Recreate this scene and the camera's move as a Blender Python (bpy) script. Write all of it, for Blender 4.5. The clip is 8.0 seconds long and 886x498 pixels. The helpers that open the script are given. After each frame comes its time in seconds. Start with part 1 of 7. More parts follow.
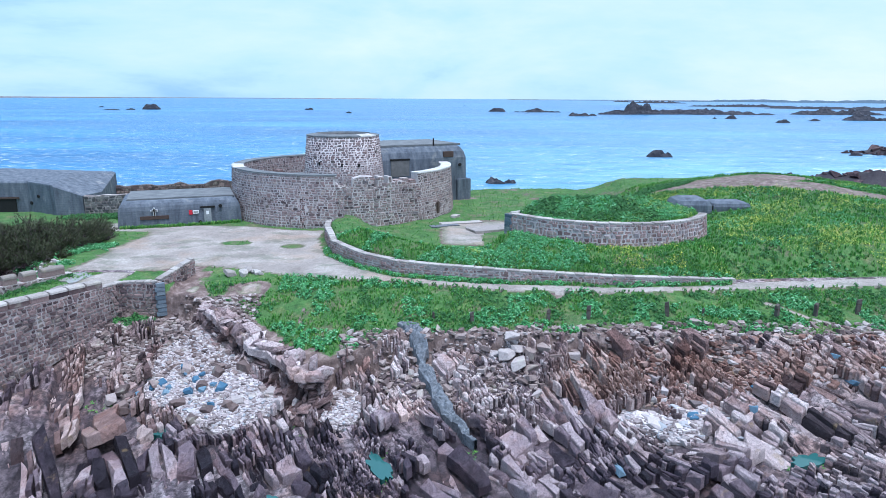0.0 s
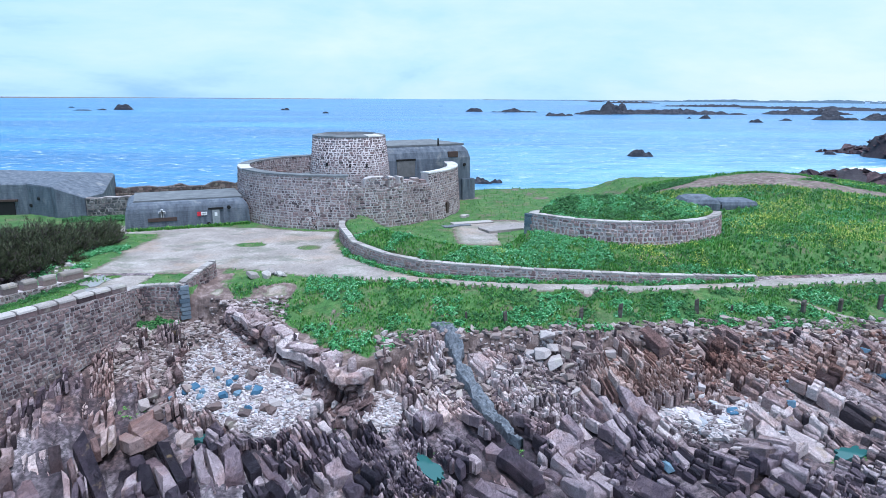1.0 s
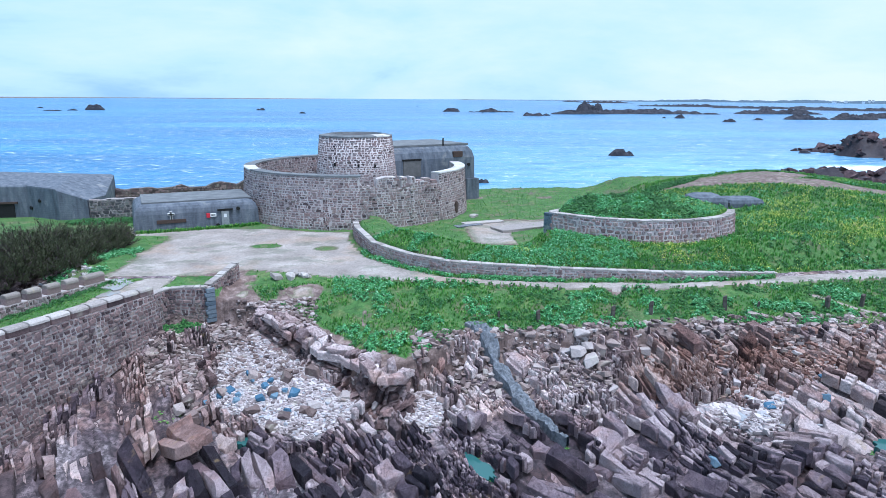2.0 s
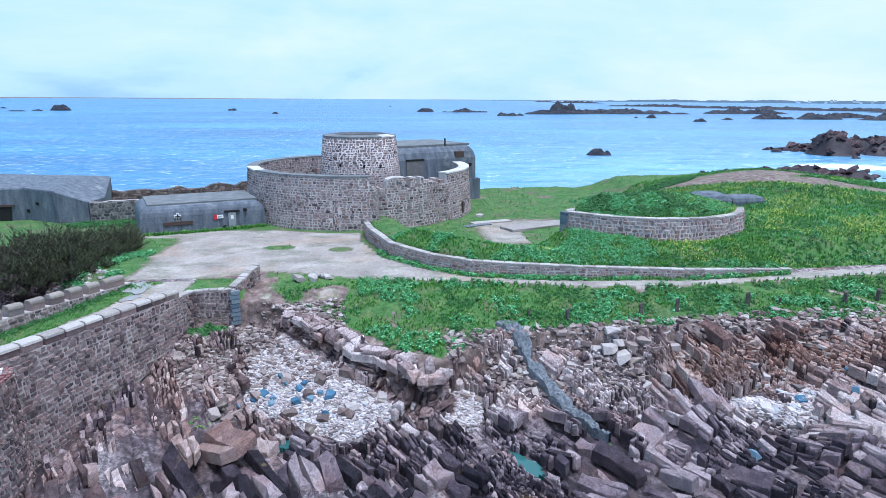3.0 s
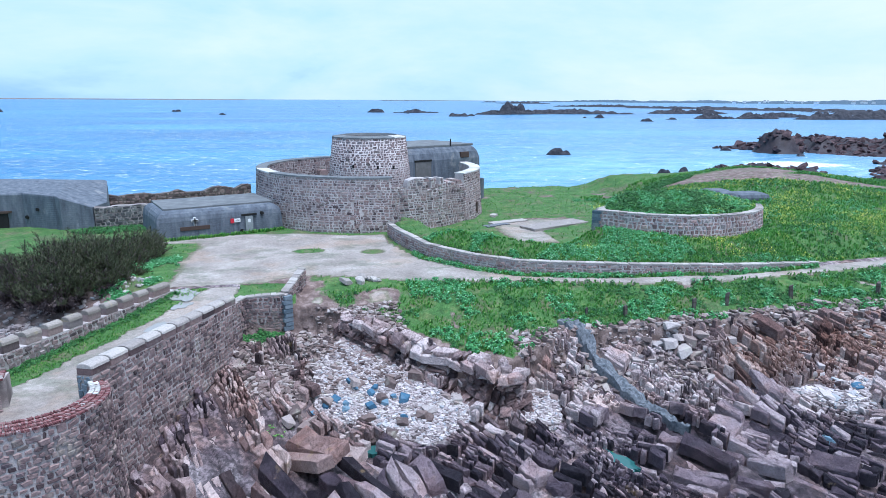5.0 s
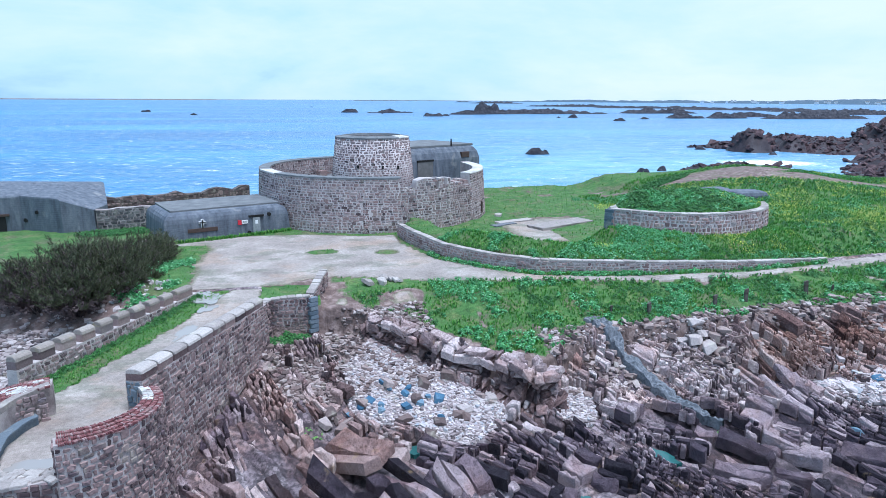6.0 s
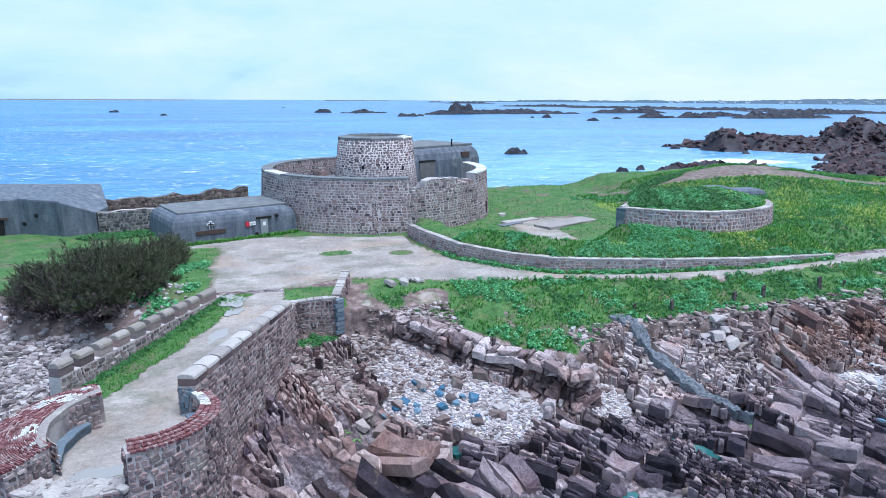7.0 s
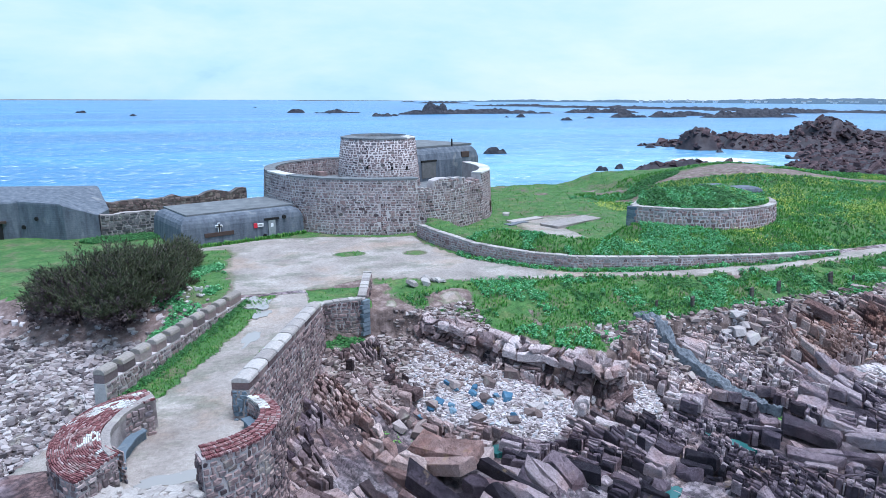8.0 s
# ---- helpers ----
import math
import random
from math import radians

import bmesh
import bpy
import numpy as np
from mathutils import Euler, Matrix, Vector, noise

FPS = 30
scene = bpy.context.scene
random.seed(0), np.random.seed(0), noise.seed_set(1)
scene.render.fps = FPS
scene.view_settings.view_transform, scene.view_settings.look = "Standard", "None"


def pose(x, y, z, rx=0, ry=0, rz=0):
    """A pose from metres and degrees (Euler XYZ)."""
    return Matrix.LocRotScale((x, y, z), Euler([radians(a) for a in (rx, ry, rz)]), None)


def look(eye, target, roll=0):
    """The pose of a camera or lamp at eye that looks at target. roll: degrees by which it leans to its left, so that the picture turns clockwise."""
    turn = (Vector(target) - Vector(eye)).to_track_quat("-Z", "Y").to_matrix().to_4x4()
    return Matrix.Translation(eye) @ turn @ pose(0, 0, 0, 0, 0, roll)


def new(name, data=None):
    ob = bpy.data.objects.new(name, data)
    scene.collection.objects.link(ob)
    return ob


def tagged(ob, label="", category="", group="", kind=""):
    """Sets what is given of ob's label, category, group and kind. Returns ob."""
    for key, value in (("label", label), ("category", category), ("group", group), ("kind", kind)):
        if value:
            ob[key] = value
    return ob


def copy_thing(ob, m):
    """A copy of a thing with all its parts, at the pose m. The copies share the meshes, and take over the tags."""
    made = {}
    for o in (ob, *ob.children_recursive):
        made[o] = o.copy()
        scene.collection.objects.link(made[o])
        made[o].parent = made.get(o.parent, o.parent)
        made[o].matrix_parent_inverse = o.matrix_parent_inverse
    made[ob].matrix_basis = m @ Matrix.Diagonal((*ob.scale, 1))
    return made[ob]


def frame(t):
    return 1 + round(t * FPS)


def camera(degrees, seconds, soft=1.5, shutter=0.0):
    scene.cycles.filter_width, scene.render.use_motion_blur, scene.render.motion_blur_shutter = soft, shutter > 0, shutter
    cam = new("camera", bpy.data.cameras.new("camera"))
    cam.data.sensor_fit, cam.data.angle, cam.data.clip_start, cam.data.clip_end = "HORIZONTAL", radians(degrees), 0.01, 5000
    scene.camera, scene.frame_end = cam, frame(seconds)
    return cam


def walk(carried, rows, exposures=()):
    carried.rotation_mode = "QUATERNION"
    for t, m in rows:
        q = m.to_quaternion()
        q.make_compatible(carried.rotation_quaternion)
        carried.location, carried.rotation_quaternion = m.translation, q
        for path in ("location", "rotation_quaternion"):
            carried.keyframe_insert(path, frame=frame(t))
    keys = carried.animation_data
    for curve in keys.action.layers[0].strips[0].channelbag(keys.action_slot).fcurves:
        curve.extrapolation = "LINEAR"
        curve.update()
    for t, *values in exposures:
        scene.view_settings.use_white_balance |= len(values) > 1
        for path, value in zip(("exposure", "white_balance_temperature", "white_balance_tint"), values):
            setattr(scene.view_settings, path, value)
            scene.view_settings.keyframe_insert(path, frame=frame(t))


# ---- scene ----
cam = camera(67.8, 8.0, soft=0.8)
METRES, EYE, TILT, LEAN, TURN = 32.0, 14.2, -13.2, -0.33, 0.0
ROWS = [
    (0.0, 0.0, 0.0, 0.0, 0.0, 0.0, -0.0),
    (0.5, -0.0635, 0.0009, 0.0004, -1.08, 0.0, 0.26),
    (1.0, -0.1269, 0.0024, 0.0004, -2.06, 0.0, 0.48),
    (1.5, -0.1901, 0.005, 0.0009, -3.04, -0.01, 0.71),
    (3.0, -0.382, 0.0182, 0.0039, -6.45, -0.07, 1.5),
    (3.5, -0.4453, 0.0261, 0.0059, -7.59, -0.09, 1.76),
    (4.0, -0.5082, 0.0357, 0.0082, -8.65, -0.12, 2.0),
    (4.5, -0.5703, 0.0462, 0.0103, -9.75, -0.14, 2.27),
    (6.0, -0.7508, 0.0801, 0.0186, -13.18, -0.3, 3.08),
    (6.5, -0.8106, 0.0942, 0.0219, -14.35, -0.36, 3.35),
    (7.0, -0.8695, 0.1095, 0.0259, -15.51, -0.43, 3.63),
    (7.5, -0.9278, 0.1257, 0.0299, -16.68, -0.51, 3.91),
    (8.0, -0.985, 0.143, 0.0339, -17.83, -0.6, 4.19),
]
walk(cam, [(t, pose(0, 0, EYE, TILT, LEAN, TURN) @ pose(METRES * x, METRES * y, METRES * z, 90 + pitch, roll, yaw)) for t, x, y, z, yaw, pitch, roll in ROWS],
     exposures=[(0.0, 0.1, 5250, 13), (8.0, 0.1, 5250, 13)])

# ---- daylight: a bright thin overcast ----
SUN_EL, SUN_AZ = radians(75.7), radians(148.4)
world = bpy.data.worlds.new("overcast_sky")
scene.world = world
world.use_nodes = True
wn, wl = world.node_tree.nodes, world.node_tree.links
wn.clear()


def wnode(kind, **values):
    n = wn.new(kind)
    for k, v in values.items():
        n.inputs[k].default_value = v
    return n


w_out, w_bg = wn.new("ShaderNodeOutputWorld"), wn.new("ShaderNodeBackground")
w_sky = wn.new("ShaderNodeTexSky")
w_sky.sky_type, w_sky.sun_disc = "NISHITA", False
w_sky.sun_elevation, w_sky.sun_rotation = SUN_EL, SUN_AZ
w_co = wn.new("ShaderNodeTexCoord")
w_map = wn.new("ShaderNodeMapping")
w_map.inputs["Scale"].default_value = (1.0, 1.0, 3.4)
w_map.inputs["Location"].default_value = (0.3, 0.1, 0.55)
w_n1 = wnode("ShaderNodeTexNoise", Scale=2.2, Detail=7.0, Roughness=0.55, Distortion=0.35)
w_n2 = wnode("ShaderNodeTexNoise", Scale=5.5, Detail=5.0, Roughness=0.6)
w_ramp = wn.new("ShaderNodeValToRGB")
w_ramp.color_ramp.elements[0].position, w_ramp.color_ramp.elements[1].position = 0.33, 0.68
w_ramp.color_ramp.elements[0].color = (0.40, 0.64, 0.84, 1)
w_ramp.color_ramp.elements[1].color = (0.92, 1.0, 1.0, 1)
e = w_ramp.color_ramp.elements.new(0.46)
e.color = (0.66, 0.88, 0.96, 1)
w_cloud = wn.new("ShaderNodeMix")
w_cloud.data_type = "RGBA"
w_cloud.inputs["Factor"].default_value = 0.9
w_gain = wn.new("ShaderNodeMix")
w_gain.data_type, w_gain.blend_type = "RGBA", "MULTIPLY"
w_gain.inputs["Factor"].default_value = 1.0
w_gain.inputs["B"].default_value = (0.10, 0.10, 0.10, 1)
w_sum = wn.new("ShaderNodeMath")
w_sum.operation = "MULTIPLY_ADD"
w_sum.inputs[1].default_value, w_sum.inputs[2].default_value = 0.25, 0.0
w_add = wn.new("ShaderNodeMath")
wl.new(w_co.outputs["Generated"], w_map.inputs["Vector"])
wl.new(w_map.outputs["Vector"], w_n1.inputs["Vector"])
wl.new(w_map.outputs["Vector"], w_n2.inputs["Vector"])
wl.new(w_n2.outputs["Fac"], w_sum.inputs[0])
w_big = wn.new("ShaderNodeMath")
w_big.operation = "MULTIPLY"
w_big.inputs[1].default_value = 0.8
wl.new(w_n1.outputs["Fac"], w_big.inputs[0])
wl.new(w_sum.outputs[0], w_add.inputs[0])
wl.new(w_big.outputs[0], w_add.inputs[1])
w_sep = wn.new("ShaderNodeSeparateXYZ")
wl.new(w_co.outputs["Generated"], w_sep.inputs[0])
w_side = wn.new("ShaderNodeMath")
w_side.operation = "MULTIPLY_ADD"
w_side.inputs[1].default_value = 0.25
wl.new(w_sep.outputs["X"], w_side.inputs[0])
wl.new(w_add.outputs[0], w_side.inputs[2])
wl.new(w_side.outputs[0], w_ramp.inputs["Fac"])
wl.new(w_sky.outputs["Color"], w_gain.inputs["A"])
wl.new(w_gain.outputs["Result"], w_cloud.inputs["A"])
wl.new(w_ramp.outputs["Color"], w_cloud.inputs["B"])
wl.new(w_cloud.outputs["Result"], w_bg.inputs["Color"])
w_bg.inputs["Strength"].default_value = 0.96
wl.new(w_bg.outputs["Background"], w_out.inputs["Surface"])

sun_data = bpy.data.lights.new("sun", "SUN")
sun_data.energy, sun_data.angle, sun_data.color = 4.0, radians(24), (1.0, 0.96, 0.92)
sun = new("sun", sun_data)
# the sun stands high behind thin cloud, a little behind the first view
sun.matrix_world = look((8, -13, 60), (0, 0, 0))

# ---- materials ----


class Nodes:
    """A small builder for node materials."""

    def __init__(self, name):
        self.m = bpy.data.materials.new(name)
        self.m.use_nodes = True
        self.t = self.m.node_tree
        self.b = self.t.nodes["Principled BSDF"]
        self.co = self.t.nodes.new("ShaderNodeNewGeometry").outputs["Position"]

    def put(self, value, socket):
        if hasattr(value, "links"):
            self.t.links.new(value, socket)
        else:
            socket.default_value = value

    def noise(self, scale, detail=4.0, rough=0.55, stretch=None, co=None, dist=0.0):
        n = self.t.nodes.new("ShaderNodeTexNoise")
        n.inputs["Scale"].default_value, n.inputs["Detail"].default_value, n.inputs["Roughness"].default_value = scale, detail, rough
        n.inputs["Distortion"].default_value = dist
        self.t.links.new(self.stretched(stretch, co), n.inputs["Vector"])
        return n.outputs["Fac"]

    def stretched(self, stretch, co=None):
        co = co or self.co
        if not stretch:
            return co
        m = self.t.nodes.new("ShaderNodeMapping")
        m.inputs["Scale"].default_value = stretch[:3]
        if len(stretch) > 3:
            m.inputs["Rotation"].default_value = (0, 0, radians(stretch[3]))
        self.t.links.new(co, m.inputs["Vector"])
        return m.outputs["Vector"]

    def cells(self, scale, feature="F1", out="Distance", stretch=None, co=None):
        n = self.t.nodes.new("ShaderNodeTexVoronoi")
        n.feature = feature
        n.inputs["Scale"].default_value = scale
        self.t.links.new(self.stretched(stretch, co), n.inputs["Vector"])
        return n.outputs[out]

    def ramp(self, fac, stops):
        n = self.t.nodes.new("ShaderNodeValToRGB")
        while len(n.color_ramp.elements) < len(stops):
            n.color_ramp.elements.new(0.5)
        for el, (p, c) in zip(n.color_ramp.elements, stops):
            el.position = p
            el.color = (*c, 1) if len(c) == 3 else c
        self.t.links.new(fac, n.inputs["Fac"])
        return n.outputs["Color"]

    def step(self, fac, lo, hi):
        n = self.t.nodes.new("ShaderNodeMapRange")
        n.interpolation_type = "SMOOTHSTEP"
        n.inputs["From Min"].default_value, n.inputs["From Max"].default_value = lo, hi
        self.t.links.new(fac, n.inputs["Value"])
        return n.outputs["Result"]

    def mix(self, fac, a, b, blend="MIX"):
        n = self.t.nodes.new("ShaderNodeMix")
        n.data_type, n.blend_type = "RGBA", blend
        self.put(fac, n.inputs["Factor"])
        self.put(a if hasattr(a, "links") else (*a, 1), n.inputs["A"])
        self.put(b if hasattr(b, "links") else (*b, 1), n.inputs["B"])
        return n.outputs["Result"]

    def math(self, op, a, b=0.0, c=0.0):
        n = self.t.nodes.new("ShaderNodeMath")
        n.operation = op
        for v, s in zip((a, b, c), n.inputs):
            self.put(v, s)
        return n.outputs[0]

    def attr(self, name):
        n = self.t.nodes.new("ShaderNodeAttribute")
        n.attribute_name = name
        return n.outputs["Fac"]

    def rand(self):
        a = self.t.nodes.new("ShaderNodeObjectInfo").outputs["Random"]
        b = self.t.nodes.new("ShaderNodeNewGeometry").outputs["Random Per Island"]
        return self.math("FRACT", self.math("ADD", a, b))

    def axis(self, which):
        n = self.t.nodes.new("ShaderNodeSeparateXYZ")
        self.t.links.new(self.co, n.inputs[0])
        return n.outputs[which]

    def slope(self):
        g = self.t.nodes.new("ShaderNodeNewGeometry")
        n = self.t.nodes.new("ShaderNodeSeparateXYZ")
        self.t.links.new(g.outputs["Normal"], n.inputs[0])
        return n.outputs["Z"]

    def done(self, color, rough=0.9, bump=None, depth=0.02, metal=0.0, spec=0.3, more=None):
        self.put(color if hasattr(color, "links") else (*color, 1), self.b.inputs["Base Color"])
        self.put(rough, self.b.inputs["Roughness"])
        self.b.inputs["Metallic"].default_value = metal
        self.put(spec, self.b.inputs["Specular IOR Level"])
        if bump is not None:
            n = self.t.nodes.new("ShaderNodeBump")
            n.inputs["Distance"].default_value = depth
            self.t.links.new(bump, n.inputs["Height"])
            self.t.links.new(n.outputs["Normal"], self.b.inputs["Normal"])
        return self.m


def stone_material(name, stops, mottled=0.5, lichen=(0.5, 0.47, 0.38)):
    k = Nodes(name)
    base = k.ramp(k.rand(), stops)
    fine = k.noise(9.0, 5, 0.65)
    c = k.mix(mottled, base, k.ramp(fine, [(0.3, (0.25, 0.25, 0.25)), (0.75, (1.0, 1.0, 1.0))]), "MULTIPLY")
    c = k.mix(k.math("MULTIPLY", k.step(k.noise(1.1, 4), 0.55, 0.75), 0.45), c, lichen)
    return k.done(c, 0.92, k.math("ADD", fine, k.math("MULTIPLY", k.noise(32, 3), 0.5)), 0.03)


def mortar_material(name, a, b):
    k = Nodes(name)
    c = k.mix(k.step(k.noise(0.8, 5), 0.35, 0.65), a, b)
    c = k.mix(0.5, c, k.ramp(k.noise(14, 4, 0.7), [(0.3, (0.45, 0.45, 0.45)), (0.7, (1, 1, 1))]), "MULTIPLY")
    return k.done(c, 0.95, k.noise(18, 4), 0.03)


GRANITE = stone_material("pink_grey_granite", [(0.0, (0.1, 0.075, 0.08)), (0.2, (0.25, 0.19, 0.19)), (0.5, (0.38, 0.295, 0.29)), (0.75, (0.34, 0.235, 0.22)), (0.92, (0.52, 0.43, 0.41)), (1.0, (0.16, 0.14, 0.155))])
SEA_GRANITE = stone_material("brown_granite", [(0.0, (0.08, 0.056, 0.06)), (0.25, (0.19, 0.128, 0.126)), (0.5, (0.33, 0.228, 0.215)), (0.75, (0.38, 0.27, 0.25)), (1.0, (0.15, 0.11, 0.12))])
MOUND_GRANITE = stone_material("red_grey_granite", [(0.0, (0.2, 0.135, 0.135)), (0.3, (0.40, 0.265, 0.25)), (0.6, (0.46, 0.32, 0.3)), (0.85, (0.34, 0.29, 0.3)), (1.0, (0.55, 0.45, 0.42))])
YARD_GRANITE = stone_material("grey_squared_granite", [(0.0, (0.06, 0.058, 0.062)), (0.4, (0.14, 0.135, 0.14)), (0.8, (0.24, 0.225, 0.22)), (1.0, (0.34, 0.32, 0.31))], 0.5)
BLUE_GRANITE = stone_material("blue_grey_dressed_granite", [(0.0, (0.13, 0.17, 0.21)), (0.5, (0.19, 0.235, 0.28)), (1.0, (0.26, 0.30, 0.33))], 0.4)
MORTAR = mortar_material("pale_lime_mortar", (0.6, 0.54, 0.525), (0.43, 0.375, 0.365))
DARK_MORTAR = mortar_material("weathered_mortar", (0.5, 0.44, 0.42), (0.22, 0.18, 0.175))
RUBBLE_CORE = mortar_material("earthy_rubble", (0.2, 0.165, 0.155), (0.09, 0.075, 0.07))
CAP = stone_material("pale_coping_stone", [(0.0, (0.34, 0.3, 0.28)), (0.5, (0.47, 0.425, 0.395)), (1.0, (0.56, 0.51, 0.475))], 0.5)
LICHEN_CAP = stone_material("lichened_coping_stone", [(0.0, (0.27, 0.235, 0.21)), (1.0, (0.42, 0.375, 0.335))], 0.5, (0.5, 0.41, 0.17))
BRICK = stone_material("red_brick", [(0.0, (0.13, 0.045, 0.05)), (0.4, (0.23, 0.085, 0.088)), (0.75, (0.31, 0.15, 0.148)), (1.0, (0.44, 0.33, 0.32))], 0.4, (0.5, 0.42, 0.38))
WHITEWASH = mortar_material("peeling_whitewash", (0.7, 0.68, 0.65), (0.5, 0.475, 0.445))
COBBLE = stone_material("pale_cobble", [(0.0, (0.15, 0.12, 0.12)), (0.25, (0.36, 0.3, 0.295)), (0.55, (0.52, 0.455, 0.445)), (0.85, (0.68, 0.61, 0.6)), (1.0, (0.33, 0.35, 0.38))], 0.25)
BEACH_COBBLE = stone_material("grey_pink_cobble", [(0.0, (0.09, 0.075, 0.078)), (0.3, (0.24, 0.195, 0.192)), (0.65, (0.38, 0.325, 0.315)), (1.0, (0.56, 0.5, 0.485))], 0.35)
BOULDER = stone_material("weathered_boulder", [(0.0, (0.10, 0.075, 0.075)), (0.35, (0.24, 0.175, 0.16)), (0.7, (0.4, 0.32, 0.295)), (1.0, (0.52, 0.46, 0.44))], 0.5)
RED_SCREE = stone_material("rusty_scree", [(0.0, (0.1, 0.05, 0.042)), (0.35, (0.26, 0.145, 0.115)), (0.7, (0.4, 0.265, 0.225)), (1.0, (0.56, 0.46, 0.42))], 0.4)
BLUE_STONE = stone_material("blue_grey_beach_stone", [(0.0, (0.05, 0.12, 0.20)), (0.5, (0.09, 0.19, 0.29)), (1.0, (0.2, 0.29, 0.36))], 0.35, (0.3, 0.36, 0.4))


def concrete_material():
    k = Nodes("board_marked_concrete")
    streak = k.noise(1.0, 5, 0.6, (1.6, 1.6, 0.28))
    c = k.ramp(streak, [(0.25, (0.075, 0.088, 0.11)), (0.5, (0.14, 0.158, 0.19)), (0.75, (0.22, 0.24, 0.27))])
    c = k.mix(0.45, c, k.ramp(k.noise(3.2, 6, 0.7), [(0.3, (0.4, 0.4, 0.4)), (0.7, (1, 1, 1))]), "MULTIPLY")
    c = k.mix(k.math("MULTIPLY", k.step(k.noise(0.45, 5), 0.6, 0.7), 0.5), c, (0.33, 0.325, 0.31))
    boards = k.math("PINGPONG", k.math("MULTIPLY", k.axis("Z"), 4.5), 0.5)
    return k.done(c, 0.9, k.math("ADD", k.step(boards, 0.0, 0.05), k.noise(11, 4)), 0.02)


CONCRETE = concrete_material()


def roof_material():
    k = Nodes("weathered_flat_roof")
    c = k.ramp(k.noise(0.9, 6, 0.6), [(0.3, (0.11, 0.118, 0.125)), (0.55, (0.165, 0.172, 0.178)), (0.75, (0.22, 0.225, 0.225))])
    return k.done(c, 0.9, k.noise(9, 4), 0.02)


ROOF = roof_material()


def plain(name, color, rough=0.8, var=0.35, scale=6.0, metal=0.0):
    k = Nodes(name)
    c = k.mix(var, color, k.ramp(k.noise(scale, 5), [(0.3, (0.35, 0.35, 0.35)), (0.7, (1, 1, 1))]), "MULTIPLY")
    return k.done(c, rough, k.noise(scale * 4, 3), 0.01, metal)


# near-black that paints the shade inside openings; also used as black paint
DARK = plain("shadowed_opening", (0.02, 0.02, 0.02), 0.95)
RUST = plain("rusty_steel", (0.09, 0.06, 0.05), 0.8, 0.5)
DOOR_GREY = plain("grey_painted_door", (0.30, 0.32, 0.33), 0.6)
WHITE = plain("white_paint", (0.80, 0.80, 0.80), 0.6, 0.1)
RED = plain("red_paint", (0.55, 0.03, 0.05), 0.5, 0.1)
POST_WOOD = plain("grey_weathered_wood", (0.13, 0.11, 0.095), 0.9, 0.6, 3.0)
SPILL = plain("poured_grey_concrete", (0.2, 0.215, 0.24), 0.7, 0.95, 5.0)
DOOR_RUST = plain("boarded_steel_shutter", (0.17, 0.165, 0.16), 0.8, 0.5, 2.0)


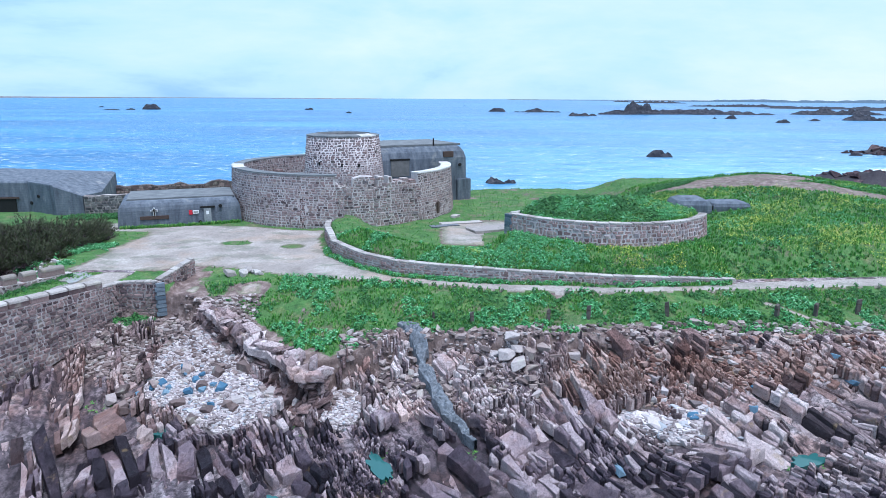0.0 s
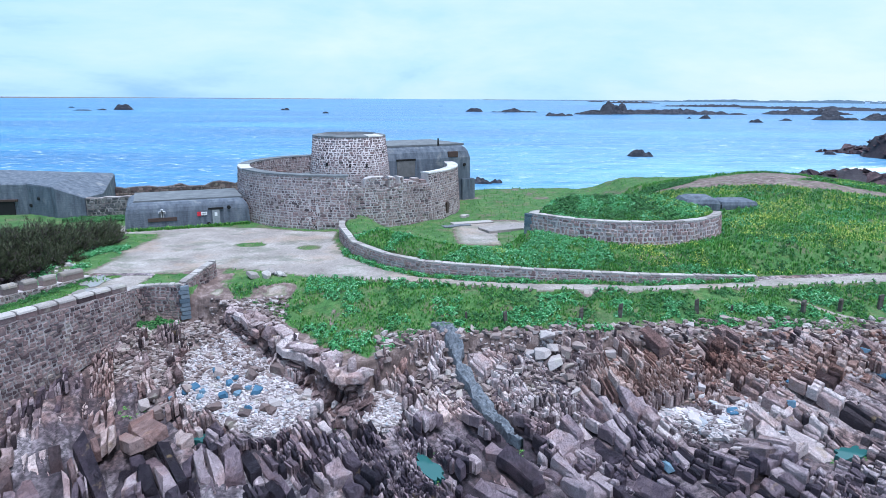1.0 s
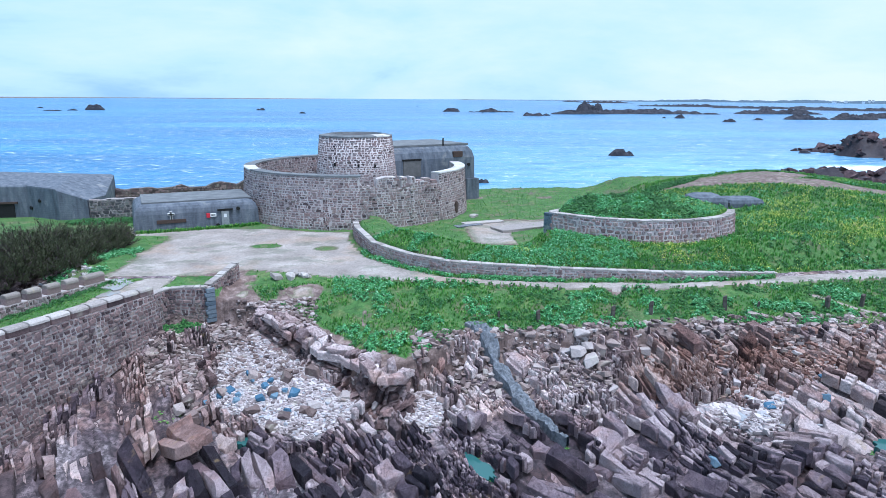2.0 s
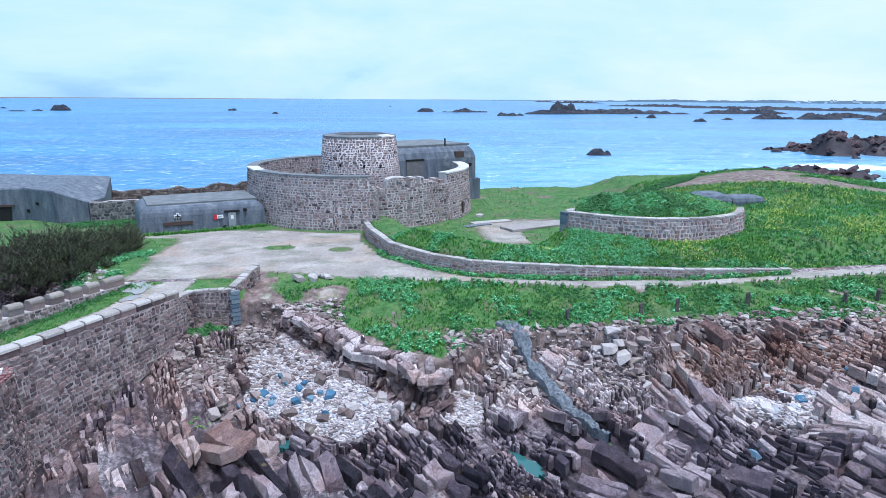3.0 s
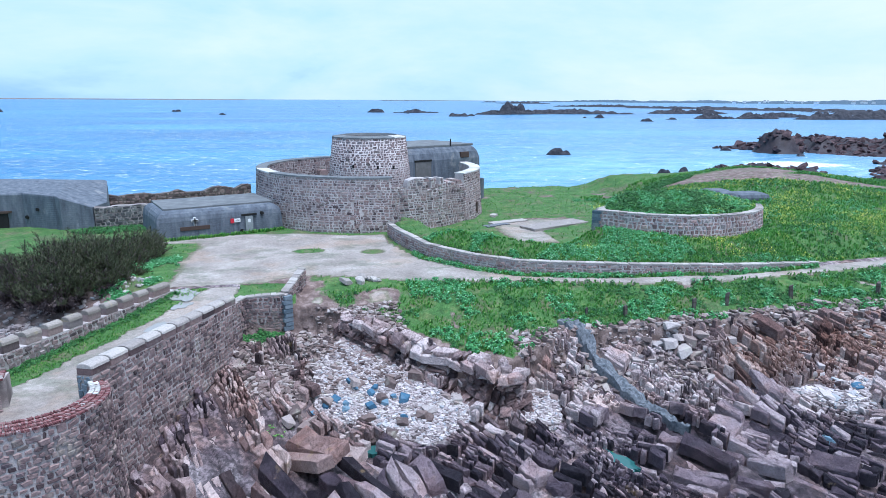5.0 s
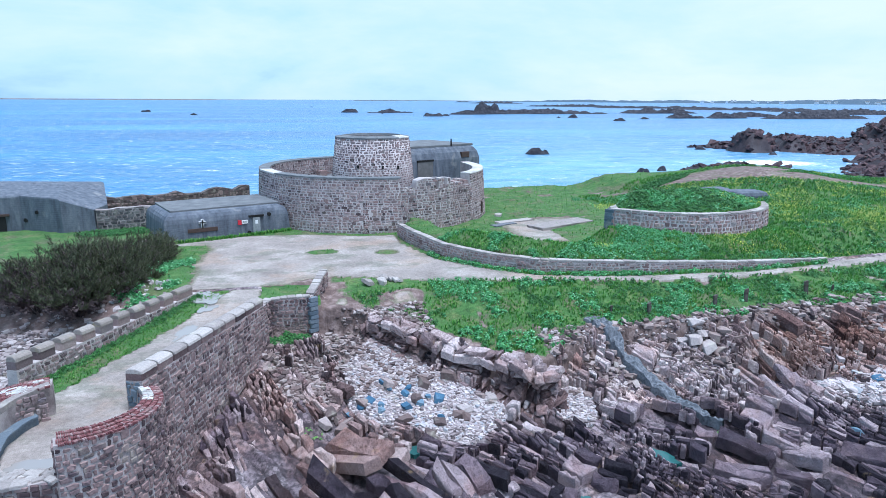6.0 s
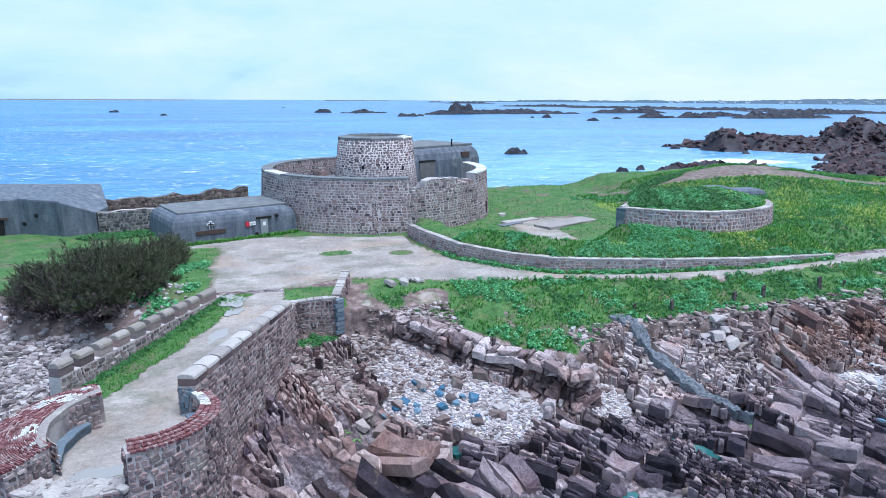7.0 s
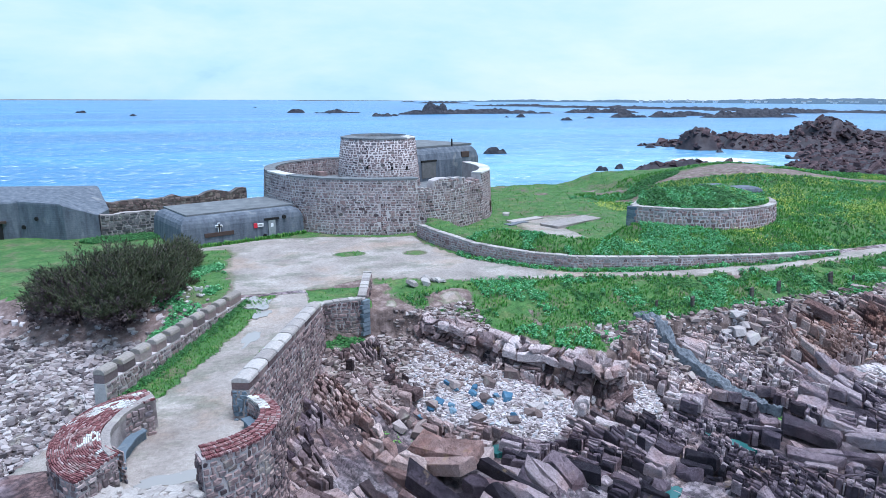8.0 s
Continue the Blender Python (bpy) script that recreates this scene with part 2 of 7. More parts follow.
def ground_material():
    k = Nodes("coastal_ground")
    # bedrock: jointed granite, wet and dark low down
    big = k.noise(0.12, 4)
    strata = k.noise(1.0, 6, 0.6, (1.9, 0.5, 1.6, 12))
    fine = k.noise(5.0, 6, 0.7)
    shade = k.math("ADD", k.math("MULTIPLY", k.attr("tone"), 1.05), k.math("MULTIPLY", strata, 0.4))
    rock = k.ramp(shade, [(0.25, (0.07, 0.052, 0.06)), (0.5, (0.2, 0.15, 0.162)), (0.7, (0.36, 0.285, 0.3)), (0.95, (0.6, 0.52, 0.53))])
    rock = k.mix(k.math("MULTIPLY", k.step(big, 0.48, 0.62), 0.5), rock, k.ramp(fine, [(0.3, (0.18, 0.105, 0.08)), (0.7, (0.38, 0.25, 0.19))]))
    rock = k.mix(k.math("MULTIPLY", k.attr("dark"), 0.92), rock, k.ramp(shade, [(0.25, (0.025, 0.019, 0.027)), (0.48, (0.07, 0.053, 0.065)), (0.72, (0.155, 0.123, 0.14)), (0.97, (0.33, 0.28, 0.3))]))
    rock = k.mix(k.math("MULTIPLY", k.step(k.noise(0.22, 6, 0.6), 0.5, 0.62), 0.8), rock, (0.95, 0.74, 0.62), "MULTIPLY")
    rock = k.mix(k.math("MULTIPLY", k.step(k.noise(0.27, 6, 0.6, (1, 1.4, 1, 5)), 0.52, 0.62), 0.8), rock, (0.4, 0.36, 0.42), "MULTIPLY")
    rock = k.mix(k.math("MULTIPLY", k.step(k.noise(0.6, 5), 0.7, 0.76), 0.4), rock, (0.48, 0.27, 0.07))
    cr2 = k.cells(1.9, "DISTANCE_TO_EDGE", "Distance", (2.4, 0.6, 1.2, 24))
    # near-black along the joints: crevice shade put into the colour
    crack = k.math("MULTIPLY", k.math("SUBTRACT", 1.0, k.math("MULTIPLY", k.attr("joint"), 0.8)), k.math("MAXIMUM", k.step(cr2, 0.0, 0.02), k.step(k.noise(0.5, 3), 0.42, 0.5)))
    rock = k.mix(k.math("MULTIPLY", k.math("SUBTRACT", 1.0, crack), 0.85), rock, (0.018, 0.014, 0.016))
    rock = k.mix(0.5, rock, k.ramp(k.noise(11, 5, 0.7), [(0.3, (0.45, 0.45, 0.45)), (0.65, (1, 1, 1))]), "MULTIPLY")
    # near-black blotches deepen the shade in gaps between the blocks
    rock = k.mix(k.math("MULTIPLY", k.step(k.noise(2.6, 6, 0.7), 0.4, 0.6), 0.75), rock, (0.02, 0.016, 0.02))
    # bare earth
    soil = k.ramp(k.noise(1.6, 6, 0.65), [(0.25, (0.07, 0.05, 0.043)), (0.5, (0.17, 0.12, 0.104)), (0.72, (0.4, 0.31, 0.28))])
    c = k.mix(k.attr("soil"), rock, soil)
    # turf
    turf = k.ramp(k.noise(0.7, 6, 0.65), [(0.25, (0.045, 0.1, 0.03)), (0.5, (0.075, 0.17, 0.045)), (0.75, (0.14, 0.235, 0.075))])
    turf = k.mix(k.math("MULTIPLY", k.step(k.noise(0.35, 6, 0.65), 0.5, 0.64), 0.7), turf, k.ramp(k.noise(2.5, 5), [(0.3, (0.09, 0.07, 0.05)), (0.7, (0.22, 0.185, 0.125))]))
    turf = k.mix(k.math("MULTIPLY", k.step(k.noise(0.9, 6, 0.7, (1, 1, 1, 8)), 0.5, 0.66), 0.5), turf, (0.19, 0.22, 0.075))
    turf = k.mix(0.85, turf, k.ramp(k.noise(4, 7, 0.8), [(0.32, (0.3, 0.36, 0.3)), (0.62, (1.1, 1.1, 1.1))]), "MULTIPLY")
    g = k.step(k.math("ADD", k.attr("grass"), k.math("MULTIPLY", k.math("SUBTRACT", k.noise(1.4, 5, 0.65), 0.5), 0.9)), 0.4, 0.6)
    c = k.mix(g, c, turf)
    # trodden gravel
    path = k.ramp(k.noise(0.3, 6, 0.6), [(0.3, (0.29, 0.25, 0.225)), (0.5, (0.41, 0.36, 0.325)), (0.7, (0.54, 0.485, 0.44))])
    path = k.mix(k.math("MULTIPLY", k.step(k.noise(0.13, 6, 0.65), 0.5, 0.62), 0.5), path, (0.42, 0.3, 0.225))
    path = k.mix(k.math("MULTIPLY", k.step(k.noise(0.2, 7, 0.7, (1, 1.5, 1, 15)), 0.5, 0.62), 0.6), path, (0.19, 0.2, 0.15))
    path = k.mix(k.math("MULTIPLY", k.step(k.math("SUBTRACT", 1.0, k.attr("path")), 0.02, 0.4), 0.7), path, k.ramp(k.noise(2.0, 5), [(0.35, (0.1, 0.135, 0.06)), (0.65, (0.24, 0.22, 0.15))]))
    path = k.mix(0.6, path, k.ramp(k.noise(4.0, 8, 0.78), [(0.32, (0.42, 0.4, 0.38)), (0.62, (1.05, 1.05, 1.05))]), "MULTIPLY")
    path = k.mix(0.45, path, k.ramp(k.noise(26, 3, 0.7), [(0.35, (0.45, 0.45, 0.45)), (0.6, (1, 1, 1))]), "MULTIPLY")
    p = k.step(k.math("ADD", k.attr("path"), k.math("MULTIPLY", k.math("SUBTRACT", k.noise(0.9, 6, 0.65), 0.5), 0.7)), 0.42, 0.58)
    c = k.mix(p, c, path)
    shingle = k.ramp(k.cells(3.6, "F1", "Color"), [(0.2, (0.18, 0.15, 0.14)), (0.5, (0.33, 0.285, 0.265)), (0.8, (0.46, 0.41, 0.385))])
    c = k.mix(k.attr("cobble"), c, shingle)
    rough = k.math("SUBTRACT", 0.92, k.math("MULTIPLY", k.attr("dark"), 0.35))
    bare = k.math("MULTIPLY", k.math("SUBTRACT", 1.0, p), k.math("SUBTRACT", 1.0, g))
    h = k.math("ADD", k.math("MULTIPLY", k.math("MULTIPLY", crack, bare), 0.6), k.math("ADD", fine, k.math("MULTIPLY", k.noise(22, 4, 0.7), 0.35)))
    return k.done(c, rough, h, 0.06)


GROUND = ground_material()


def sea_material():
    k = Nodes("sea_water")
    swell = k.noise(0.045, 5, 0.6, (1.0, 2.2, 1.0))
    c = k.ramp(k.math("ADD", k.math("MULTIPLY", k.noise(0.006, 5, 0.55, (0.5, 1.6, 1)), 0.6), k.math("MULTIPLY", k.noise(0.12, 7, 0.7, (0.5, 1.7, 1)), 0.5)), [(0.35, (0.006, 0.075, 0.215)), (0.55, (0.02, 0.148, 0.335)), (0.75, (0.09, 0.32, 0.51))])
    # bright sky mirrored in the eastern and milky inshore water, put into the colour
    c = k.mix(k.math("MULTIPLY", k.attr("sky_glare"), k.step(k.noise(0.05, 6, 0.65, (0.6, 1.6, 1)), 0.15, 0.75)), c, (0.2, 0.42, 0.56))
    foam = k.step(k.math("ADD", k.attr("foam"), k.math("MULTIPLY", k.math("SUBTRACT", k.noise(0.16, 7, 0.7, (1, 1.8, 1), None, 1.2), 0.5), 1.3)), 0.62, 0.86)
    caps = k.step(k.noise(0.09, 8, 0.72, (0.6, 2.4, 1)), 0.69, 0.76)
    foam = k.math("MAXIMUM", foam, k.math("MULTIPLY", caps, 0.35))
    c = k.mix(foam, c, (0.85, 0.88, 0.88))
    rough = k.math("ADD", 0.3, k.math("MULTIPLY", foam, 0.6))
    h = k.math("ADD", swell, k.math("MULTIPLY", k.noise(0.4, 5, 0.65, (1, 1.7, 1)), 0.16))
    return k.done(c, rough, h, 2.0, 0.0, 0.3)


SEA = sea_material()


def leaf_material(name, stops, rough=0.6, spec=0.25):
    k = Nodes(name)
    c = k.mix(0.4, k.ramp(k.rand(), stops), k.ramp(k.noise(0.35, 4), [(0.3, (0.45, 0.5, 0.45)), (0.7, (1, 1, 1))]), "MULTIPLY")
    return k.done(c, rough, None, 0.0, 0.0, spec)


BLADES = leaf_material("grass_blades", [(0.0, (0.045, 0.16, 0.03)), (0.45, (0.1, 0.31, 0.055)), (0.8, (0.19, 0.43, 0.08)), (1.0, (0.36, 0.48, 0.15))])
LEAVES = leaf_material("broad_green_leaves", [(0.0, (0.035, 0.17, 0.055)), (0.5, (0.08, 0.3, 0.09)), (0.85, (0.16, 0.43, 0.17)), (1.0, (0.34, 0.58, 0.34))])
DARK_LEAVES = leaf_material("dark_green_leaves", [(0.0, (0.025, 0.1, 0.03)), (0.6, (0.055, 0.175, 0.045)), (1.0, (0.12, 0.29, 0.08))])
PETALS = leaf_material("yellow_flowers", [(0.0, (0.34, 0.48, 0.08)), (0.5, (0.58, 0.64, 0.1)), (1.0, (0.8, 0.76, 0.12))])
TWIGS = leaf_material("bare_tamarisk_twigs", [(0.0, (0.035, 0.025, 0.03)), (0.6, (0.075, 0.055, 0.058)), (1.0, (0.14, 0.105, 0.1))], 0.9)
SPRIGS = leaf_material("olive_tamarisk_sprays", [(0.0, (0.035, 0.045, 0.022)), (0.6, (0.068, 0.08, 0.04)), (1.0, (0.13, 0.135, 0.075))], 0.8)


def island_material(name, a, b, c2):
    k = Nodes(name)
    c = k.ramp(k.noise(0.2, 8, 0.72), [(0.36, a), (0.52, b), (0.68, c2)])
    return k.done(c, 0.9, k.noise(0.3, 6, 0.7), 1.2)


# dark rock with a blue cast that paints in the haze of distance
ISLET = island_material("hazy_dark_rock", (0.02, 0.021, 0.028), (0.045, 0.045, 0.055), (0.1, 0.095, 0.105))
REEF = island_material("dark_seaweed_rock", (0.02, 0.014, 0.017), (0.075, 0.046, 0.05), (0.19, 0.125, 0.12))
# the woods' blue-grey is distance haze put into the base colour
COAST = island_material("hazy_wooded_coast", (0.05, 0.08, 0.11), (0.075, 0.115, 0.155), (0.13, 0.17, 0.21))
PUDDLE = Nodes("muddy_rain_water").done((0.3, 0.28, 0.26), 0.06, None, 0, 0, 0.5)
POOL = Nodes("rock_pool_water").done((0.035, 0.115, 0.11), 0.05, None, 0, 0, 0.5)


def bedrock_material():
    """Jointed granite: each block with a tone of its own; wet and purple low down, rusty in places, pale where worn."""
    k = Nodes("jointed_granite")
    wet, rust, pale = k.attr("wet"), k.attr("rust"), k.attr("pale")
    mott = k.noise(1.1, 5, 0.6)
    t = k.math("ADD", k.math("MULTIPLY", k.attr("tone"), 0.75), k.math("MULTIPLY", mott, 0.42))
    t = k.math("ADD", t, k.math("MULTIPLY", k.math("SUBTRACT", pale, 0.35), 0.24))
    c = k.ramp(t, [(0.25, (0.06, 0.045, 0.052)), (0.45, (0.23, 0.168, 0.172)), (0.66, (0.46, 0.355, 0.35)), (1.0, (0.8, 0.69, 0.67))])
    red = k.ramp(t, [(0.25, (0.07, 0.035, 0.03)), (0.48, (0.26, 0.145, 0.115)), (0.72, (0.46, 0.3, 0.25)), (1.0, (0.66, 0.52, 0.47))])
    c = k.mix(rust, c, red)
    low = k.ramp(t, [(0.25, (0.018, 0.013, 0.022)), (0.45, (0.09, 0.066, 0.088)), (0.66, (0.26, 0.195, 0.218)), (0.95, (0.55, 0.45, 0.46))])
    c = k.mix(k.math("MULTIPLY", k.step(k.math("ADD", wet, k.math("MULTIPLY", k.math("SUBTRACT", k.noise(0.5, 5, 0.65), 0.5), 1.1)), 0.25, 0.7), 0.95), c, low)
    c = k.mix(k.math("MULTIPLY", k.step(k.noise(0.35, 5, 0.6), 0.5, 0.62), 0.55), c, (1.0, 0.8, 0.7), "MULTIPLY")
    grain = k.noise(8, 6, 0.72)
    beds = k.noise(1.0, 6, 0.7, (6.0, 1.3, 5.0, -29))
    c = k.mix(0.4, c, k.ramp(grain, [(0.3, (0.3, 0.29, 0.31)), (0.66, (1.2, 1.18, 1.16))]), "MULTIPLY")
    seam = k.step(k.math("ABSOLUTE", k.math("SUBTRACT", beds, 0.5)), 0.0, 0.018)
    c = k.mix(k.math("MULTIPLY", k.math("SUBTRACT", 1.0, seam), 0.45), c, (0.025, 0.02, 0.022))
    c = k.mix(0.2, c, k.ramp(beds, [(0.35, (0.5, 0.48, 0.5)), (0.6, (1.15, 1.13, 1.12))]), "MULTIPLY")
    c = k.mix(k.math("MULTIPLY", k.step(k.noise(0.8, 5), 0.64, 0.72), 0.35), c, (0.42, 0.29, 0.13))
    c = k.mix(k.math("MULTIPLY", k.step(k.noise(2.2, 6, 0.7), 0.58, 0.68), k.math("MULTIPLY", pale, 0.7)), c, (0.68, 0.65, 0.63))
    rough = k.math("SUBTRACT", 0.9, k.math("MULTIPLY", wet, k.math("MULTIPLY", k.step(k.noise(0.7, 4), 0.4, 0.6), 0.5)))
    return k.done(c, rough, k.math("ADD", k.math("MULTIPLY", seam, 0.5), k.math("ADD", grain, beds)), 0.08)


BEDROCK = bedrock_material()

# ---- helpers for building ----


def part(name, bm, material, parent=None, label="", smooth=False):
    data = bpy.data.meshes.new(name)
    bmesh.ops.recalc_face_normals(bm, faces=bm.faces)
    bm.to_mesh(data)
    bm.free()
    return mesh_part(name, data, material, parent, label, smooth)


def mesh_part(name, data, material, parent=None, label="", smooth=False):
    if not data.materials:
        data.materials.append(material)
    if smooth:
        data.polygons.foreach_set("use_smooth", np.ones(len(data.polygons), bool))
    ob = new(name, data)
    if parent:
        ob.parent = parent
        ob.matrix_parent_inverse = parent.matrix_world.inverted()
    if label:
        ob["label"] = label
    return ob


def thing(name, at=(0, 0, 0), **tags):
    ob = new(name)
    ob.empty_display_size = 0.3
    ob.location = at
    ob.matrix_world = Matrix.Translation(at)
    return tagged(ob, **tags)


def arrays_mesh(name, verts, faces):
    """A mesh from an (n, 3) array of places and an (m, k) array of faces."""
    verts, faces = np.asarray(verts, float), np.asarray(faces, int)
    me = bpy.data.meshes.new(name)
    n, k = faces.shape
    me.vertices.add(len(verts))
    me.vertices.foreach_set("co", verts.ravel())
    me.loops.add(n * k)
    me.loops.foreach_set("vertex_index", faces.ravel())
    me.polygons.add(n)
    me.polygons.foreach_set("loop_start", np.arange(0, n * k, k))
    me.polygons.foreach_set("loop_total", np.full(n, k))
    me.polygons.foreach_set("use_smooth", np.zeros(n, bool))
    me.update(calc_edges=True)
    return me


def box(bm, x0, x1, y0, y1, z0, z1, m=None, bevel=0.0):
    r = bmesh.ops.create_cube(bm, size=1.0)
    bmesh.ops.transform(bm, matrix=Matrix.Translation(((x0 + x1) / 2, (y0 + y1) / 2, (z0 + z1) / 2)) @ Matrix.Diagonal((x1 - x0, y1 - y0, z1 - z0, 1)), verts=r["verts"])
    if bevel:
        edges = list({ed for v in r["verts"] for ed in v.link_edges})
        made = bmesh.ops.bevel(bm, geom=edges, offset=bevel, segments=2, affect="EDGES")
        r["verts"] = list({v for f in made["faces"] for v in f.verts} | {v for v in r["verts"] if v.is_valid})
    if m is not None:
        bmesh.ops.transform(bm, matrix=m, verts=r["verts"])
    return r["verts"]


def S(t):
    t = np.clip(t, 0, 1)
    return t * t * (3 - 2 * t)


def hash2(i, j, seed):
    v = np.sin(i * 127.1 + j * 311.7 + seed * 74.7) * 43758.5453
    return v - np.floor(v)


def value_noise(x, y, seed=0):
    i, j = np.floor(x), np.floor(y)
    fx, fy = S(x - i), S(y - j)
    a, b = hash2(i, j, seed), hash2(i + 1, j, seed)
    c, d = hash2(i, j + 1, seed), hash2(i + 1, j + 1, seed)
    return (a * (1 - fx) + b * fx) * (1 - fy) + (c * (1 - fx) + d * fx) * fy - 0.5


def fbm(x, y, seed=0, octaves=4):
    out, amp = 0.0, 1.0
    for k in range(octaves):
        out = out + amp * value_noise(x * 2 ** k, y * 2 ** k, seed + k)
        amp *= 0.5
    return out


def slabs(x, y, across, along, degrees, seed):
    """Jointed rock: the cell of each place, as three random numbers, the way from its middle and the nearness of its joint."""
    a = radians(degrees)
    u, v = (x * math.cos(a) + y * math.sin(a)) / across, (-x * math.sin(a) + y * math.cos(a)) / along
    i0, j0 = np.floor(u), np.floor(v)
    best, second = np.full(u.shape, 9.0), np.full(u.shape, 9.0)
    r1, r2, r3, du, dv = (np.zeros(u.shape) for _ in range(5))
    for di in (-1, 0, 1):
        for dj in (-1, 0, 1):
            i, j = i0 + di, j0 + dj
            cu, cv = i + 0.15 + 0.7 * hash2(i, j, seed), j + 0.15 + 0.7 * hash2(i, j, seed + 1)
            d = np.abs(u - cu) * 0.8 + np.hypot(u - cu, v - cv) * 0.6
            near = d < best
            second = np.where(near, best, np.minimum(second, d))
            best = np.where(near, d, best)
            r1 = np.where(near, hash2(i, j, seed + 2), r1)
            r2 = np.where(near, hash2(i, j, seed + 3), r2)
            r3 = np.where(near, hash2(i, j, seed + 4), r3)
            du, dv = np.where(near, u - cu, du), np.where(near, v - cv, dv)
    return r1, r2, r3, du, dv, second - best


def line_distance(x, y, pts):
    """Distance to a line of points; positive on the left of its direction. Also the length along it."""
    best, sign, along, run = np.full(np.shape(x), 1e9), np.ones(np.shape(x)), np.zeros(np.shape(x)), 0.0
    for (ax, ay), (bx, by) in zip(pts, pts[1:]):
        lx, ly = bx - ax, by - ay
        n = math.hypot(lx, ly)
        t = np.clip(((x - ax) * lx + (y - ay) * ly) / n ** 2, 0, 1)
        d = np.hypot(x - ax - t * lx, y - ay - t * ly)
        near = d < best
        sign = np.where(near, np.sign(lx * (y - ay) - ly * (x - ax) + 1e-9), sign)
        along = np.where(near, run + t * n, along)
        best = np.where(near, d, best)
        run += n
    return best * sign, along


# ---- the plan ----
SEA_Z = -18.0
FORT = (-12.95, 86.7)
MOUND, MOUND_R = (14.9, 66.2), 10.8
LOW_WALL = [(-12.3, 70.6), (-11.9, 67.0), (-10.0, 60.0), (-7.0, 55.7), (-3.7, 53.0), (0.0, 51.8), (5.2, 50.75), (14.0, 50.15), (23.5, 51.0)]
SEA_WALL = [(-31.5, 34.6), (-26.1, 48.8)]
CRENEL = [(-38.0, 38.2), (-31.0, 53.0)]
BASTION = (-34.4, 32.3)


def cliff_edge(x):
    y = np.interp(x, [-26, -22, -19.5, -18, -17, -14, -11, -9.5, -8, -6, -3, 0, 8, 18, 28, 45, 80], [50.2, 50.6, 49.8, 49.0, 48.4, 45.5, 42.2, 40.8, 40.9, 41.8, 43.3, 43.8, 43.2, 42.2, 41.8, 41.0, 38.0])
    return y + 0.45 * value_noise(x * 0.35, x * 0 + 3.3, 5) + 0.35 * value_noise(x * 1.1, x * 0 + 1.3, 6)


def path_edges(x):
    near = np.interp(x, [-25, -21.5, -16, -10.3, -3.7, 5, 13.6, 25, 36, 80], [54.3, 56.2, 54.4, 51.8, 50.6, 48.3, 47.9, 49.0, 50.2, 55.0])
    far = np.interp(x, [-13, -12, -10.4, -7.5, -4, 0, 5.2, 14, 23.5, 36, 80], [72, 66, 59, 55, 52.4, 51.2, 50.2, 49.7, 50.5, 52.3, 57.5])
    return near, far


SHORE_Y = [26, 32, 35, 38, 40, 42, 44, 46, 48]
SHORE = {-28: (-6.2, -5.7, -5.3, -5.0, -4.7, -4.4, -4.0, -3.4, -2.9),
         -25: (-6.8, -6.8, -6.5, -5.9, -5.5, -5.2, -4.6, -4.0, -3.3),
         -21: (-7.0, -6.8, -6.6, -6.4, -6.2, -5.6, -4.9, -4.2, -3.3),
         -16: (-7.0, -6.5, -6.4, -6.3, -5.8, -5.1, -4.5, -3.9, -3.0),
         -11: (-7.0, -6.9, -6.5, -6.2, -5.5, -5.0, -4.4, -3.7, -3.0),
         -3: (-6.7, -6.2, -6.0, -5.4, -4.6, -3.7, -2.6, -2.6, -2.6),
         2: (-7.0, -6.4, -6.0, -5.8, -4.9, -3.6, -2.6, -2.6, -2.6),
         12: (-6.4, -6.0, -5.9, -5.4, -4.2, -2.6, -2.0, -2.0, -2.0),
         18: (-6.2, -5.8, -5.3, -4.2, -3.0, -2.0, -1.8, -1.8, -1.8),
         25: (-5.6, -4.8, -3.9, -3.0, -2.4, -1.8, -1.7, -1.7, -1.7),
         42: (-5.2, -4.1, -3.5, -2.8, -2.2, -1.7, -1.6, -1.6, -1.6)}


def shore_height(x, y):
    """Height of the rock platform in front of the cliff, falling away under the sea."""
    xs = sorted(SHORE)
    at = np.clip(np.interp(x, xs, range(len(xs))), 0, len(xs) - 1.001)
    i, out = np.floor(at).astype(int), 0.0
    for k in (0, 1):
        rows = np.zeros(np.shape(x))
        for j, key in enumerate(xs):
            sel = (i + k) == j
            rows = np.where(sel, np.interp(y, SHORE_Y, SHORE[key]), rows)
        out = out + rows * (at - i if k else 1 - at + i)
    return out - 0.33 * np.maximum(26 - y, 0)


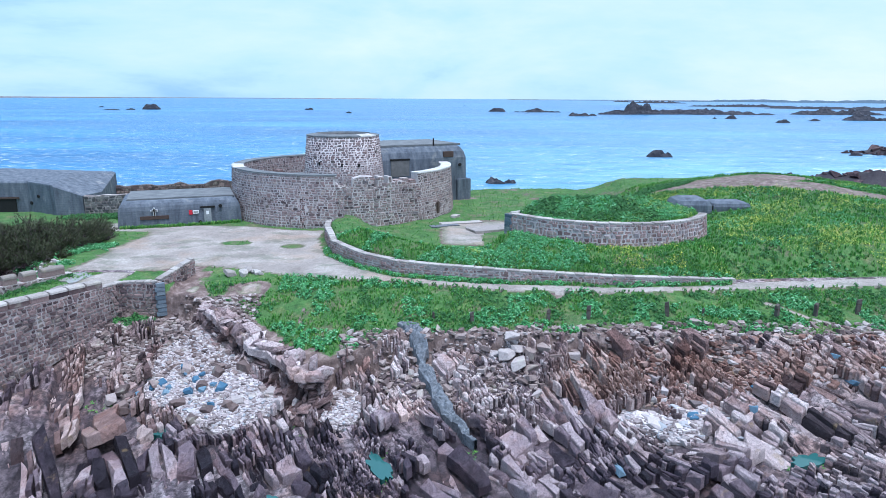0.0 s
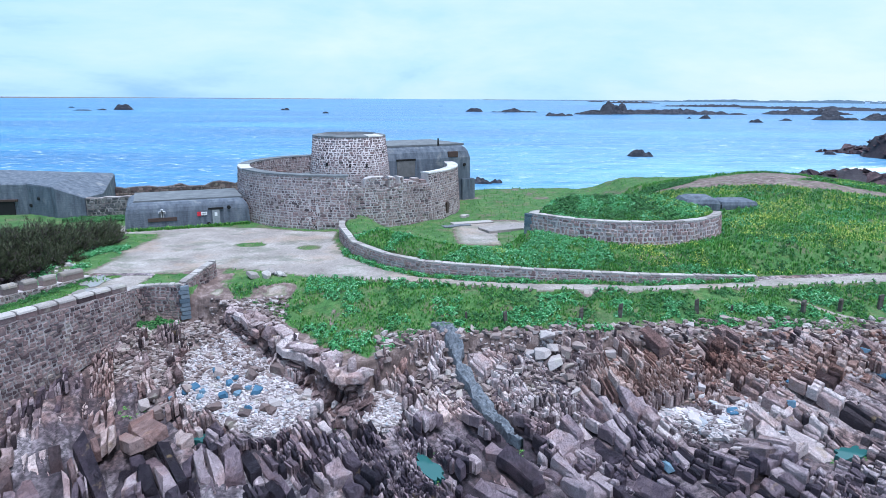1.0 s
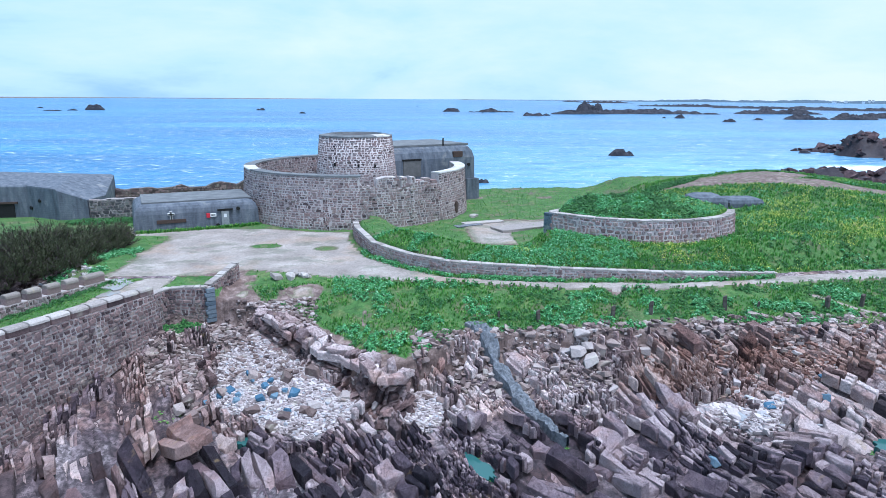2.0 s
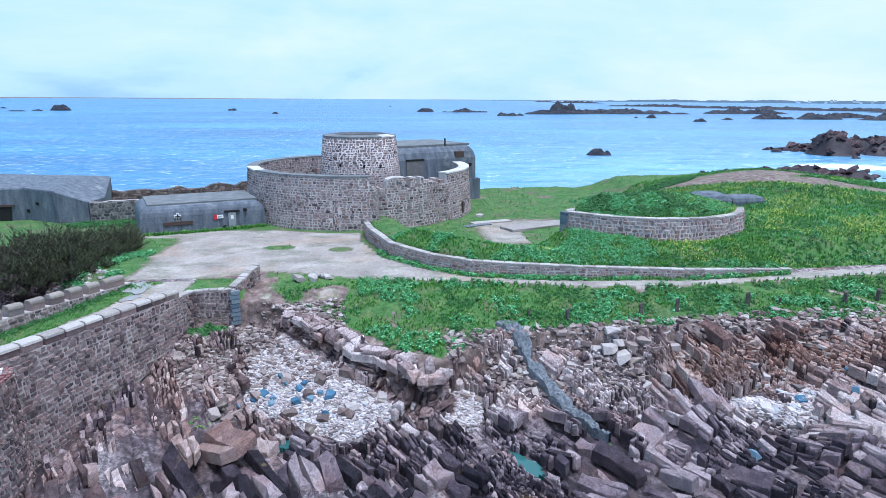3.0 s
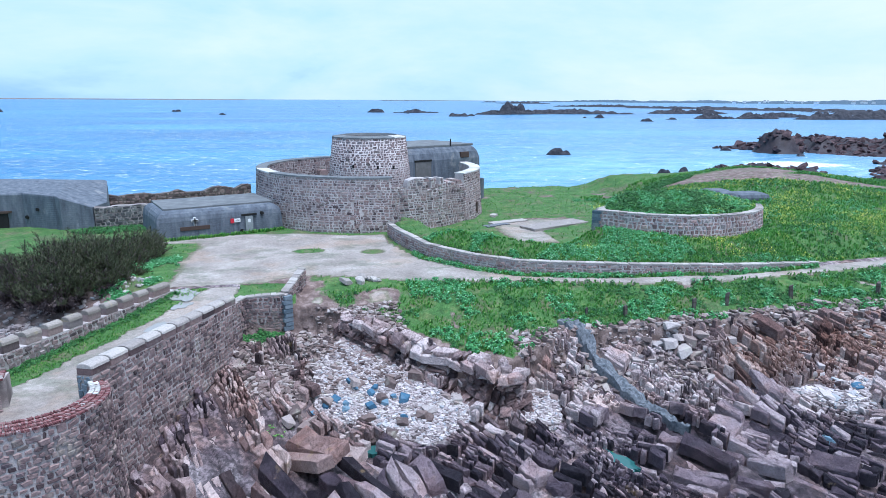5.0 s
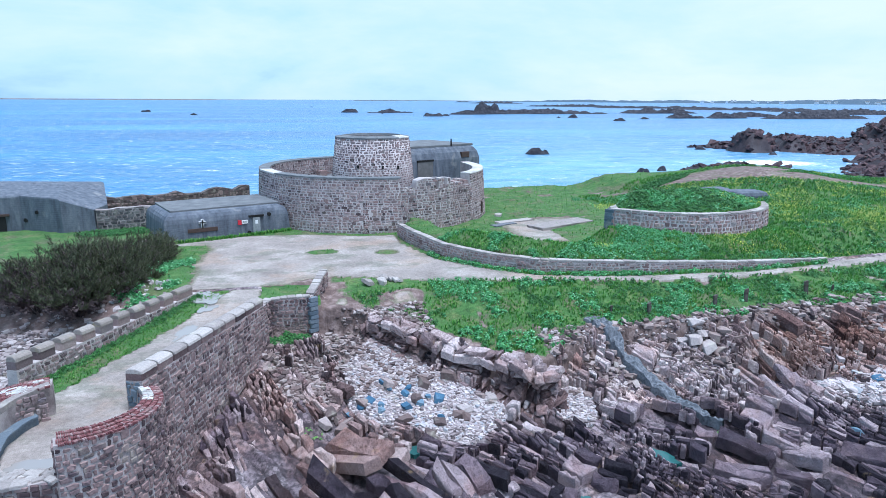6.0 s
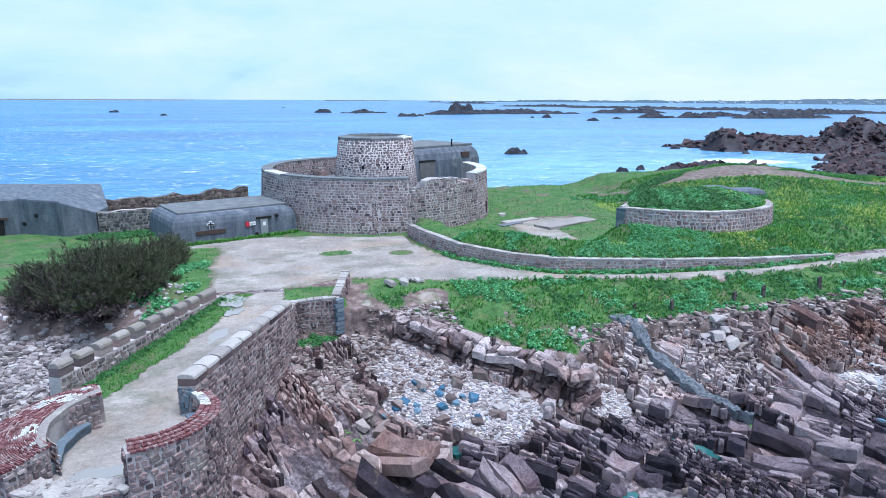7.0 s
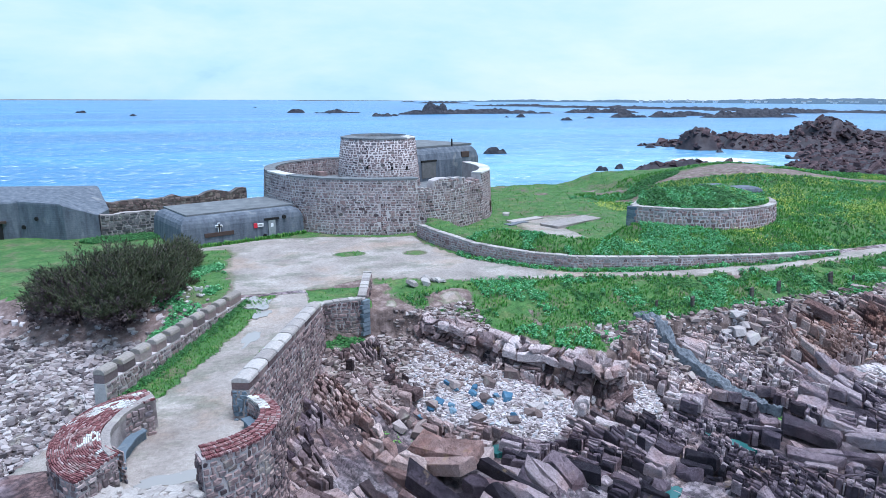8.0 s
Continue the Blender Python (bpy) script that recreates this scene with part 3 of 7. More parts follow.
def smooth_ground(x, y):
    """Height of the ground and the shares of its surfaces, before the rock's relief."""
    wob = 0.5 * fbm(x * 0.3, y * 0.3, 11, 4)
    near, far = path_edges(x)
    dl, al = line_distance(x, y, LOW_WALL)
    inside = np.where(x < 23.5, S((dl - 0.05) / 0.4), S((y - 51.5 - 0.08 * (x - 23.5)) / 4.0)) * (y > 45)
    inside = np.where((x < -11) & (y > 70.6), 0, inside)
    z = -0.55 + 0.2 * S((x + 18) / 14) + 0.12 * wob
    # the bank behind the low wall, the hill and the headland
    rim = np.interp(al, [0, 3, 12, 20, 28, 38, 50], [0.75, 0.85, 0.78, 0.72, 0.62, 0.28, -0.25]) + 0.1 + (0.12 + 0.38 * S((al - 5) / 8)) * np.clip(dl - 0.3, 0, 2.0) * S((30 - al) / 12) + 0.26 * np.clip(dl - 0.3, 0, 3.5) * (1 - S((30 - al) / 12)) - z
    bank = np.maximum(rim, 0.1) * (1 - S((dl - 2.2) / 3.4))
    hill = np.interp(x, [6, 17, 24, 30], [2.5, 1.8, 1.7, 2.0]) * S((x - 2.5) / 4.5) * (1 - S((y - 59.0) / 4) * (1 - S((x - 22) / 6)))
    head = 2.1 * np.exp(-(((x - 40) / 11) ** 2 + ((y - 84) / 12) ** 2)) + 0.9 * S((x - 34) / 14) * S((y - 58) / 12)
    near_wall = np.where(x < 24, S((dl - 0.5) / 4.5), 1.0)
    z = z + inside * (np.maximum(bank, np.where(x > 2.5, hill * near_wall + rim * (1 - near_wall), 0.0))) + inside * head + inside * 0.3 * wob
    z = z - 0.75 * np.exp(-((x - 28.5) / 4.0) ** 2 - ((y - 69.6) / 2.4) ** 2)
    # the earth filling of the old battery
    rm = np.hypot(x - MOUND[0], y - MOUND[1])
    fill = 3.4 + 1.25 * S((MOUND_R - rm) / 6.0) * S((66 - y) / 3.5) + 0.25 * wob
    back = S((66.0 - y) / 4.0) * S((MOUND_R - 0.3 - rm) / (0.02 + 1.0 * S((y - 60.5) / 3)))
    z = np.where((rm < MOUND_R - 0.35) & (x > 6.6 + 0.92 * np.maximum(y - 59.6, 0)) & (x < 24.6), np.maximum(z, z + (fill - z) * back), z)
    # seaward side to the north
    ny = np.interp(x, [-120, -60, -45, -25, 0, 15, 25, 40, 52, 62, 75], [80, 90, 94, 99.5, 103, 105, 103, 98, 92, 80, 60]) + 1.6 * value_noise(x * 0.15, x * 0, 9)
    over = np.maximum(y - ny, 0)
    z = np.where(over > 0, z - np.interp(over, [0, 3, 12, 40, 60, 300], [0, 2.0, 8.0, 17.5, 25.0, 40.0]), z)
    # slope down to the cove in front
    ye = cliff_edge(x)
    ze = np.interp(x, [-26, -20, -17.5, -14, -10.5, -7.5, -4, 10, 45, 80], [-1.0, -1.5, -1.7, -2.5, -3.3, -3.1, -2.3, -1.9, -1.7, -2.0])
    t = np.clip((y - ye) / np.maximum(near - ye, 0.5), 0, 1)
    z = np.where((y < near) & (x > -26.5), ze + (np.minimum(z, -0.6) - ze) * S(t * 0.85 + 0.08 * t) ** 0.8, z)
    d = np.maximum(ye - y, 0)
    ds, _ = line_distance(x, y, SEA_WALL)
    shore = shore_height(x, y)
    z = np.where((d > 0) & (x > -38), ze + (np.minimum(shore, ze) - ze) * S(d / 0.6), z)
    # the beach west of the jetty
    dw = np.maximum(58.5 - 0.35 * (x + 44) - y, 0)
    west = -0.7 - np.interp(dw, [0, 2, 6, 14, 25, 45, 80], [0, 0.9, 2.4, 4.4, 8.0, 14.0, 22.0])
    dc, _ = line_distance(x, y, CRENEL)
    is_west = (dc > 0) & (x < -29)
    z = np.where(is_west & (dw > 0), west, z)
    # the jetty
    rb = np.hypot(x - BASTION[0], y - BASTION[1])
    jetty = ((dc < 0) & (ds > 0) & (y > 32) & (y < 53.5) & (x < -22)) | (rb < 3.9)
    z = np.where(jetty, -0.85 + 0.28 * S((y - 45.5) / 8) + 0.04 * wob, z)
    yard = (x > -26.3) & (x < -21.8) & (y > 50.6) & (y < 54.5)
    z = np.where(yard, -0.75 + 0.2 * wob, z)
    # rocky foreland to the east
    gx = np.interp(y, [60, 100, 140, 240, 277, 310, 345, 390, 430], [78, 92, 118, 198, 240, 280, 262, 226, 330])
    land = S((x - gx + 6 * fbm(x * 0.03, y * 0.03, 21, 4)) / 60) * S((450 - y) / 50) * (y > 20)
    fz = -19.6 + 5.2 * land ** 0.6 * (land > 0) + 3.0 * fbm(x * 0.03, y * 0.03, 31, 5) * land
    for px, py, pr, ph in ((256, 356, 14, 13.0), (282, 352, 11, 10.0), (303, 350, 13, 8.5), (352, 348, 27, 17.5), (322, 330, 22, 9.0), (385, 352, 20, 12.0)):
        crag = np.exp(-(((x - px) ** 2 + (y - py) ** 2) / pr ** 2) ** 1.6)
        fz = np.maximum(fz, -27.0 + (ph + 8.5) * crag * (1 + 0.35 * fbm(x * 0.09, y * 0.09, 36, 4)))
    reef = np.exp(-(((x - 165) / 36) ** 2 + ((y - 247) / 9) ** 2) ** 2)
    fz = np.maximum(fz, -21 + 6.5 * reef + 2.0 * reef * fbm(x * 0.08, y * 0.08, 33, 4))
    z = np.where((x > 60) | (y > 120), np.maximum(np.maximum(z, fz), -30), z)
    z = np.maximum(z, -30)
    # surfaces
    grass = np.zeros_like(z)
    strip = (y < near + 0.1) & (y > ye - 0.3) & (x > -21.5)
    grass = np.where(strip, 0.08 + 0.92 * S((y - ye + 0.5 - 1.3 * fbm(x * 0.35, y * 0.35, 46, 3)) / 2.2) - 0.5 * np.exp(-(((x + 15.5) / 2.6) ** 2 + ((y - 50.5) / 2.2) ** 2)) - 0.35 * S((-x - 17.5) / 2), grass)
    grass = np.maximum(grass, np.where(x < 23.5, inside * (dl > 0.25), S((y - 51.3 - 0.08 * (x - 23.5)) / 0.8)))
    yardf = S((x + 1.5) / 2.5) * S((13.5 - x) / 4) * S((y - 62) / 3) * S((78 - y) / 3)
    grass = grass - 1.0 * yardf * (rm > MOUND_R)
    rf = np.hypot(x - FORT[0], y - FORT[1])
    grass = np.maximum(grass, 0.75 * S((y - 76) / 4) * (x > -14))
    grass = np.maximum(grass, 0.95 * S((15.9 - rf) / 0.7))
    grass = np.maximum(grass, 0.95 * S((-29.3 - x + 1.2 * fbm(x * 0.4, y * 0.4, 49, 3)) / 4.5) * S((y - 51.5) / 2.5) * (1 - S((y - 69) / 3) * S((x + 40) / 3)))
    grass = np.maximum(grass, 0.9 * S((y - 73.2 + 0.1 * (x + 24)) / 0.8) * (x < -14))
    grass = np.maximum(grass, 1.0 * np.exp(-(((x + 20.8) / 1.6) ** 2 + ((y - 65) / 1.1) ** 2) ** 2))
    grass = np.maximum(grass, 0.62 * np.exp(-(((x + 14.8) / 1.6) ** 2 + ((y - 63.6) / 1.4) ** 2) ** 2))
    grass = np.maximum(grass, 0.9 * ((dl < -0.1) & (dl > -0.9) & (x < 23)) * S((x + 13.5) / 1))
    topw = S((y - 76) / 3) * np.exp(-(((x - 40) / 13) ** 2 + ((y - 85) / 4) ** 2))
    trail = np.exp(-((y - 76 - 0.55 * (48 - x)) / 2.6) ** 2) * S((x - 26) / 6)
    grass = grass - 1.1 * np.maximum(topw, trail) * (rm > MOUND_R)
    grass = grass - (0.35 * S((fbm(x * 0.5, y * 0.5, 44, 4) - 0.05) / 0.3) + 0.3 * S((fbm(x * 0.22, y * 0.3, 48, 3) - 0.1) / 0.25)) * (strip | ((y > 76) & (x > -10) & (x < 30) & (rm > MOUND_R)))
    walkgrass = jetty & (rb > 4.6) & ((dc > -2.3 + 0.45 * fbm(x * 1.5, y * 1.5, 45, 3)) | ((ds < 1.9 - 0.16 * np.abs(y - 42.5) + 0.3 * fbm(x * 1.5, y * 1.5, 42, 2)) & (y > 37.2) & (y < 48)))
    grass = np.where(jetty, np.where(walkgrass, 0.78, 0.0), grass)
    grass = np.where(yard, 0.8, grass)
    grass = np.where(is_west & (dw > 0.5), 0.0, grass)
    grass = np.where((over > 2.5) | (z < -3.2), 0.0, grass)
    path = np.where((y > near - 0.05) & (y < far + 0.1) & (x > -12.5), 1.0, 0.0)
    court = (x <= -12.5) & (y > near) & (y < 76) & (x > -40) & ~(is_west & (dw > 0))
    path = np.where(court | jetty, 1.0, path)
    path = np.maximum(path, yardf * 0.9)
    path = np.maximum(path, 0.5 * np.maximum(topw, trail) * inside)
    path = np.where(rm < MOUND_R, 0, path) * (1 - S((grass - 0.35) / 0.3))
    side = np.exp(-((y - np.interp(x, [22, 24.5, 27, 31], [48.3, 46.8, 44.5, 42.2])) / 0.35) ** 2) * (x > 24) * (x < 31)
    path = np.maximum(path, side)
    grass = grass * (1 - side)
    bald = (0.75 + 1.4 * fbm(x * 0.9, y * 0.9, 43, 4)) * (np.exp(-(((x + 15.6) / 1.5) ** 2 + ((y - 51.2) / 1.3) ** 2)) + 0.8 * np.exp(-(((x + 20.3) / 0.7) ** 2 + ((y - 51.5) / 1.6) ** 2)))
    path = np.maximum(path, bald * (y < near + 1))
    grass = grass - 0.9 * bald - 0.3 * np.exp(-(((x + 9.5) / 3.2) ** 2 + ((y - 44.0) / 2.0) ** 2))
    path = np.where((is_west & (dw > 0)) | (over > 0) | (z < -4), 0, path)
    soil = np.zeros_like(z)
    soil = np.where((x > -26) & (y > ye - 1.2) & (y < near), 0.9, soil)
    soil = np.where((x < -17) & (x > -25.5) & (d < 4.2), 0.85, soil)
    soil = np.where(is_west & (dw < 7), 0.8, soil)
    soil = np.maximum(soil, 0.7 * (over > 0) * S((5 - over) / 4))
    soil = np.where((d > 0) & (x > 22), np.maximum(soil, 0.8 * S((2.0 - d) / 1.5)), soil)
    soil = np.where((z > -1.3) & (y > 60) & (over <= 0), 0.9, soil)
    cu, cv = (x + 15.6) * 0.72 - (y - 42.8) * 0.69, (x + 15.6) * 0.69 + (y - 42.8) * 0.72
    cob = S(1.35 - np.hypot(cu / 5.3, cv / 3.5)) * 3 * (d > 1.7)
    cob = np.maximum(cob, 3 * S(1.3 - np.hypot((x + 6.4) / 1.3, (y - 38.9) / 1.6)))
    cob = np.maximum(cob, 1.5 * S(1.2 - np.hypot((x - 13.6 + 0.6 * (y - 37.0)) / 3.6, (y - 37.0) / 1.7)) * (0.6 + 1.4 * fbm(x * 0.5, y * 0.5, 47, 3)))
    cob = np.where(is_west, S((dw - 4) / 2) * S((17 - dw) / 3), cob)
    cob = np.clip(cob + 0.6 * fbm(x * 0.6, y * 0.6, 41, 3), 0, 1) * (z < -1.8) * (y < 60) * (cob > 0.05)
    dark = 0.8 * S((-4.9 - z + 1.2 * fbm(x * 0.25, y * 0.25, 51, 4)) / 1.3) * (z < -3.5)
    dark = np.where((x > 70) | (y > 112), 0.9 + 0.1 * S((-8 - z) / 6), dark)
    rocky = np.where((d > 0) & (x > -38), S((d + 0.25) / 0.7), 0.0)
    rocky = np.where((x < -16) & (d < 4), rocky * (0.25 + 0.75 * S((d - 2.5) / 1.5)), rocky)
    rocky = np.where(is_west, 0.35 * S((dw - 3) / 4) + 0.65 * S((dw - 15) / 3), rocky)
    rocky = np.maximum(rocky, S((over - 2) / 4) * S((45 - over) / 10))
    rocky = np.where(jetty | yard, 0, rocky) * (1 - 0.85 * np.clip(cob, 0, 1))
    return z, grass, path, soil, cob, dark, rocky


def ground_relief(x, y, rocky, z):
    """Relief of the jointed bedrock, with the tone of its slabs and the nearness of their joints."""
    wx, wy = x + 1.2 * fbm(x * 0.2, y * 0.2, 61, 3), y + 1.4 * fbm(x * 0.18, y * 0.18, 62, 3)
    broken = S((fbm(x * 0.16, y * 0.16, 63, 3) + 0.22) / 0.4)
    r1, r2, r3, du, dv, ed = slabs(wx, wy, 3.0, 6.5, 22, 71)
    h = 0.75 * (r1 - 0.5) + (0.35 + 0.75 * r2) * du + (r3 - 0.5) * 0.5 * dv - 0.3 * S(1 - ed / 0.1)
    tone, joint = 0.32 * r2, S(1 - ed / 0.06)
    r1, r2, r3, du, dv, ed = slabs(wx + 5, wy, 1.05, 2.7, 26, 81)
    mid = 0.4 * (r1 - 0.5) + (0.2 + 0.5 * r2) * du + (r3 - 0.5) * 0.35 * dv - 0.16 * S(1 - ed / 0.12)
    h = h + mid * (0.35 + 0.65 * broken)
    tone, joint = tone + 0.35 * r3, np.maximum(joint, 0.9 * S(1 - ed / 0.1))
    r1, r2, r3, du, dv, ed = slabs(wx, wy, 0.5, 1.05, 17, 91)
    h = h + (0.2 * (r1 - 0.5) + 0.22 * (r2 - 0.4) * du + 0.16 * (r3 - 0.5) * dv - 0.08 * S(1 - ed / 0.16)) * (0.2 + 0.8 * broken)
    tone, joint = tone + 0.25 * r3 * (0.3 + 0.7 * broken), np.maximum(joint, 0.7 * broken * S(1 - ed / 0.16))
    r1, r2, r3, du, dv, ed = slabs(wx, wy + 3, 0.27, 0.5, 35, 93)
    h = h + 0.09 * (r1 - 0.5) * broken + 0.05 * broken * (r2 - 0.5) * du
    tone = tone + 0.12 * r3 * broken
    r1, r2, r3, du, dv, ed = slabs(x, y, 9.0, 16.0, 30, 95)
    far = 3.2 * (r1 - 0.5) + 1.6 * (r2 - 0.5) * du + 2.4 * fbm(x * 0.15, y * 0.15, 96, 4)
    away = (y > 100) | (x > 60)
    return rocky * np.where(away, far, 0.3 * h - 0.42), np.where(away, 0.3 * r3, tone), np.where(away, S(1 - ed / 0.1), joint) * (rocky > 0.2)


def ground_full(x, y):
    z, grass, path, soil, cob, dark, rocky = smooth_ground(x, y)
    relief, tone, joint = ground_relief(x, y, rocky, z)
    z2 = z + relief
    east = ((x > 75) | (y > 125)) & (z > -20.5)
    r1, r2, r3, du, dv, ed = slabs(x, y, 12.0, 20.0, 40, 97)
    z2 = np.where(east, z2 + S((z + 20.5) / 4) * (1.8 * (r1 - 0.5) + 2.0 * (r2 - 0.5) * du + 4.0 * fbm(x * 0.13, y * 0.13, 98, 5)), z2)
    z2 = z2 + 0.1 * fbm(x * 1.5, y * 1.5, 55, 3) * np.where((z > -0.9) & (path > 0.3), 0.3, 1.0)
    return z2, grass, path, soil, cob, dark, tone, joint


def ground_all(x, y):
    return ground_full(x, y)[:6]


def ground_z(x, y):
    return ground_all(np.asarray(x, float), np.asarray(y, float))[0]


def spread(a, b, step):
    return np.arange(a, b, step)


def outward(start, end, step, grow=1.12):
    out, v = [], start
    sign = 1 if end > start else -1
    while (end - v) * sign > 0:
        v += sign * step
        step *= grow
        out.append(v)
    return np.array(out)


def build_ground():
    xs = np.concatenate([outward(-52, -4900, 0.4, 1.16)[::-1], spread(-52, -30, 0.2), spread(-30, 36, 0.095), spread(36, 46, 0.2), spread(46, 75, 0.7), spread(75, 430, 3.0), outward(430, 4900, 6, 1.25)])
    ys = np.concatenate([outward(25, -4900, 0.2, 1.16)[::-1], spread(25, 46, 0.085), spread(46, 52, 0.16), spread(52, 80, 0.35), spread(80, 130, 0.8), spread(130, 480, 3.0), outward(480, 4900, 6, 1.25)])
    coarse = np.unique(np.concatenate([np.where((xs < -52) | (xs > 46))[0], np.arange(0, len(xs), 4), [len(xs) - 1]]))
    lo, hi = int(np.searchsorted(ys, 25.0)), int(np.searchsorted(ys, 52.0))
    bands, start = [], 0
    for rows, cols, seam in ((ys[:lo + 1], coarse, ()), (ys[lo:hi + 1], np.arange(len(xs)), (0, -1)), (ys[hi:], coarse, ())):
        gx, gy = np.meshgrid(xs[cols], rows)
        data = np.stack([gx, gy] + list(ground_full(gx, gy)))
        for q in seam:
            for layer in range(2, len(data)):
                data[layer, q] = np.interp(xs, xs[coarse], data[layer, q][coarse])
        idx = start + np.arange(gx.size).reshape(gx.shape)
        start += gx.size
        bands.append((data.reshape(len(data), -1), np.stack([idx[:-1, :-1], idx[:-1, 1:], idx[1:, 1:], idx[1:, :-1]], -1).reshape(-1, 4)))
    data = np.concatenate([q[0] for q in bands], 1)
    me = arrays_mesh("ground", data[:3].T.copy(), np.concatenate([q[1] for q in bands]))
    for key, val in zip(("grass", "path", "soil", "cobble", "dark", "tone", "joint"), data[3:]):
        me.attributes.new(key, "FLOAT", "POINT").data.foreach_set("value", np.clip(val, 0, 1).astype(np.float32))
    return tagged(mesh_part("ground", me, GROUND, None, "", True), "coastal ground of granite bedrock, turf, bare earth and gravel", "ground", kind="structure")


ground = build_ground()


def build_sea():
    xs = np.concatenate([outward(-260, -4900, 8, 1.25)[::-1], spread(-260, 430, 3.0), outward(430, 4900, 8, 1.25)])
    ys = np.concatenate([outward(90, -4900, 8, 1.25)[::-1], spread(90, 480, 3.0), outward(480, 4900, 8, 1.12)])
    gx, gy = np.meshgrid(xs, ys)
    bed = smooth_ground(gx, gy)[0]
    foam = 0.625 * S((bed + 25.0) / 6.5)
    for ix, iy, r in ((116, 358, 20), (21, 245, 14), (-600, 1270, 45), (-270, 1360, 20), (220, 330, 55), (330, 1165, 60), (590, 925, 50), (425, 835, 22)):
        foam = np.maximum(foam, 0.6 * np.exp(-(((gx - ix) / r) ** 2 + ((gy - iy) / (0.45 * r)) ** 2)))
    foam = np.maximum(foam, 0.42 * np.exp(-(((gy - 226 - 0.05 * gx) / 22) ** 2)) * (gx < 60))
    foam = np.maximum(foam, 0.95 * np.exp(-(((gx - 215) / 42) ** 2 + ((gy - 290 + 0.2 * (gx - 215)) / 26) ** 2)))
    rad = np.hypot(gx, gy)
    idx = np.arange(gx.size).reshape(gx.shape)
    faces = np.stack([idx[:-1, :-1], idx[:-1, 1:], idx[1:, 1:], idx[1:, :-1]], -1).reshape(-1, 4)
    keep = (rad.ravel()[faces] < 4850).all(1)
    me = arrays_mesh("water", np.stack([gx, gy, np.full_like(gx, SEA_Z)], -1).reshape(-1, 3), faces[keep])
    # where the water is painted paler for the sky's glare
    sky_glare = np.exp(-(((gx - 150) / 190) ** 2 + ((gy - 230) / 190) ** 2)) + 0.35 * np.exp(-(((gx - 400) / 420) ** 2 + ((gy - 620) / 330) ** 2))
    me.attributes.new("sky_glare", "FLOAT", "POINT").data.foreach_set("value", np.clip(sky_glare, 0, 1).ravel().astype(np.float32))
    me.attributes.new("foam", "FLOAT", "POINT").data.foreach_set("value", foam.ravel().astype(np.float32))
    return tagged(mesh_part("water", me, SEA, None, "", True), "blue choppy sea with white surf along the rocks", "sea", kind="structure")


build_sea()

# ---- masonry ----


def stone_outline(rng):
    """Six corners of an uneven rubble stone."""
    pts = [(-0.5, -0.46), (rng.uniform(-0.25, 0.25), -0.53), (0.5, -0.46), (0.5, 0.46), (rng.uniform(-0.25, 0.25), 0.53), (-0.5, 0.46)]
    out = []
    for x, z in pts:
        k = rng.choice((0, 0, 0.12, 0.24, 0.34)) if abs(x) > 0.4 else 0.0
        out.append((x * (1 - k * 0.7) + rng.uniform(-0.06, 0.06), z * (1 - k) + rng.uniform(-0.09, 0.09)))
    return out


def stone_mesh_arrays(seed, inset=0.1):
    """A rough-faced stone: length along x, face towards +y, height along z."""
    rng = random.Random(seed)
    ring = stone_outline(rng)
    verts = [(x, 0.0, z) for x, z in ring]
    verts += [(x * 0.985, 0.6, z * 0.97) for x, z in ring]
    verts += [(x * (1 - 2 * inset) + rng.uniform(-0.03, 0.03), 1.0 + rng.uniform(-0.25, 0.15), z * (1 - 2.2 * inset) + rng.uniform(-0.03, 0.03)) for x, z in ring]
    tris = []
    for r in (0, 6):
        for i in range(6):
            a, b = r + i, r + (i + 1) % 6
            tris += [(a, b, b + 6), (a, b + 6, a + 6)]
    tris += [(12, 13, 17), (13, 16, 17), (13, 14, 16), (14, 15, 16)]
    return np.array(verts), np.array(tris)


STONE_ARRAYS = [stone_mesh_arrays(i + 3) for i in range(14)]


def stone_meshes(material):
    out = []
    for v, f in STONE_ARRAYS:
        me = arrays_mesh("stone", v, f)
        me.materials.append(material)
        out.append(me)
    return out


def joined(name, arrays, mats, material, parent, label="", smooth=False):
    """Many small pieces in one mesh: arrays by index, and for each piece (index, 4x4)."""
    vs, fs, n = [], [], 0
    for i, m in mats:
        v, f = arrays[i]
        m = np.asarray(m)
        vs.append(v @ m[:3, :3].T + m[:3, 3])
        fs.append(f + n)
        n += len(v)
    if not vs:
        return None
    ob = mesh_part(name, arrays_mesh(name, np.concatenate(vs), np.concatenate(fs)), material, parent, label, smooth)
    ob["kind"] = "stuff"
    return ob


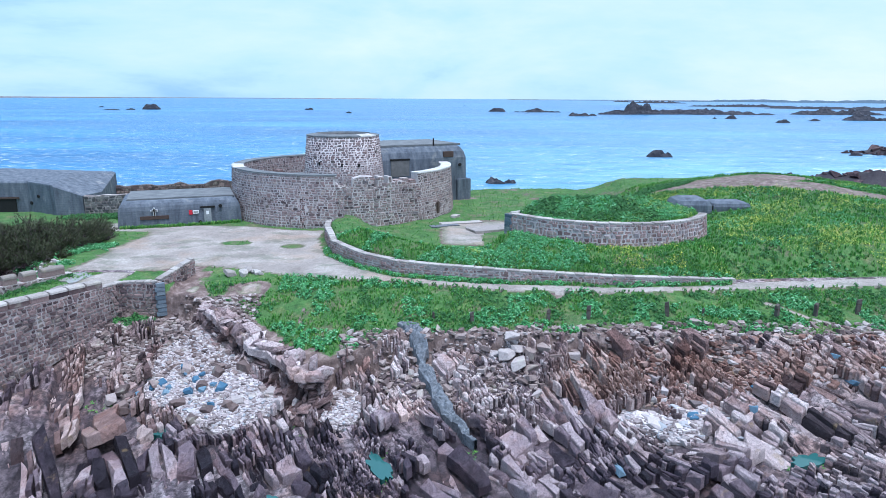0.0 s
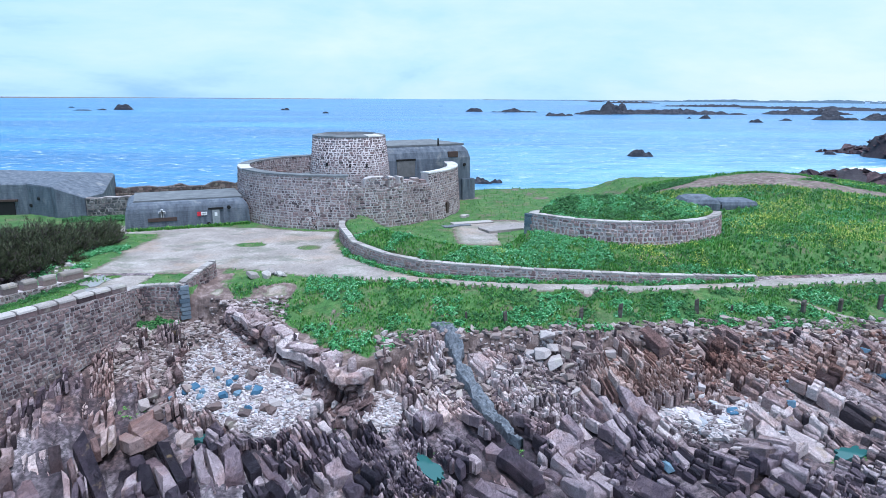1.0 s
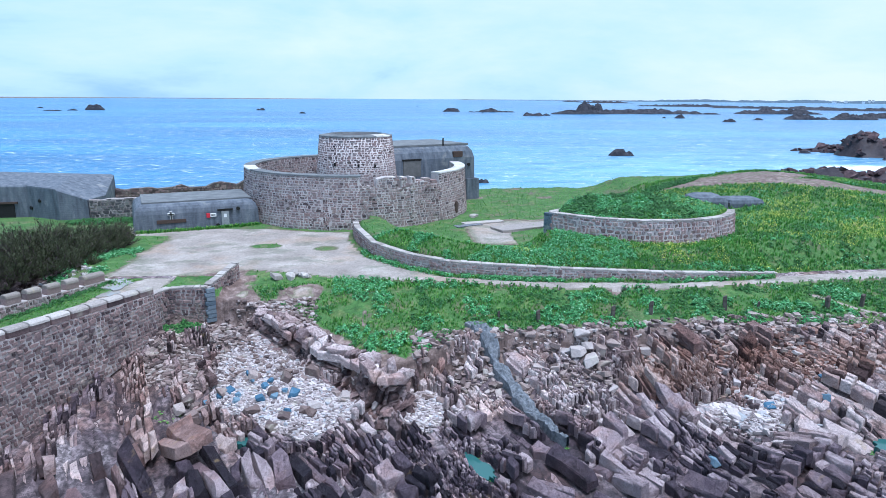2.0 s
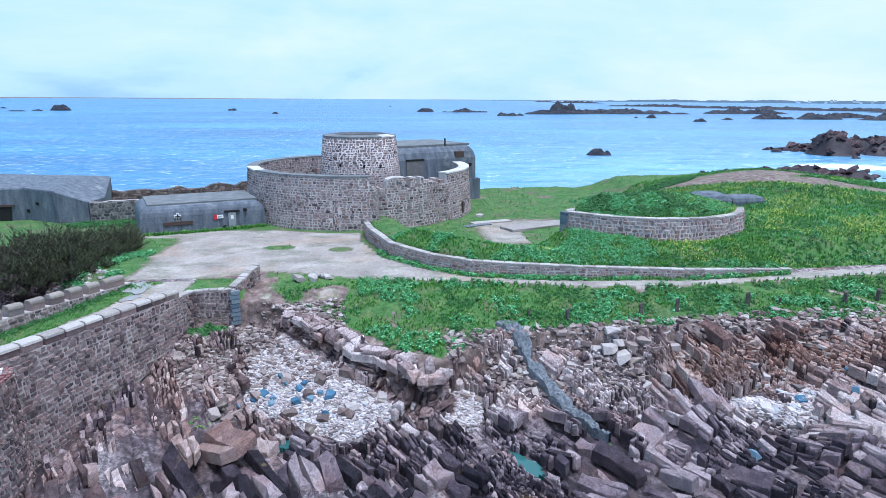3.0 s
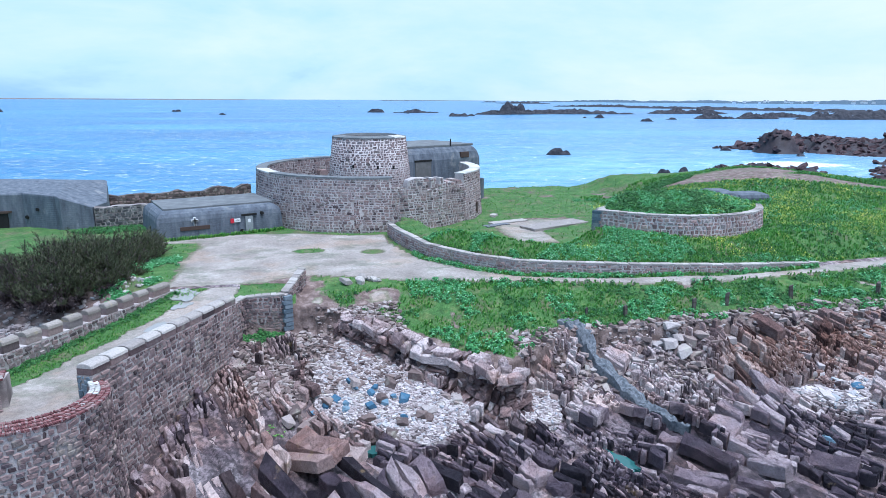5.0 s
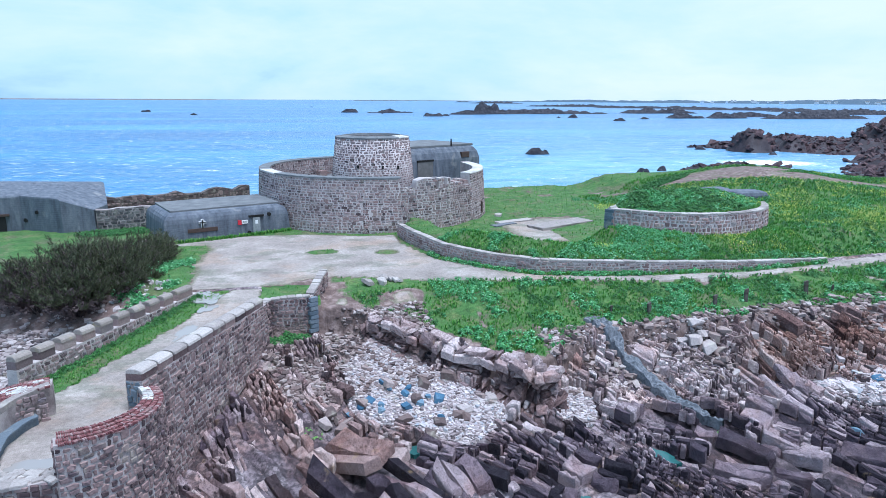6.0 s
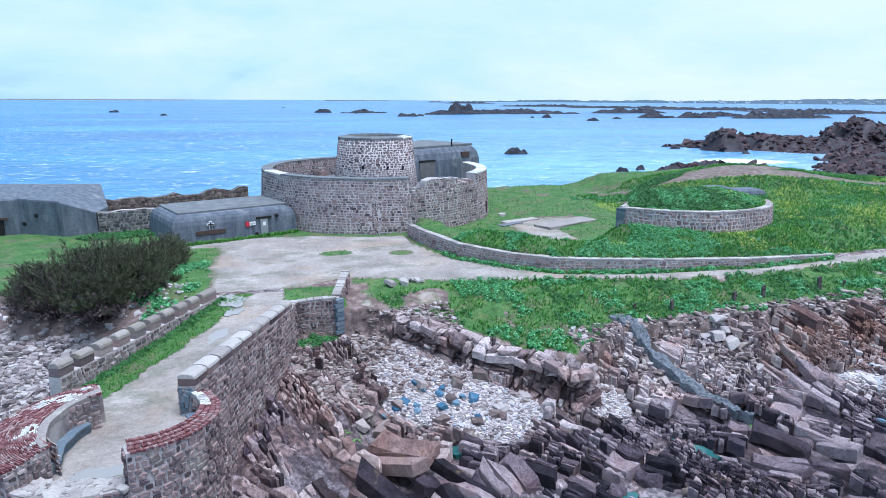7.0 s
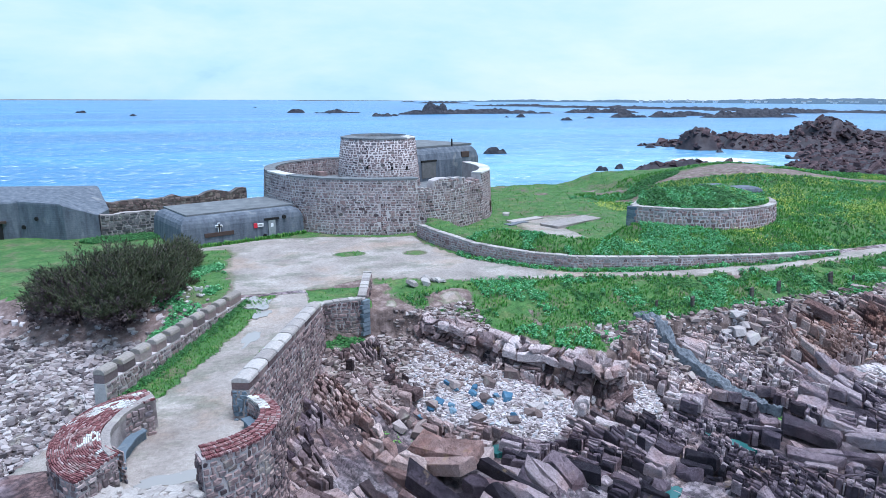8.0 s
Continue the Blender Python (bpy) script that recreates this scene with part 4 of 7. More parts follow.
def lay_stones(parent, face, s0, s1, bottom, top, material, picked, seed, mean=(0.5, 0.27), proud=0.05, hole=None, piece="stone", gap=0.07):
    """Courses of rough stones on a wall face. face(s, z) gives place, tangent and outward normal; the stretch picked becomes single pieces."""
    rng = random.Random(seed)
    zlo, zhi = min(bottom(s) for s in np.linspace(s0, s1, 40)), max(top(s) for s in np.linspace(s0, s1, 40))
    singles, rest = [], []
    z = zlo
    while z < zhi - 0.05:
        h = mean[1] * rng.uniform(0.75, 1.3)
        s = s0 + rng.uniform(-0.3, 0.0) * mean[0]
        while s < s1 - 0.06:
            n = min(mean[0] * rng.choice((0.5, 0.7, 0.8, 0.9, 1.0, 1.15, 1.45)) * rng.uniform(0.85, 1.15), s1 - s)
            a, mid = max(s, s0), None
            n -= a - s
            mid = a + n / 2
            zm = z + h / 2 + 0.12 * h * rng.uniform(-1, 1) + 0.7 * mean[1] * (float(value_noise(np.array(mid * 0.45), np.array(seed * 1.7), 7)) - 0.5)
            s = a + n
            hh = h * rng.choice((0.85, 1.0, 1.0, 1.0, 1.0, 1.15, 1.35))
            if zm + h * 0.5 > top(mid):
                hh = top(mid) - (zm - h * 0.5)
                zm = zm - h * 0.5 + hh / 2
            if n < 0.1 or hh < 0.09 or zm < bottom(mid) or (hole and hole(mid, zm)):
                continue
            p, tang, nor = face(mid, zm)
            m = Matrix((tang, nor, Vector((0, 0, 1)))).transposed().to_4x4()
            m = Matrix.Translation(Vector(p) - nor * 0.03) @ m @ pose(0, 0, 0, 0, rng.uniform(-6, 6), 0) @ Matrix.Diagonal((n - gap * rng.uniform(0.6, 1.3), 0.03 + proud * rng.uniform(0.4, 1.5), hh * rng.uniform(0.88, 1.1) - gap * 0.8, 1))
            (singles if picked[0] <= mid <= picked[1] and len(singles) < 290 else rest).append((rng.randrange(14), m))
        z += h
    meshes = stone_meshes(material)
    for i, m in singles:
        ob = new(piece, meshes[i])
        ob.parent, ob.matrix_parent_inverse = parent, parent.matrix_world.inverted()
        ob.matrix_basis = m
    joined("stonework", STONE_ARRAYS, rest, material, parent)


def line_face(pts, off, batter=0.0, ztop=0.0):
    """A face along a line of points, off metres to its right; below ztop it widens by batter."""
    segs, run = [], 0.0
    for a, b in zip(pts, pts[1:]):
        a, b = Vector((*a, 0)), Vector((*b, 0))
        n = (b - a).length
        segs.append((run, run + n, a, (b - a) / n))
        run += n

    def face(s, z):
        for lo, hi, a, t in segs:
            if s <= hi or hi == run:
                break
        sign = 1 if off > 0 else -1
        nor = Vector((t.y, -t.x, 0)) * sign
        p = a + t * (s - lo) + nor * (abs(off) + batter * max(ztop - z, 0))
        return (p.x, p.y, z), t * sign, nor
    return face, run


def arc_face(c, r, batter=0.0, ztop=0.0, inward=False):
    """A round face; s is metres of arc, counted from the east anticlockwise at radius r."""
    def face(s, z):
        a = s / r
        n = Vector((math.cos(a), math.sin(a), 0))
        rr = r + batter * max(ztop - z, 0)
        t = Vector((-n.y, n.x, 0))
        if inward:
            return (c[0] + n.x * r, c[1] + n.y * r, z), -t, -n
        return (c[0] + n.x * rr, c[1] + n.y * rr, z), t, n
    return face


def sweep(sections):
    """A solid through a row of closed sections of equal length."""
    bm = bmesh.new()
    rows = [[bm.verts.new(p) for p in sec] for sec in sections]
    k = len(rows[0])
    for a, b in zip(rows, rows[1:]):
        for i in range(k):
            bm.faces.new((a[i], a[(i + 1) % k], b[(i + 1) % k], b[i]))
    bm.faces.new(rows[0])
    bm.faces.new(rows[-1][::-1])
    return bm


def ring_sections(c, a0, a1, n, profile):
    """Sections round c from angle a0 to a1 (degrees); profile(angle) is a list of (radius, z)."""
    out = []
    for i in range(n + 1):
        a = a0 + (a1 - a0) * i / n
        co, si = math.cos(radians(a)), math.sin(radians(a))
        out.append([(c[0] + r * co, c[1] + r * si, z) for r, z in profile(a)])
    return out


def line_sections(pts, profile, step=1.0):
    """Sections along a line of points; profile(s) is a list of (offset to the right, z)."""
    dense = []
    run = 0.0
    for a, b in zip(pts, pts[1:]):
        a, b = Vector(a), Vector(b)
        n = max(1, int((b - a).length / step))
        for i in range(n):
            dense.append((a.lerp(b, i / n), run + (b - a).length * i / n))
        run += (b - a).length
    dense.append((Vector(pts[-1]), run))
    out = []
    for i, (p, s) in enumerate(dense):
        t = (dense[min(i + 1, len(dense) - 1)][0] - dense[max(i - 1, 0)][0]).normalized()
        out.append([(p.x + t.y * o, p.y - t.x * o, z) for o, z in profile(s)])
    return out


# ---- the round fort ----
FORT_R, FORT_Z = 14.0, 5.3


def fort_top(a):
    """Height of the ruined rim at an angle in degrees; -90 faces the court."""
    a = (a + 180) % 360 - 180
    if -44.0 < a < 12:
        return 5.2
    if abs(a + 67.2) < 0.9 or abs(a + 62.2) < 0.9:
        return 3.9
    return float(np.interp(a, [-180, -86.5, -85.5, -84, -78.5, -77.8, -74, -59, -58.5, -54, -49, -44.1, 13, 180], [5.35, 5.3, 4.6, 4.05, 4.05, 5.0, 5.25, 5.1, 4.5, 4.6, 4.2, 4.0, 5.35, 5.35]))


def build_fort():
    fort = thing("round_fort", (*FORT, -0.6), label="ruined round granite fort with a squat tower inside its ring wall", category="fort")
    wall = part("ring_wall", sweep(ring_sections(FORT, -322, 14, 672, lambda a: [(FORT_R + 0.42, -1.2), (FORT_R, fort_top(a)), (FORT_R - 1.25, fort_top(a)), (FORT_R - 1.2, -1.2)])), MORTAR, fort, "pale mortar core")
    zt = 5.4
    lay_stones(wall, arc_face(FORT, FORT_R, 0.066, zt), radians(-200) * FORT_R, radians(14) * FORT_R, lambda s: -0.8, lambda s: fort_top(math.degrees(s / FORT_R)) - 0.02, GRANITE,
               (radians(-97) * FORT_R, radians(-84) * FORT_R), 5, (0.52, 0.26), 0.025, lambda s, z: abs(math.degrees(s / FORT_R) + 100.8 + 0.5 * math.sin(3 * z)) < 1.5 and z < 2.9, "stone", 0.085)
    lay_stones(wall, arc_face(FORT, FORT_R, 0.066, zt), radians(-102.2) * FORT_R, radians(-99.4) * FORT_R, lambda s: -0.8, lambda s: 2.8, SEA_GRANITE, (0, -1), 7, (0.4, 0.24), 0.02, None, "stone", 0.05)
    lay_stones(wall, arc_face(FORT, FORT_R - 1.25, 0, 0, True), radians(40) * (FORT_R - 1.25), radians(200) * (FORT_R - 1.25), lambda s: 2.6, lambda s: 5.3, GRANITE, (0, -1), 6, (0.55, 0.3), 0.04)

    def coping(name, a0, a1, mat, label, z, w=1.32, lift=0.14, n=0):
        n = n or max(1, int(abs(a1 - a0) / 5))
        for i in range(n):
            b0, b1 = a0 + (a1 - a0) * i / n + 0.06, a0 + (a1 - a0) * (i + 1) / n - 0.06
            part(name, sweep(ring_sections(FORT, b0, b1, 3, lambda a: [(FORT_R + 0.06, z), (FORT_R + 0.04, z + lift), (FORT_R - w, z + lift * 0.8), (FORT_R - w, z)])), mat, fort, label)
    coping("coping_slab", -150, -85, ROOF, "grey slate coping", 5.33, 1.5)
    coping("coping_slab", -170, -150.2, WHITEWASH, "whitewashed coping", 5.34, 1.4, 0.14, 3)
    coping("coping_slab", -318, -170.2, ROOF, "grey slate coping", 5.33, 1.3)
    coping("coping_slab", -43.8, 12, WHITEWASH, "whitewashed coping", 5.18, 1.3)
    rng = random.Random(4)
    for k in range(26):
        a, r = rng.uniform(-84, -78.6), rng.uniform(12.9, 14.0)
        s = rng.uniform(0.08, 0.22)
        bm = bmesh.new()
        box(bm, -s, s, -s * 0.7, s * 0.7, 0, s, Matrix.Translation((FORT[0] + r * math.cos(radians(a)), FORT[1] + r * math.sin(radians(a)), 4.02)) @ pose(0, 0, 0, rng.uniform(-12, 12), rng.uniform(-12, 12), rng.uniform(0, 180)), s * 0.15)
        part("rubble", bm, CAP if k % 3 else GRANITE, fort, "loose pale rubble")
    for a, n in ((-56, 4), (-51.5, 5), (-47, 3)):
        for k in range(n):
            m = Matrix.Translation((FORT[0] + 13.3 * math.cos(radians(a)), FORT[1] + 13.3 * math.sin(radians(a)), 4.1 + 0.14 * k)) @ pose(0, 0, 0, 0, 0, a + 90 + rng.uniform(-6, 6))
            bm = bmesh.new()
            box(bm, -0.5 + 0.05 * k, 0.5 - 0.03 * k, -0.6, 0.6 - 0.08 * k, 0, 0.15, m, 0.02)
            part("broken_course", bm, GRANITE, fort)
    # terrace inside
    bm = bmesh.new()
    bmesh.ops.create_circle(bm, cap_ends=True, radius=12.8, segments=64, matrix=Matrix.Translation((*FORT, 3.0)))
    bmesh.ops.solidify(bm, geom=bm.faces[:], thickness=0.3)
    part("terrace", bm, ROOF, fort, "grey earth terrace")
    for a in range(0, 360, 30):
        if 95 < a < 250:
            m = Matrix.Translation((FORT[0] + 11.6 * math.cos(radians(a)), FORT[1] + 11.6 * math.sin(radians(a)), 3.0)) @ pose(0, 0, 0, 0, 0, a)
            bm = bmesh.new()
            box(bm, -0.4, 0.6, -0.6, 0.6, 0, 0.8, m, 0.08)
            part("gun_recess", bm, SEA_GRANITE, fort)
    # the tower
    tower = part("tower", sweep(ring_sections(FORT, 0, 360, 96, lambda a: [(5.65, -0.5), (4.62, 9.0), (3.45, 9.05), (3.4, 6.6), (0.02, 6.6), (0.02, -0.5)])), MORTAR, fort, "squat tapering tower", True)
    lay_stones(tower, arc_face(FORT, 4.62, 0.1085, 9.0), radians(-190) * 4.62, radians(20) * 4.62, lambda s: 2.9, lambda s: 8.98, GRANITE, (radians(-110) * 4.62, radians(-50) * 4.62), 8, (0.5, 0.27), 0.025, None, "stone", 0.085)
    for i in range(20):
        a0 = i * 18
        bright = i in (13, 14, 17, 18)
        part("parapet_slab", sweep(ring_sections(FORT, a0 + 0.2, a0 + 17.8, 5, lambda a: [(4.68, 8.98), (4.66, 9.1), (3.5, 9.28), (3.4, 9.0)])), WHITEWASH if bright and i > 15 else ROOF, fort, "whitewashed parapet slab" if bright and i > 15 else "grey parapet slab")
    bm = bmesh.new()
    bmesh.ops.create_circle(bm, cap_ends=True, radius=3.38, segments=48, matrix=Matrix.Translation((*FORT, 6.64)))
    part("gun_floor", bm, DARK, fort, "dark sunken gun floor")
    for a, z in ((-84, 5.6), (-60, 5.5), (-118, 5.7), (-98, 3.6), (-150, 3.9)):
        m = Matrix.Translation((FORT[0] + (4.62 + 0.1085 * (9 - z)) * math.cos(radians(a)), FORT[1] + (4.62 + 0.1085 * (9 - z)) * math.sin(radians(a)), z)) @ pose(0, 0, 0, 0, 0, a + 90)
        bm = bmesh.new()
        box(bm, -0.12, 0.12, -0.1, 0.12, -0.2, 0.2, m)
        part("loophole", bm, DARK, fort, "small dark loophole")
    m = Matrix.Translation((FORT[0] + 14.28 * math.cos(radians(-30)), FORT[1] + 14.28 * math.sin(radians(-30)), 0.9)) @ pose(0, 0, 0, 0, 0, 60)
    bm = bmesh.new()
    box(bm, -0.35, 0.35, -0.15, 0.2, -0.9, 0.6, m, 0.1)
    part("doorway", bm, RUST, fort, "dark worn doorway")
    return fort


build_fort()

# ---- concrete bunkers ----


def stacked(levels, at):
    """A concrete body: levels of (z, inset on all sides) over a rectangle of length x depth at a pose, edges rounded by many levels."""
    length, depth, m, rows = at
    secs = []
    for z, i in rows:
        secs.append([m @ Vector(p) for p in ((i, i * levels, z), (length - i, i * levels, z), (length - i, depth - i, z), (i, depth - i, z))])
    return sweep(secs)


def build_blockhouse():
    base = thing("blockhouse", (-35.9, 71.7, -0.6), label="low grey concrete blockhouse with a flat roof and a grey door", category="bunker")
    m = pose(-35.95, 71.75, 0, 0, 0, 21.4)
    rows = [(-1.0, -0.05), (1.3, 0.1), (1.75, 0.22), (2.05, 0.42), (2.25, 0.7), (2.36, 1.0)]
    part("body", stacked(1.0, (13.2, 8.6, m, rows)), CONCRETE, base, "board-marked concrete body")
    bm = bmesh.new()
    box(bm, 1.0, 12.6, 1.15, 8.2, 2.3, 2.52, m, 0.04)
    part("roof_slab", bm, ROOF, base, "flat grey roof slab")
    bm = bmesh.new()
    box(bm, 9.05, 9.85, -0.06, 0.25, -0.6, 1.25, m, 0.015)
    door = part("door", bm, DOOR_GREY, base, "grey painted door")
    bm = bmesh.new()
    box(bm, 9.3, 9.6, -0.075, -0.04, 0.55, 0.95, m)
    part("notice", bm, WHITE, door, "white notice")
    bm = bmesh.new()
    box(bm, 8.65, 10.3, -0.07, 0.3, 1.3, 1.5, m, 0.01)
    part("lintel", bm, DARK, base, "dark slot over the door")
    bm = bmesh.new()
    box(bm, 2.3, 5.3, -0.06, 0.25, 0.28, 0.68, m, 0.02)
    part("embrasure", bm, RUST, base, "rusty observation slit")
    bm = bmesh.new()
    box(bm, 3.68, 3.92, -0.05, 0.15, 0.7, 1.61, m, 0.01)
    box(bm, 3.44, 4.16, -0.048, 0.15, 1.15, 1.38, m, 0.01)
    part("cross_ground", bm, WHITE, base, "white cross outline")
    bm = bmesh.new()
    box(bm, 3.73, 3.87, -0.09, 0.1, 0.7, 1.56, m, 0.01)
    box(bm, 3.49, 4.11, -0.087, 0.1, 1.2, 1.33, m, 0.01)
    part("cross", bm, DARK, base, "black cross")
    bm = bmesh.new()
    box(bm, 7.45, 7.82, -0.05, 0.15, 0.62, 1.1, m)
    part("red_sign", bm, RED, base, "red sign")
    bm = bmesh.new()
    box(bm, 7.86, 8.5, -0.05, 0.15, 0.7, 1.06, m)
    sign = part("white_sign", bm, WHITE, base, "white sign")
    for z in (0.82, 0.92):
        bm = bmesh.new()
        box(bm, 7.95, 8.4, -0.058, -0.05, z, z + 0.04, m)
        part("writing_bar", bm, DARK, sign)
    for x, z in ((10.9, 1.45), (8.6, -0.3)):
        bm = bmesh.new()
        bmesh.ops.create_cone(bm, cap_ends=True, radius1=0.2, radius2=0.2, depth=0.4, segments=20, matrix=m @ Matrix.Translation((x, 0.1, z)) @ pose(0, 0, 0, 90, 0, 0))
        part("vent", bm, DARK, base, "round dark vent")
    return base


build_blockhouse()


def build_west_bunker():
    base = thing("west_bunker", (-52, 86, -0.8), label="grey concrete bunker with a sloping roof edge", category="bunker")
    foot = [(-70, 80.0), (-52.0, 82.3), (-47.4, 79.9), (-44.3, 80.5), (-43.8, 84.5), (-46, 93.0), (-70, 93.0)]
    top = [3.1, 3.1, 2.95, 1.75, 1.75, 3.2, 3.2]
    c = Vector((-57, 86.5))
    bm = bmesh.new()
    rows = []
    for inset, lift in ((0.0, None), (0.03, 0.0), (0.12, 0.18)):
        rows.append([bm.verts.new(((p[0] + (c.x - p[0]) * inset * 0.3), p[1] + (c.y - p[1]) * inset * 0.3, -1.4 if lift is None else t + lift)) for p, t in zip(foot, top)])
    for a, b in zip(rows, rows[1:]):
        for i in range(7):
            bm.faces.new((a[i], a[(i + 1) % 7], b[(i + 1) % 7], b[i]))
    mid = bm.verts.new((-58, 88, 4.3))
    mid2 = bm.verts.new((-49, 87.5, 3.9))
    r = rows[-1]
    for f in ((r[0], r[1], mid), (r[1], mid2, mid), (r[1], r[2], mid2), (r[2], r[3], mid2), (r[3], r[4], mid2), (r[4], r[5], mid2), (r[5], mid, mid2), (r[5], r[6], mid), (r[6], r[0], mid)):
        bm.faces.new(f)
    part("body", bm, CONCRETE, base, "streaked concrete body")
    m = pose(-52.0, 82.3, 0, 0, 0, 187.3)
    bm = bmesh.new()
    box(bm, 1.6, 4.2, -0.1, 0.12, -1.0, 1.1, m, 0.02)
    part("gateway", bm, DARK, base, "dark opening")
    bm = bmesh.new()
    box(bm, 1.2, 4.6, -0.1, 0.22, 1.1, 1.35, m, 0.02)
    part("lintel", bm, RUST, base, "rusty steel lintel")
    m2 = pose(-52.0, 82.3, 0, 0, 0, math.degrees(math.atan2(-2.4, 4.6)))
    for x, z, r in ((2.0, 1.55, 0.2), (0.4, 0.6, 0.22)):
        bm = bmesh.new()
        bmesh.ops.create_cone(bm, cap_ends=True, radius1=r, radius2=r, depth=0.4, segments=20, matrix=m2 @ Matrix.Translation((x, 0.08, z)) @ pose(0, 0, 0, 90, 0, 0))
        part("vent", bm, DARK, base, "round dark vent")
    return base


build_west_bunker()


def build_gun_bunker():
    base = thing("gun_bunker", (-2, 95, -0.4), label="tall grey concrete gun bunker behind the fort tower", category="bunker")
    m = pose(-8.9, 86.9, 0, 0, 0, 29.0)
    rows = [(-1.0, -0.1), (5.6, 0.0), (6.5, 0.25), (7.0, 0.6), (7.3, 1.0)]
    part("body", stacked(1.0, (13.9, 11.0, m, rows)), CONCRETE, base, "board-marked concrete body")
    bm = bmesh.new()
    box(bm, 1.1, 13.5, 0.9, 10.6, 7.22, 7.5, m, 0.05)
    part("roof_slab", bm, ROOF, base, "flat grey roof slab")
    bm = bmesh.new()
    box(bm, 2.3, 5.0, -0.1, 0.35, 3.4, 5.5, m, 0.02)
    part("shutter", bm, DOOR_RUST, base, "boarded doorway")
    bm = bmesh.new()
    box(bm, 2.2, 5.1, -0.14, 0.3, 5.5, 5.75, m, 0.02)
    part("lintel", bm, DARK, base, "dark lintel")
    bm = bmesh.new()
    box(bm, 10.3, 11.9, -0.06, 0.5, 5.7, 6.5, m, 0.05)
    part("embrasure", bm, RUST, base, "stepped embrasure")
    bm = bmesh.new()
    bmesh.ops.create_cone(bm, cap_ends=True, radius1=0.12, radius2=0.1, depth=1.0, segments=12, matrix=m @ Matrix.Translation((9.2, 0.9, 7.8)))
    part("vent_pipe", bm, DARK, base, "short dark pipe")
    bm = bmesh.new()
    box(bm, 12.4, 14.6, -0.4, 6.0, -1.0, 2.6, m, 0.08)
    part("buttress", bm, CONCRETE, base, "concrete buttress")
    bm = bmesh.new()
    bmesh.ops.create_cone(bm, cap_ends=True, radius1=0.22, radius2=0.22, depth=0.4, segments=16, matrix=m @ Matrix.Translation((12.9, -0.02, 4.6)) @ pose(0, 0, 0, 90, 0, 0))
    part("vent", bm, DARK, base, "round dark vent")
    return base


build_gun_bunker()


def build_buried_bunker():
    base = thing("buried_bunker", (31, 72, 1.4), label="half-buried small concrete shelter in the grassy hill", category="bunker")
    m = pose(25.6, 71.6, 0, 0, 0, -4)
    rows = [(0.4, -0.1), (2.5, 0.0), (2.95, 0.25), (3.25, 0.9)]
    part("body", stacked(1.0, (3.9, 3.6, m, rows)), CONCRETE, base, "rounded concrete body")
    part("wing", stacked(1.0, (4.2, 3.0, m @ pose(4.15, 0.3, 0, 0, 0, 5), [(0.4, 0.0), (2.3, 0.0), (2.65, 0.15), (2.85, 0.6)])), CONCRETE, base, "low concrete wing")
    bm = bmesh.new()
    box(bm, 3.85, 4.2, 0.3, 1.0, 0.6, 2.4, m)
    part("gap", bm, DARK, base, "dark gap")
    return base


build_buried_bunker()


def slab_thing(name, m, size, mat, label):
    bm = bmesh.new()
    box(bm, -size[0] / 2, size[0] / 2, -size[1] / 2, size[1] / 2, -0.3, size[2], None, 0.03)
    bmesh.ops.subdivide_edges(bm, edges=[e for e in bm.edges if e.calc_length() > 1.0], cuts=6, use_grid_fill=True)
    for v in bm.verts:
        v.co += Vector((noise.noise(v.co * 1.7), noise.noise(v.co * 1.7 + Vector((9, 0, 0))), 0.3 * noise.noise(v.co))) * 0.16
    ob = part(name, bm, mat)
    ob.matrix_world = m
    return tagged(ob, label, "slab")


slab_thing("concrete_pad", pose(7.0, 72.6, -0.3, 0, 0, 24), (8.5, 2.6, 0.12), CAP, "cracked pale concrete pad lying in the grass")
slab_thing("concrete_pad", pose(2.2, 75.2, -0.35, 0, 0, 20), (5.0, 1.2, 0.14), CAP, "narrow broken concrete strip beside the fort")
slab_thing("concrete_pad", pose(0.2, 73.4, -0.35, 0, 0, 28), (3.4, 1.0, 0.12), SPILL, "narrow grey concrete strip beside the fort")
slab_thing("doorstep", pose(1.6, 79.5, -0.4, 0, 0, 60), (1.4, 0.8, 0.25), CAP, "worn stone doorstep at the fort's foot")

# ---- walls ----


def line_wall(name, pts, thick, bottom, top, material, mortar, picked, seed, tags, mean=(0.5, 0.27), batter=0.0, both=False, core_label=""):
    """A stone wall along a line; its outer face lies to the right of the line."""
    base = thing(name, (*pts[0], bottom(0)), **tags)
    core = part("core", sweep(line_sections(pts, lambda s: [(thick / 2 + batter * (top(s) - bottom(s)), bottom(s)), (thick / 2, top(s)), (-thick / 2, top(s)), (-thick / 2, bottom(s))])), mortar, base, core_label or "mortared core")
    face, run = line_face(pts, thick / 2, batter, 0)

    def tall_face(s, z):
        p, t, n = face(s, z)
        k = batter * (top(s) - z)
        return (p[0] + n.x * (k - batter * max(-z, 0)), p[1] + n.y * (k - batter * max(-z, 0)), z), t, n
    lay_stones(core, tall_face, 0, run, bottom, lambda s: top(s) - 0.02, material, picked, seed, mean)
    if both:
        inner, run = line_face(pts, -thick / 2)
        lay_stones(core, inner, 0, run, bottom, lambda s: top(s) - 0.02, material, (0, -1), seed + 1, mean)
    return base, core, run


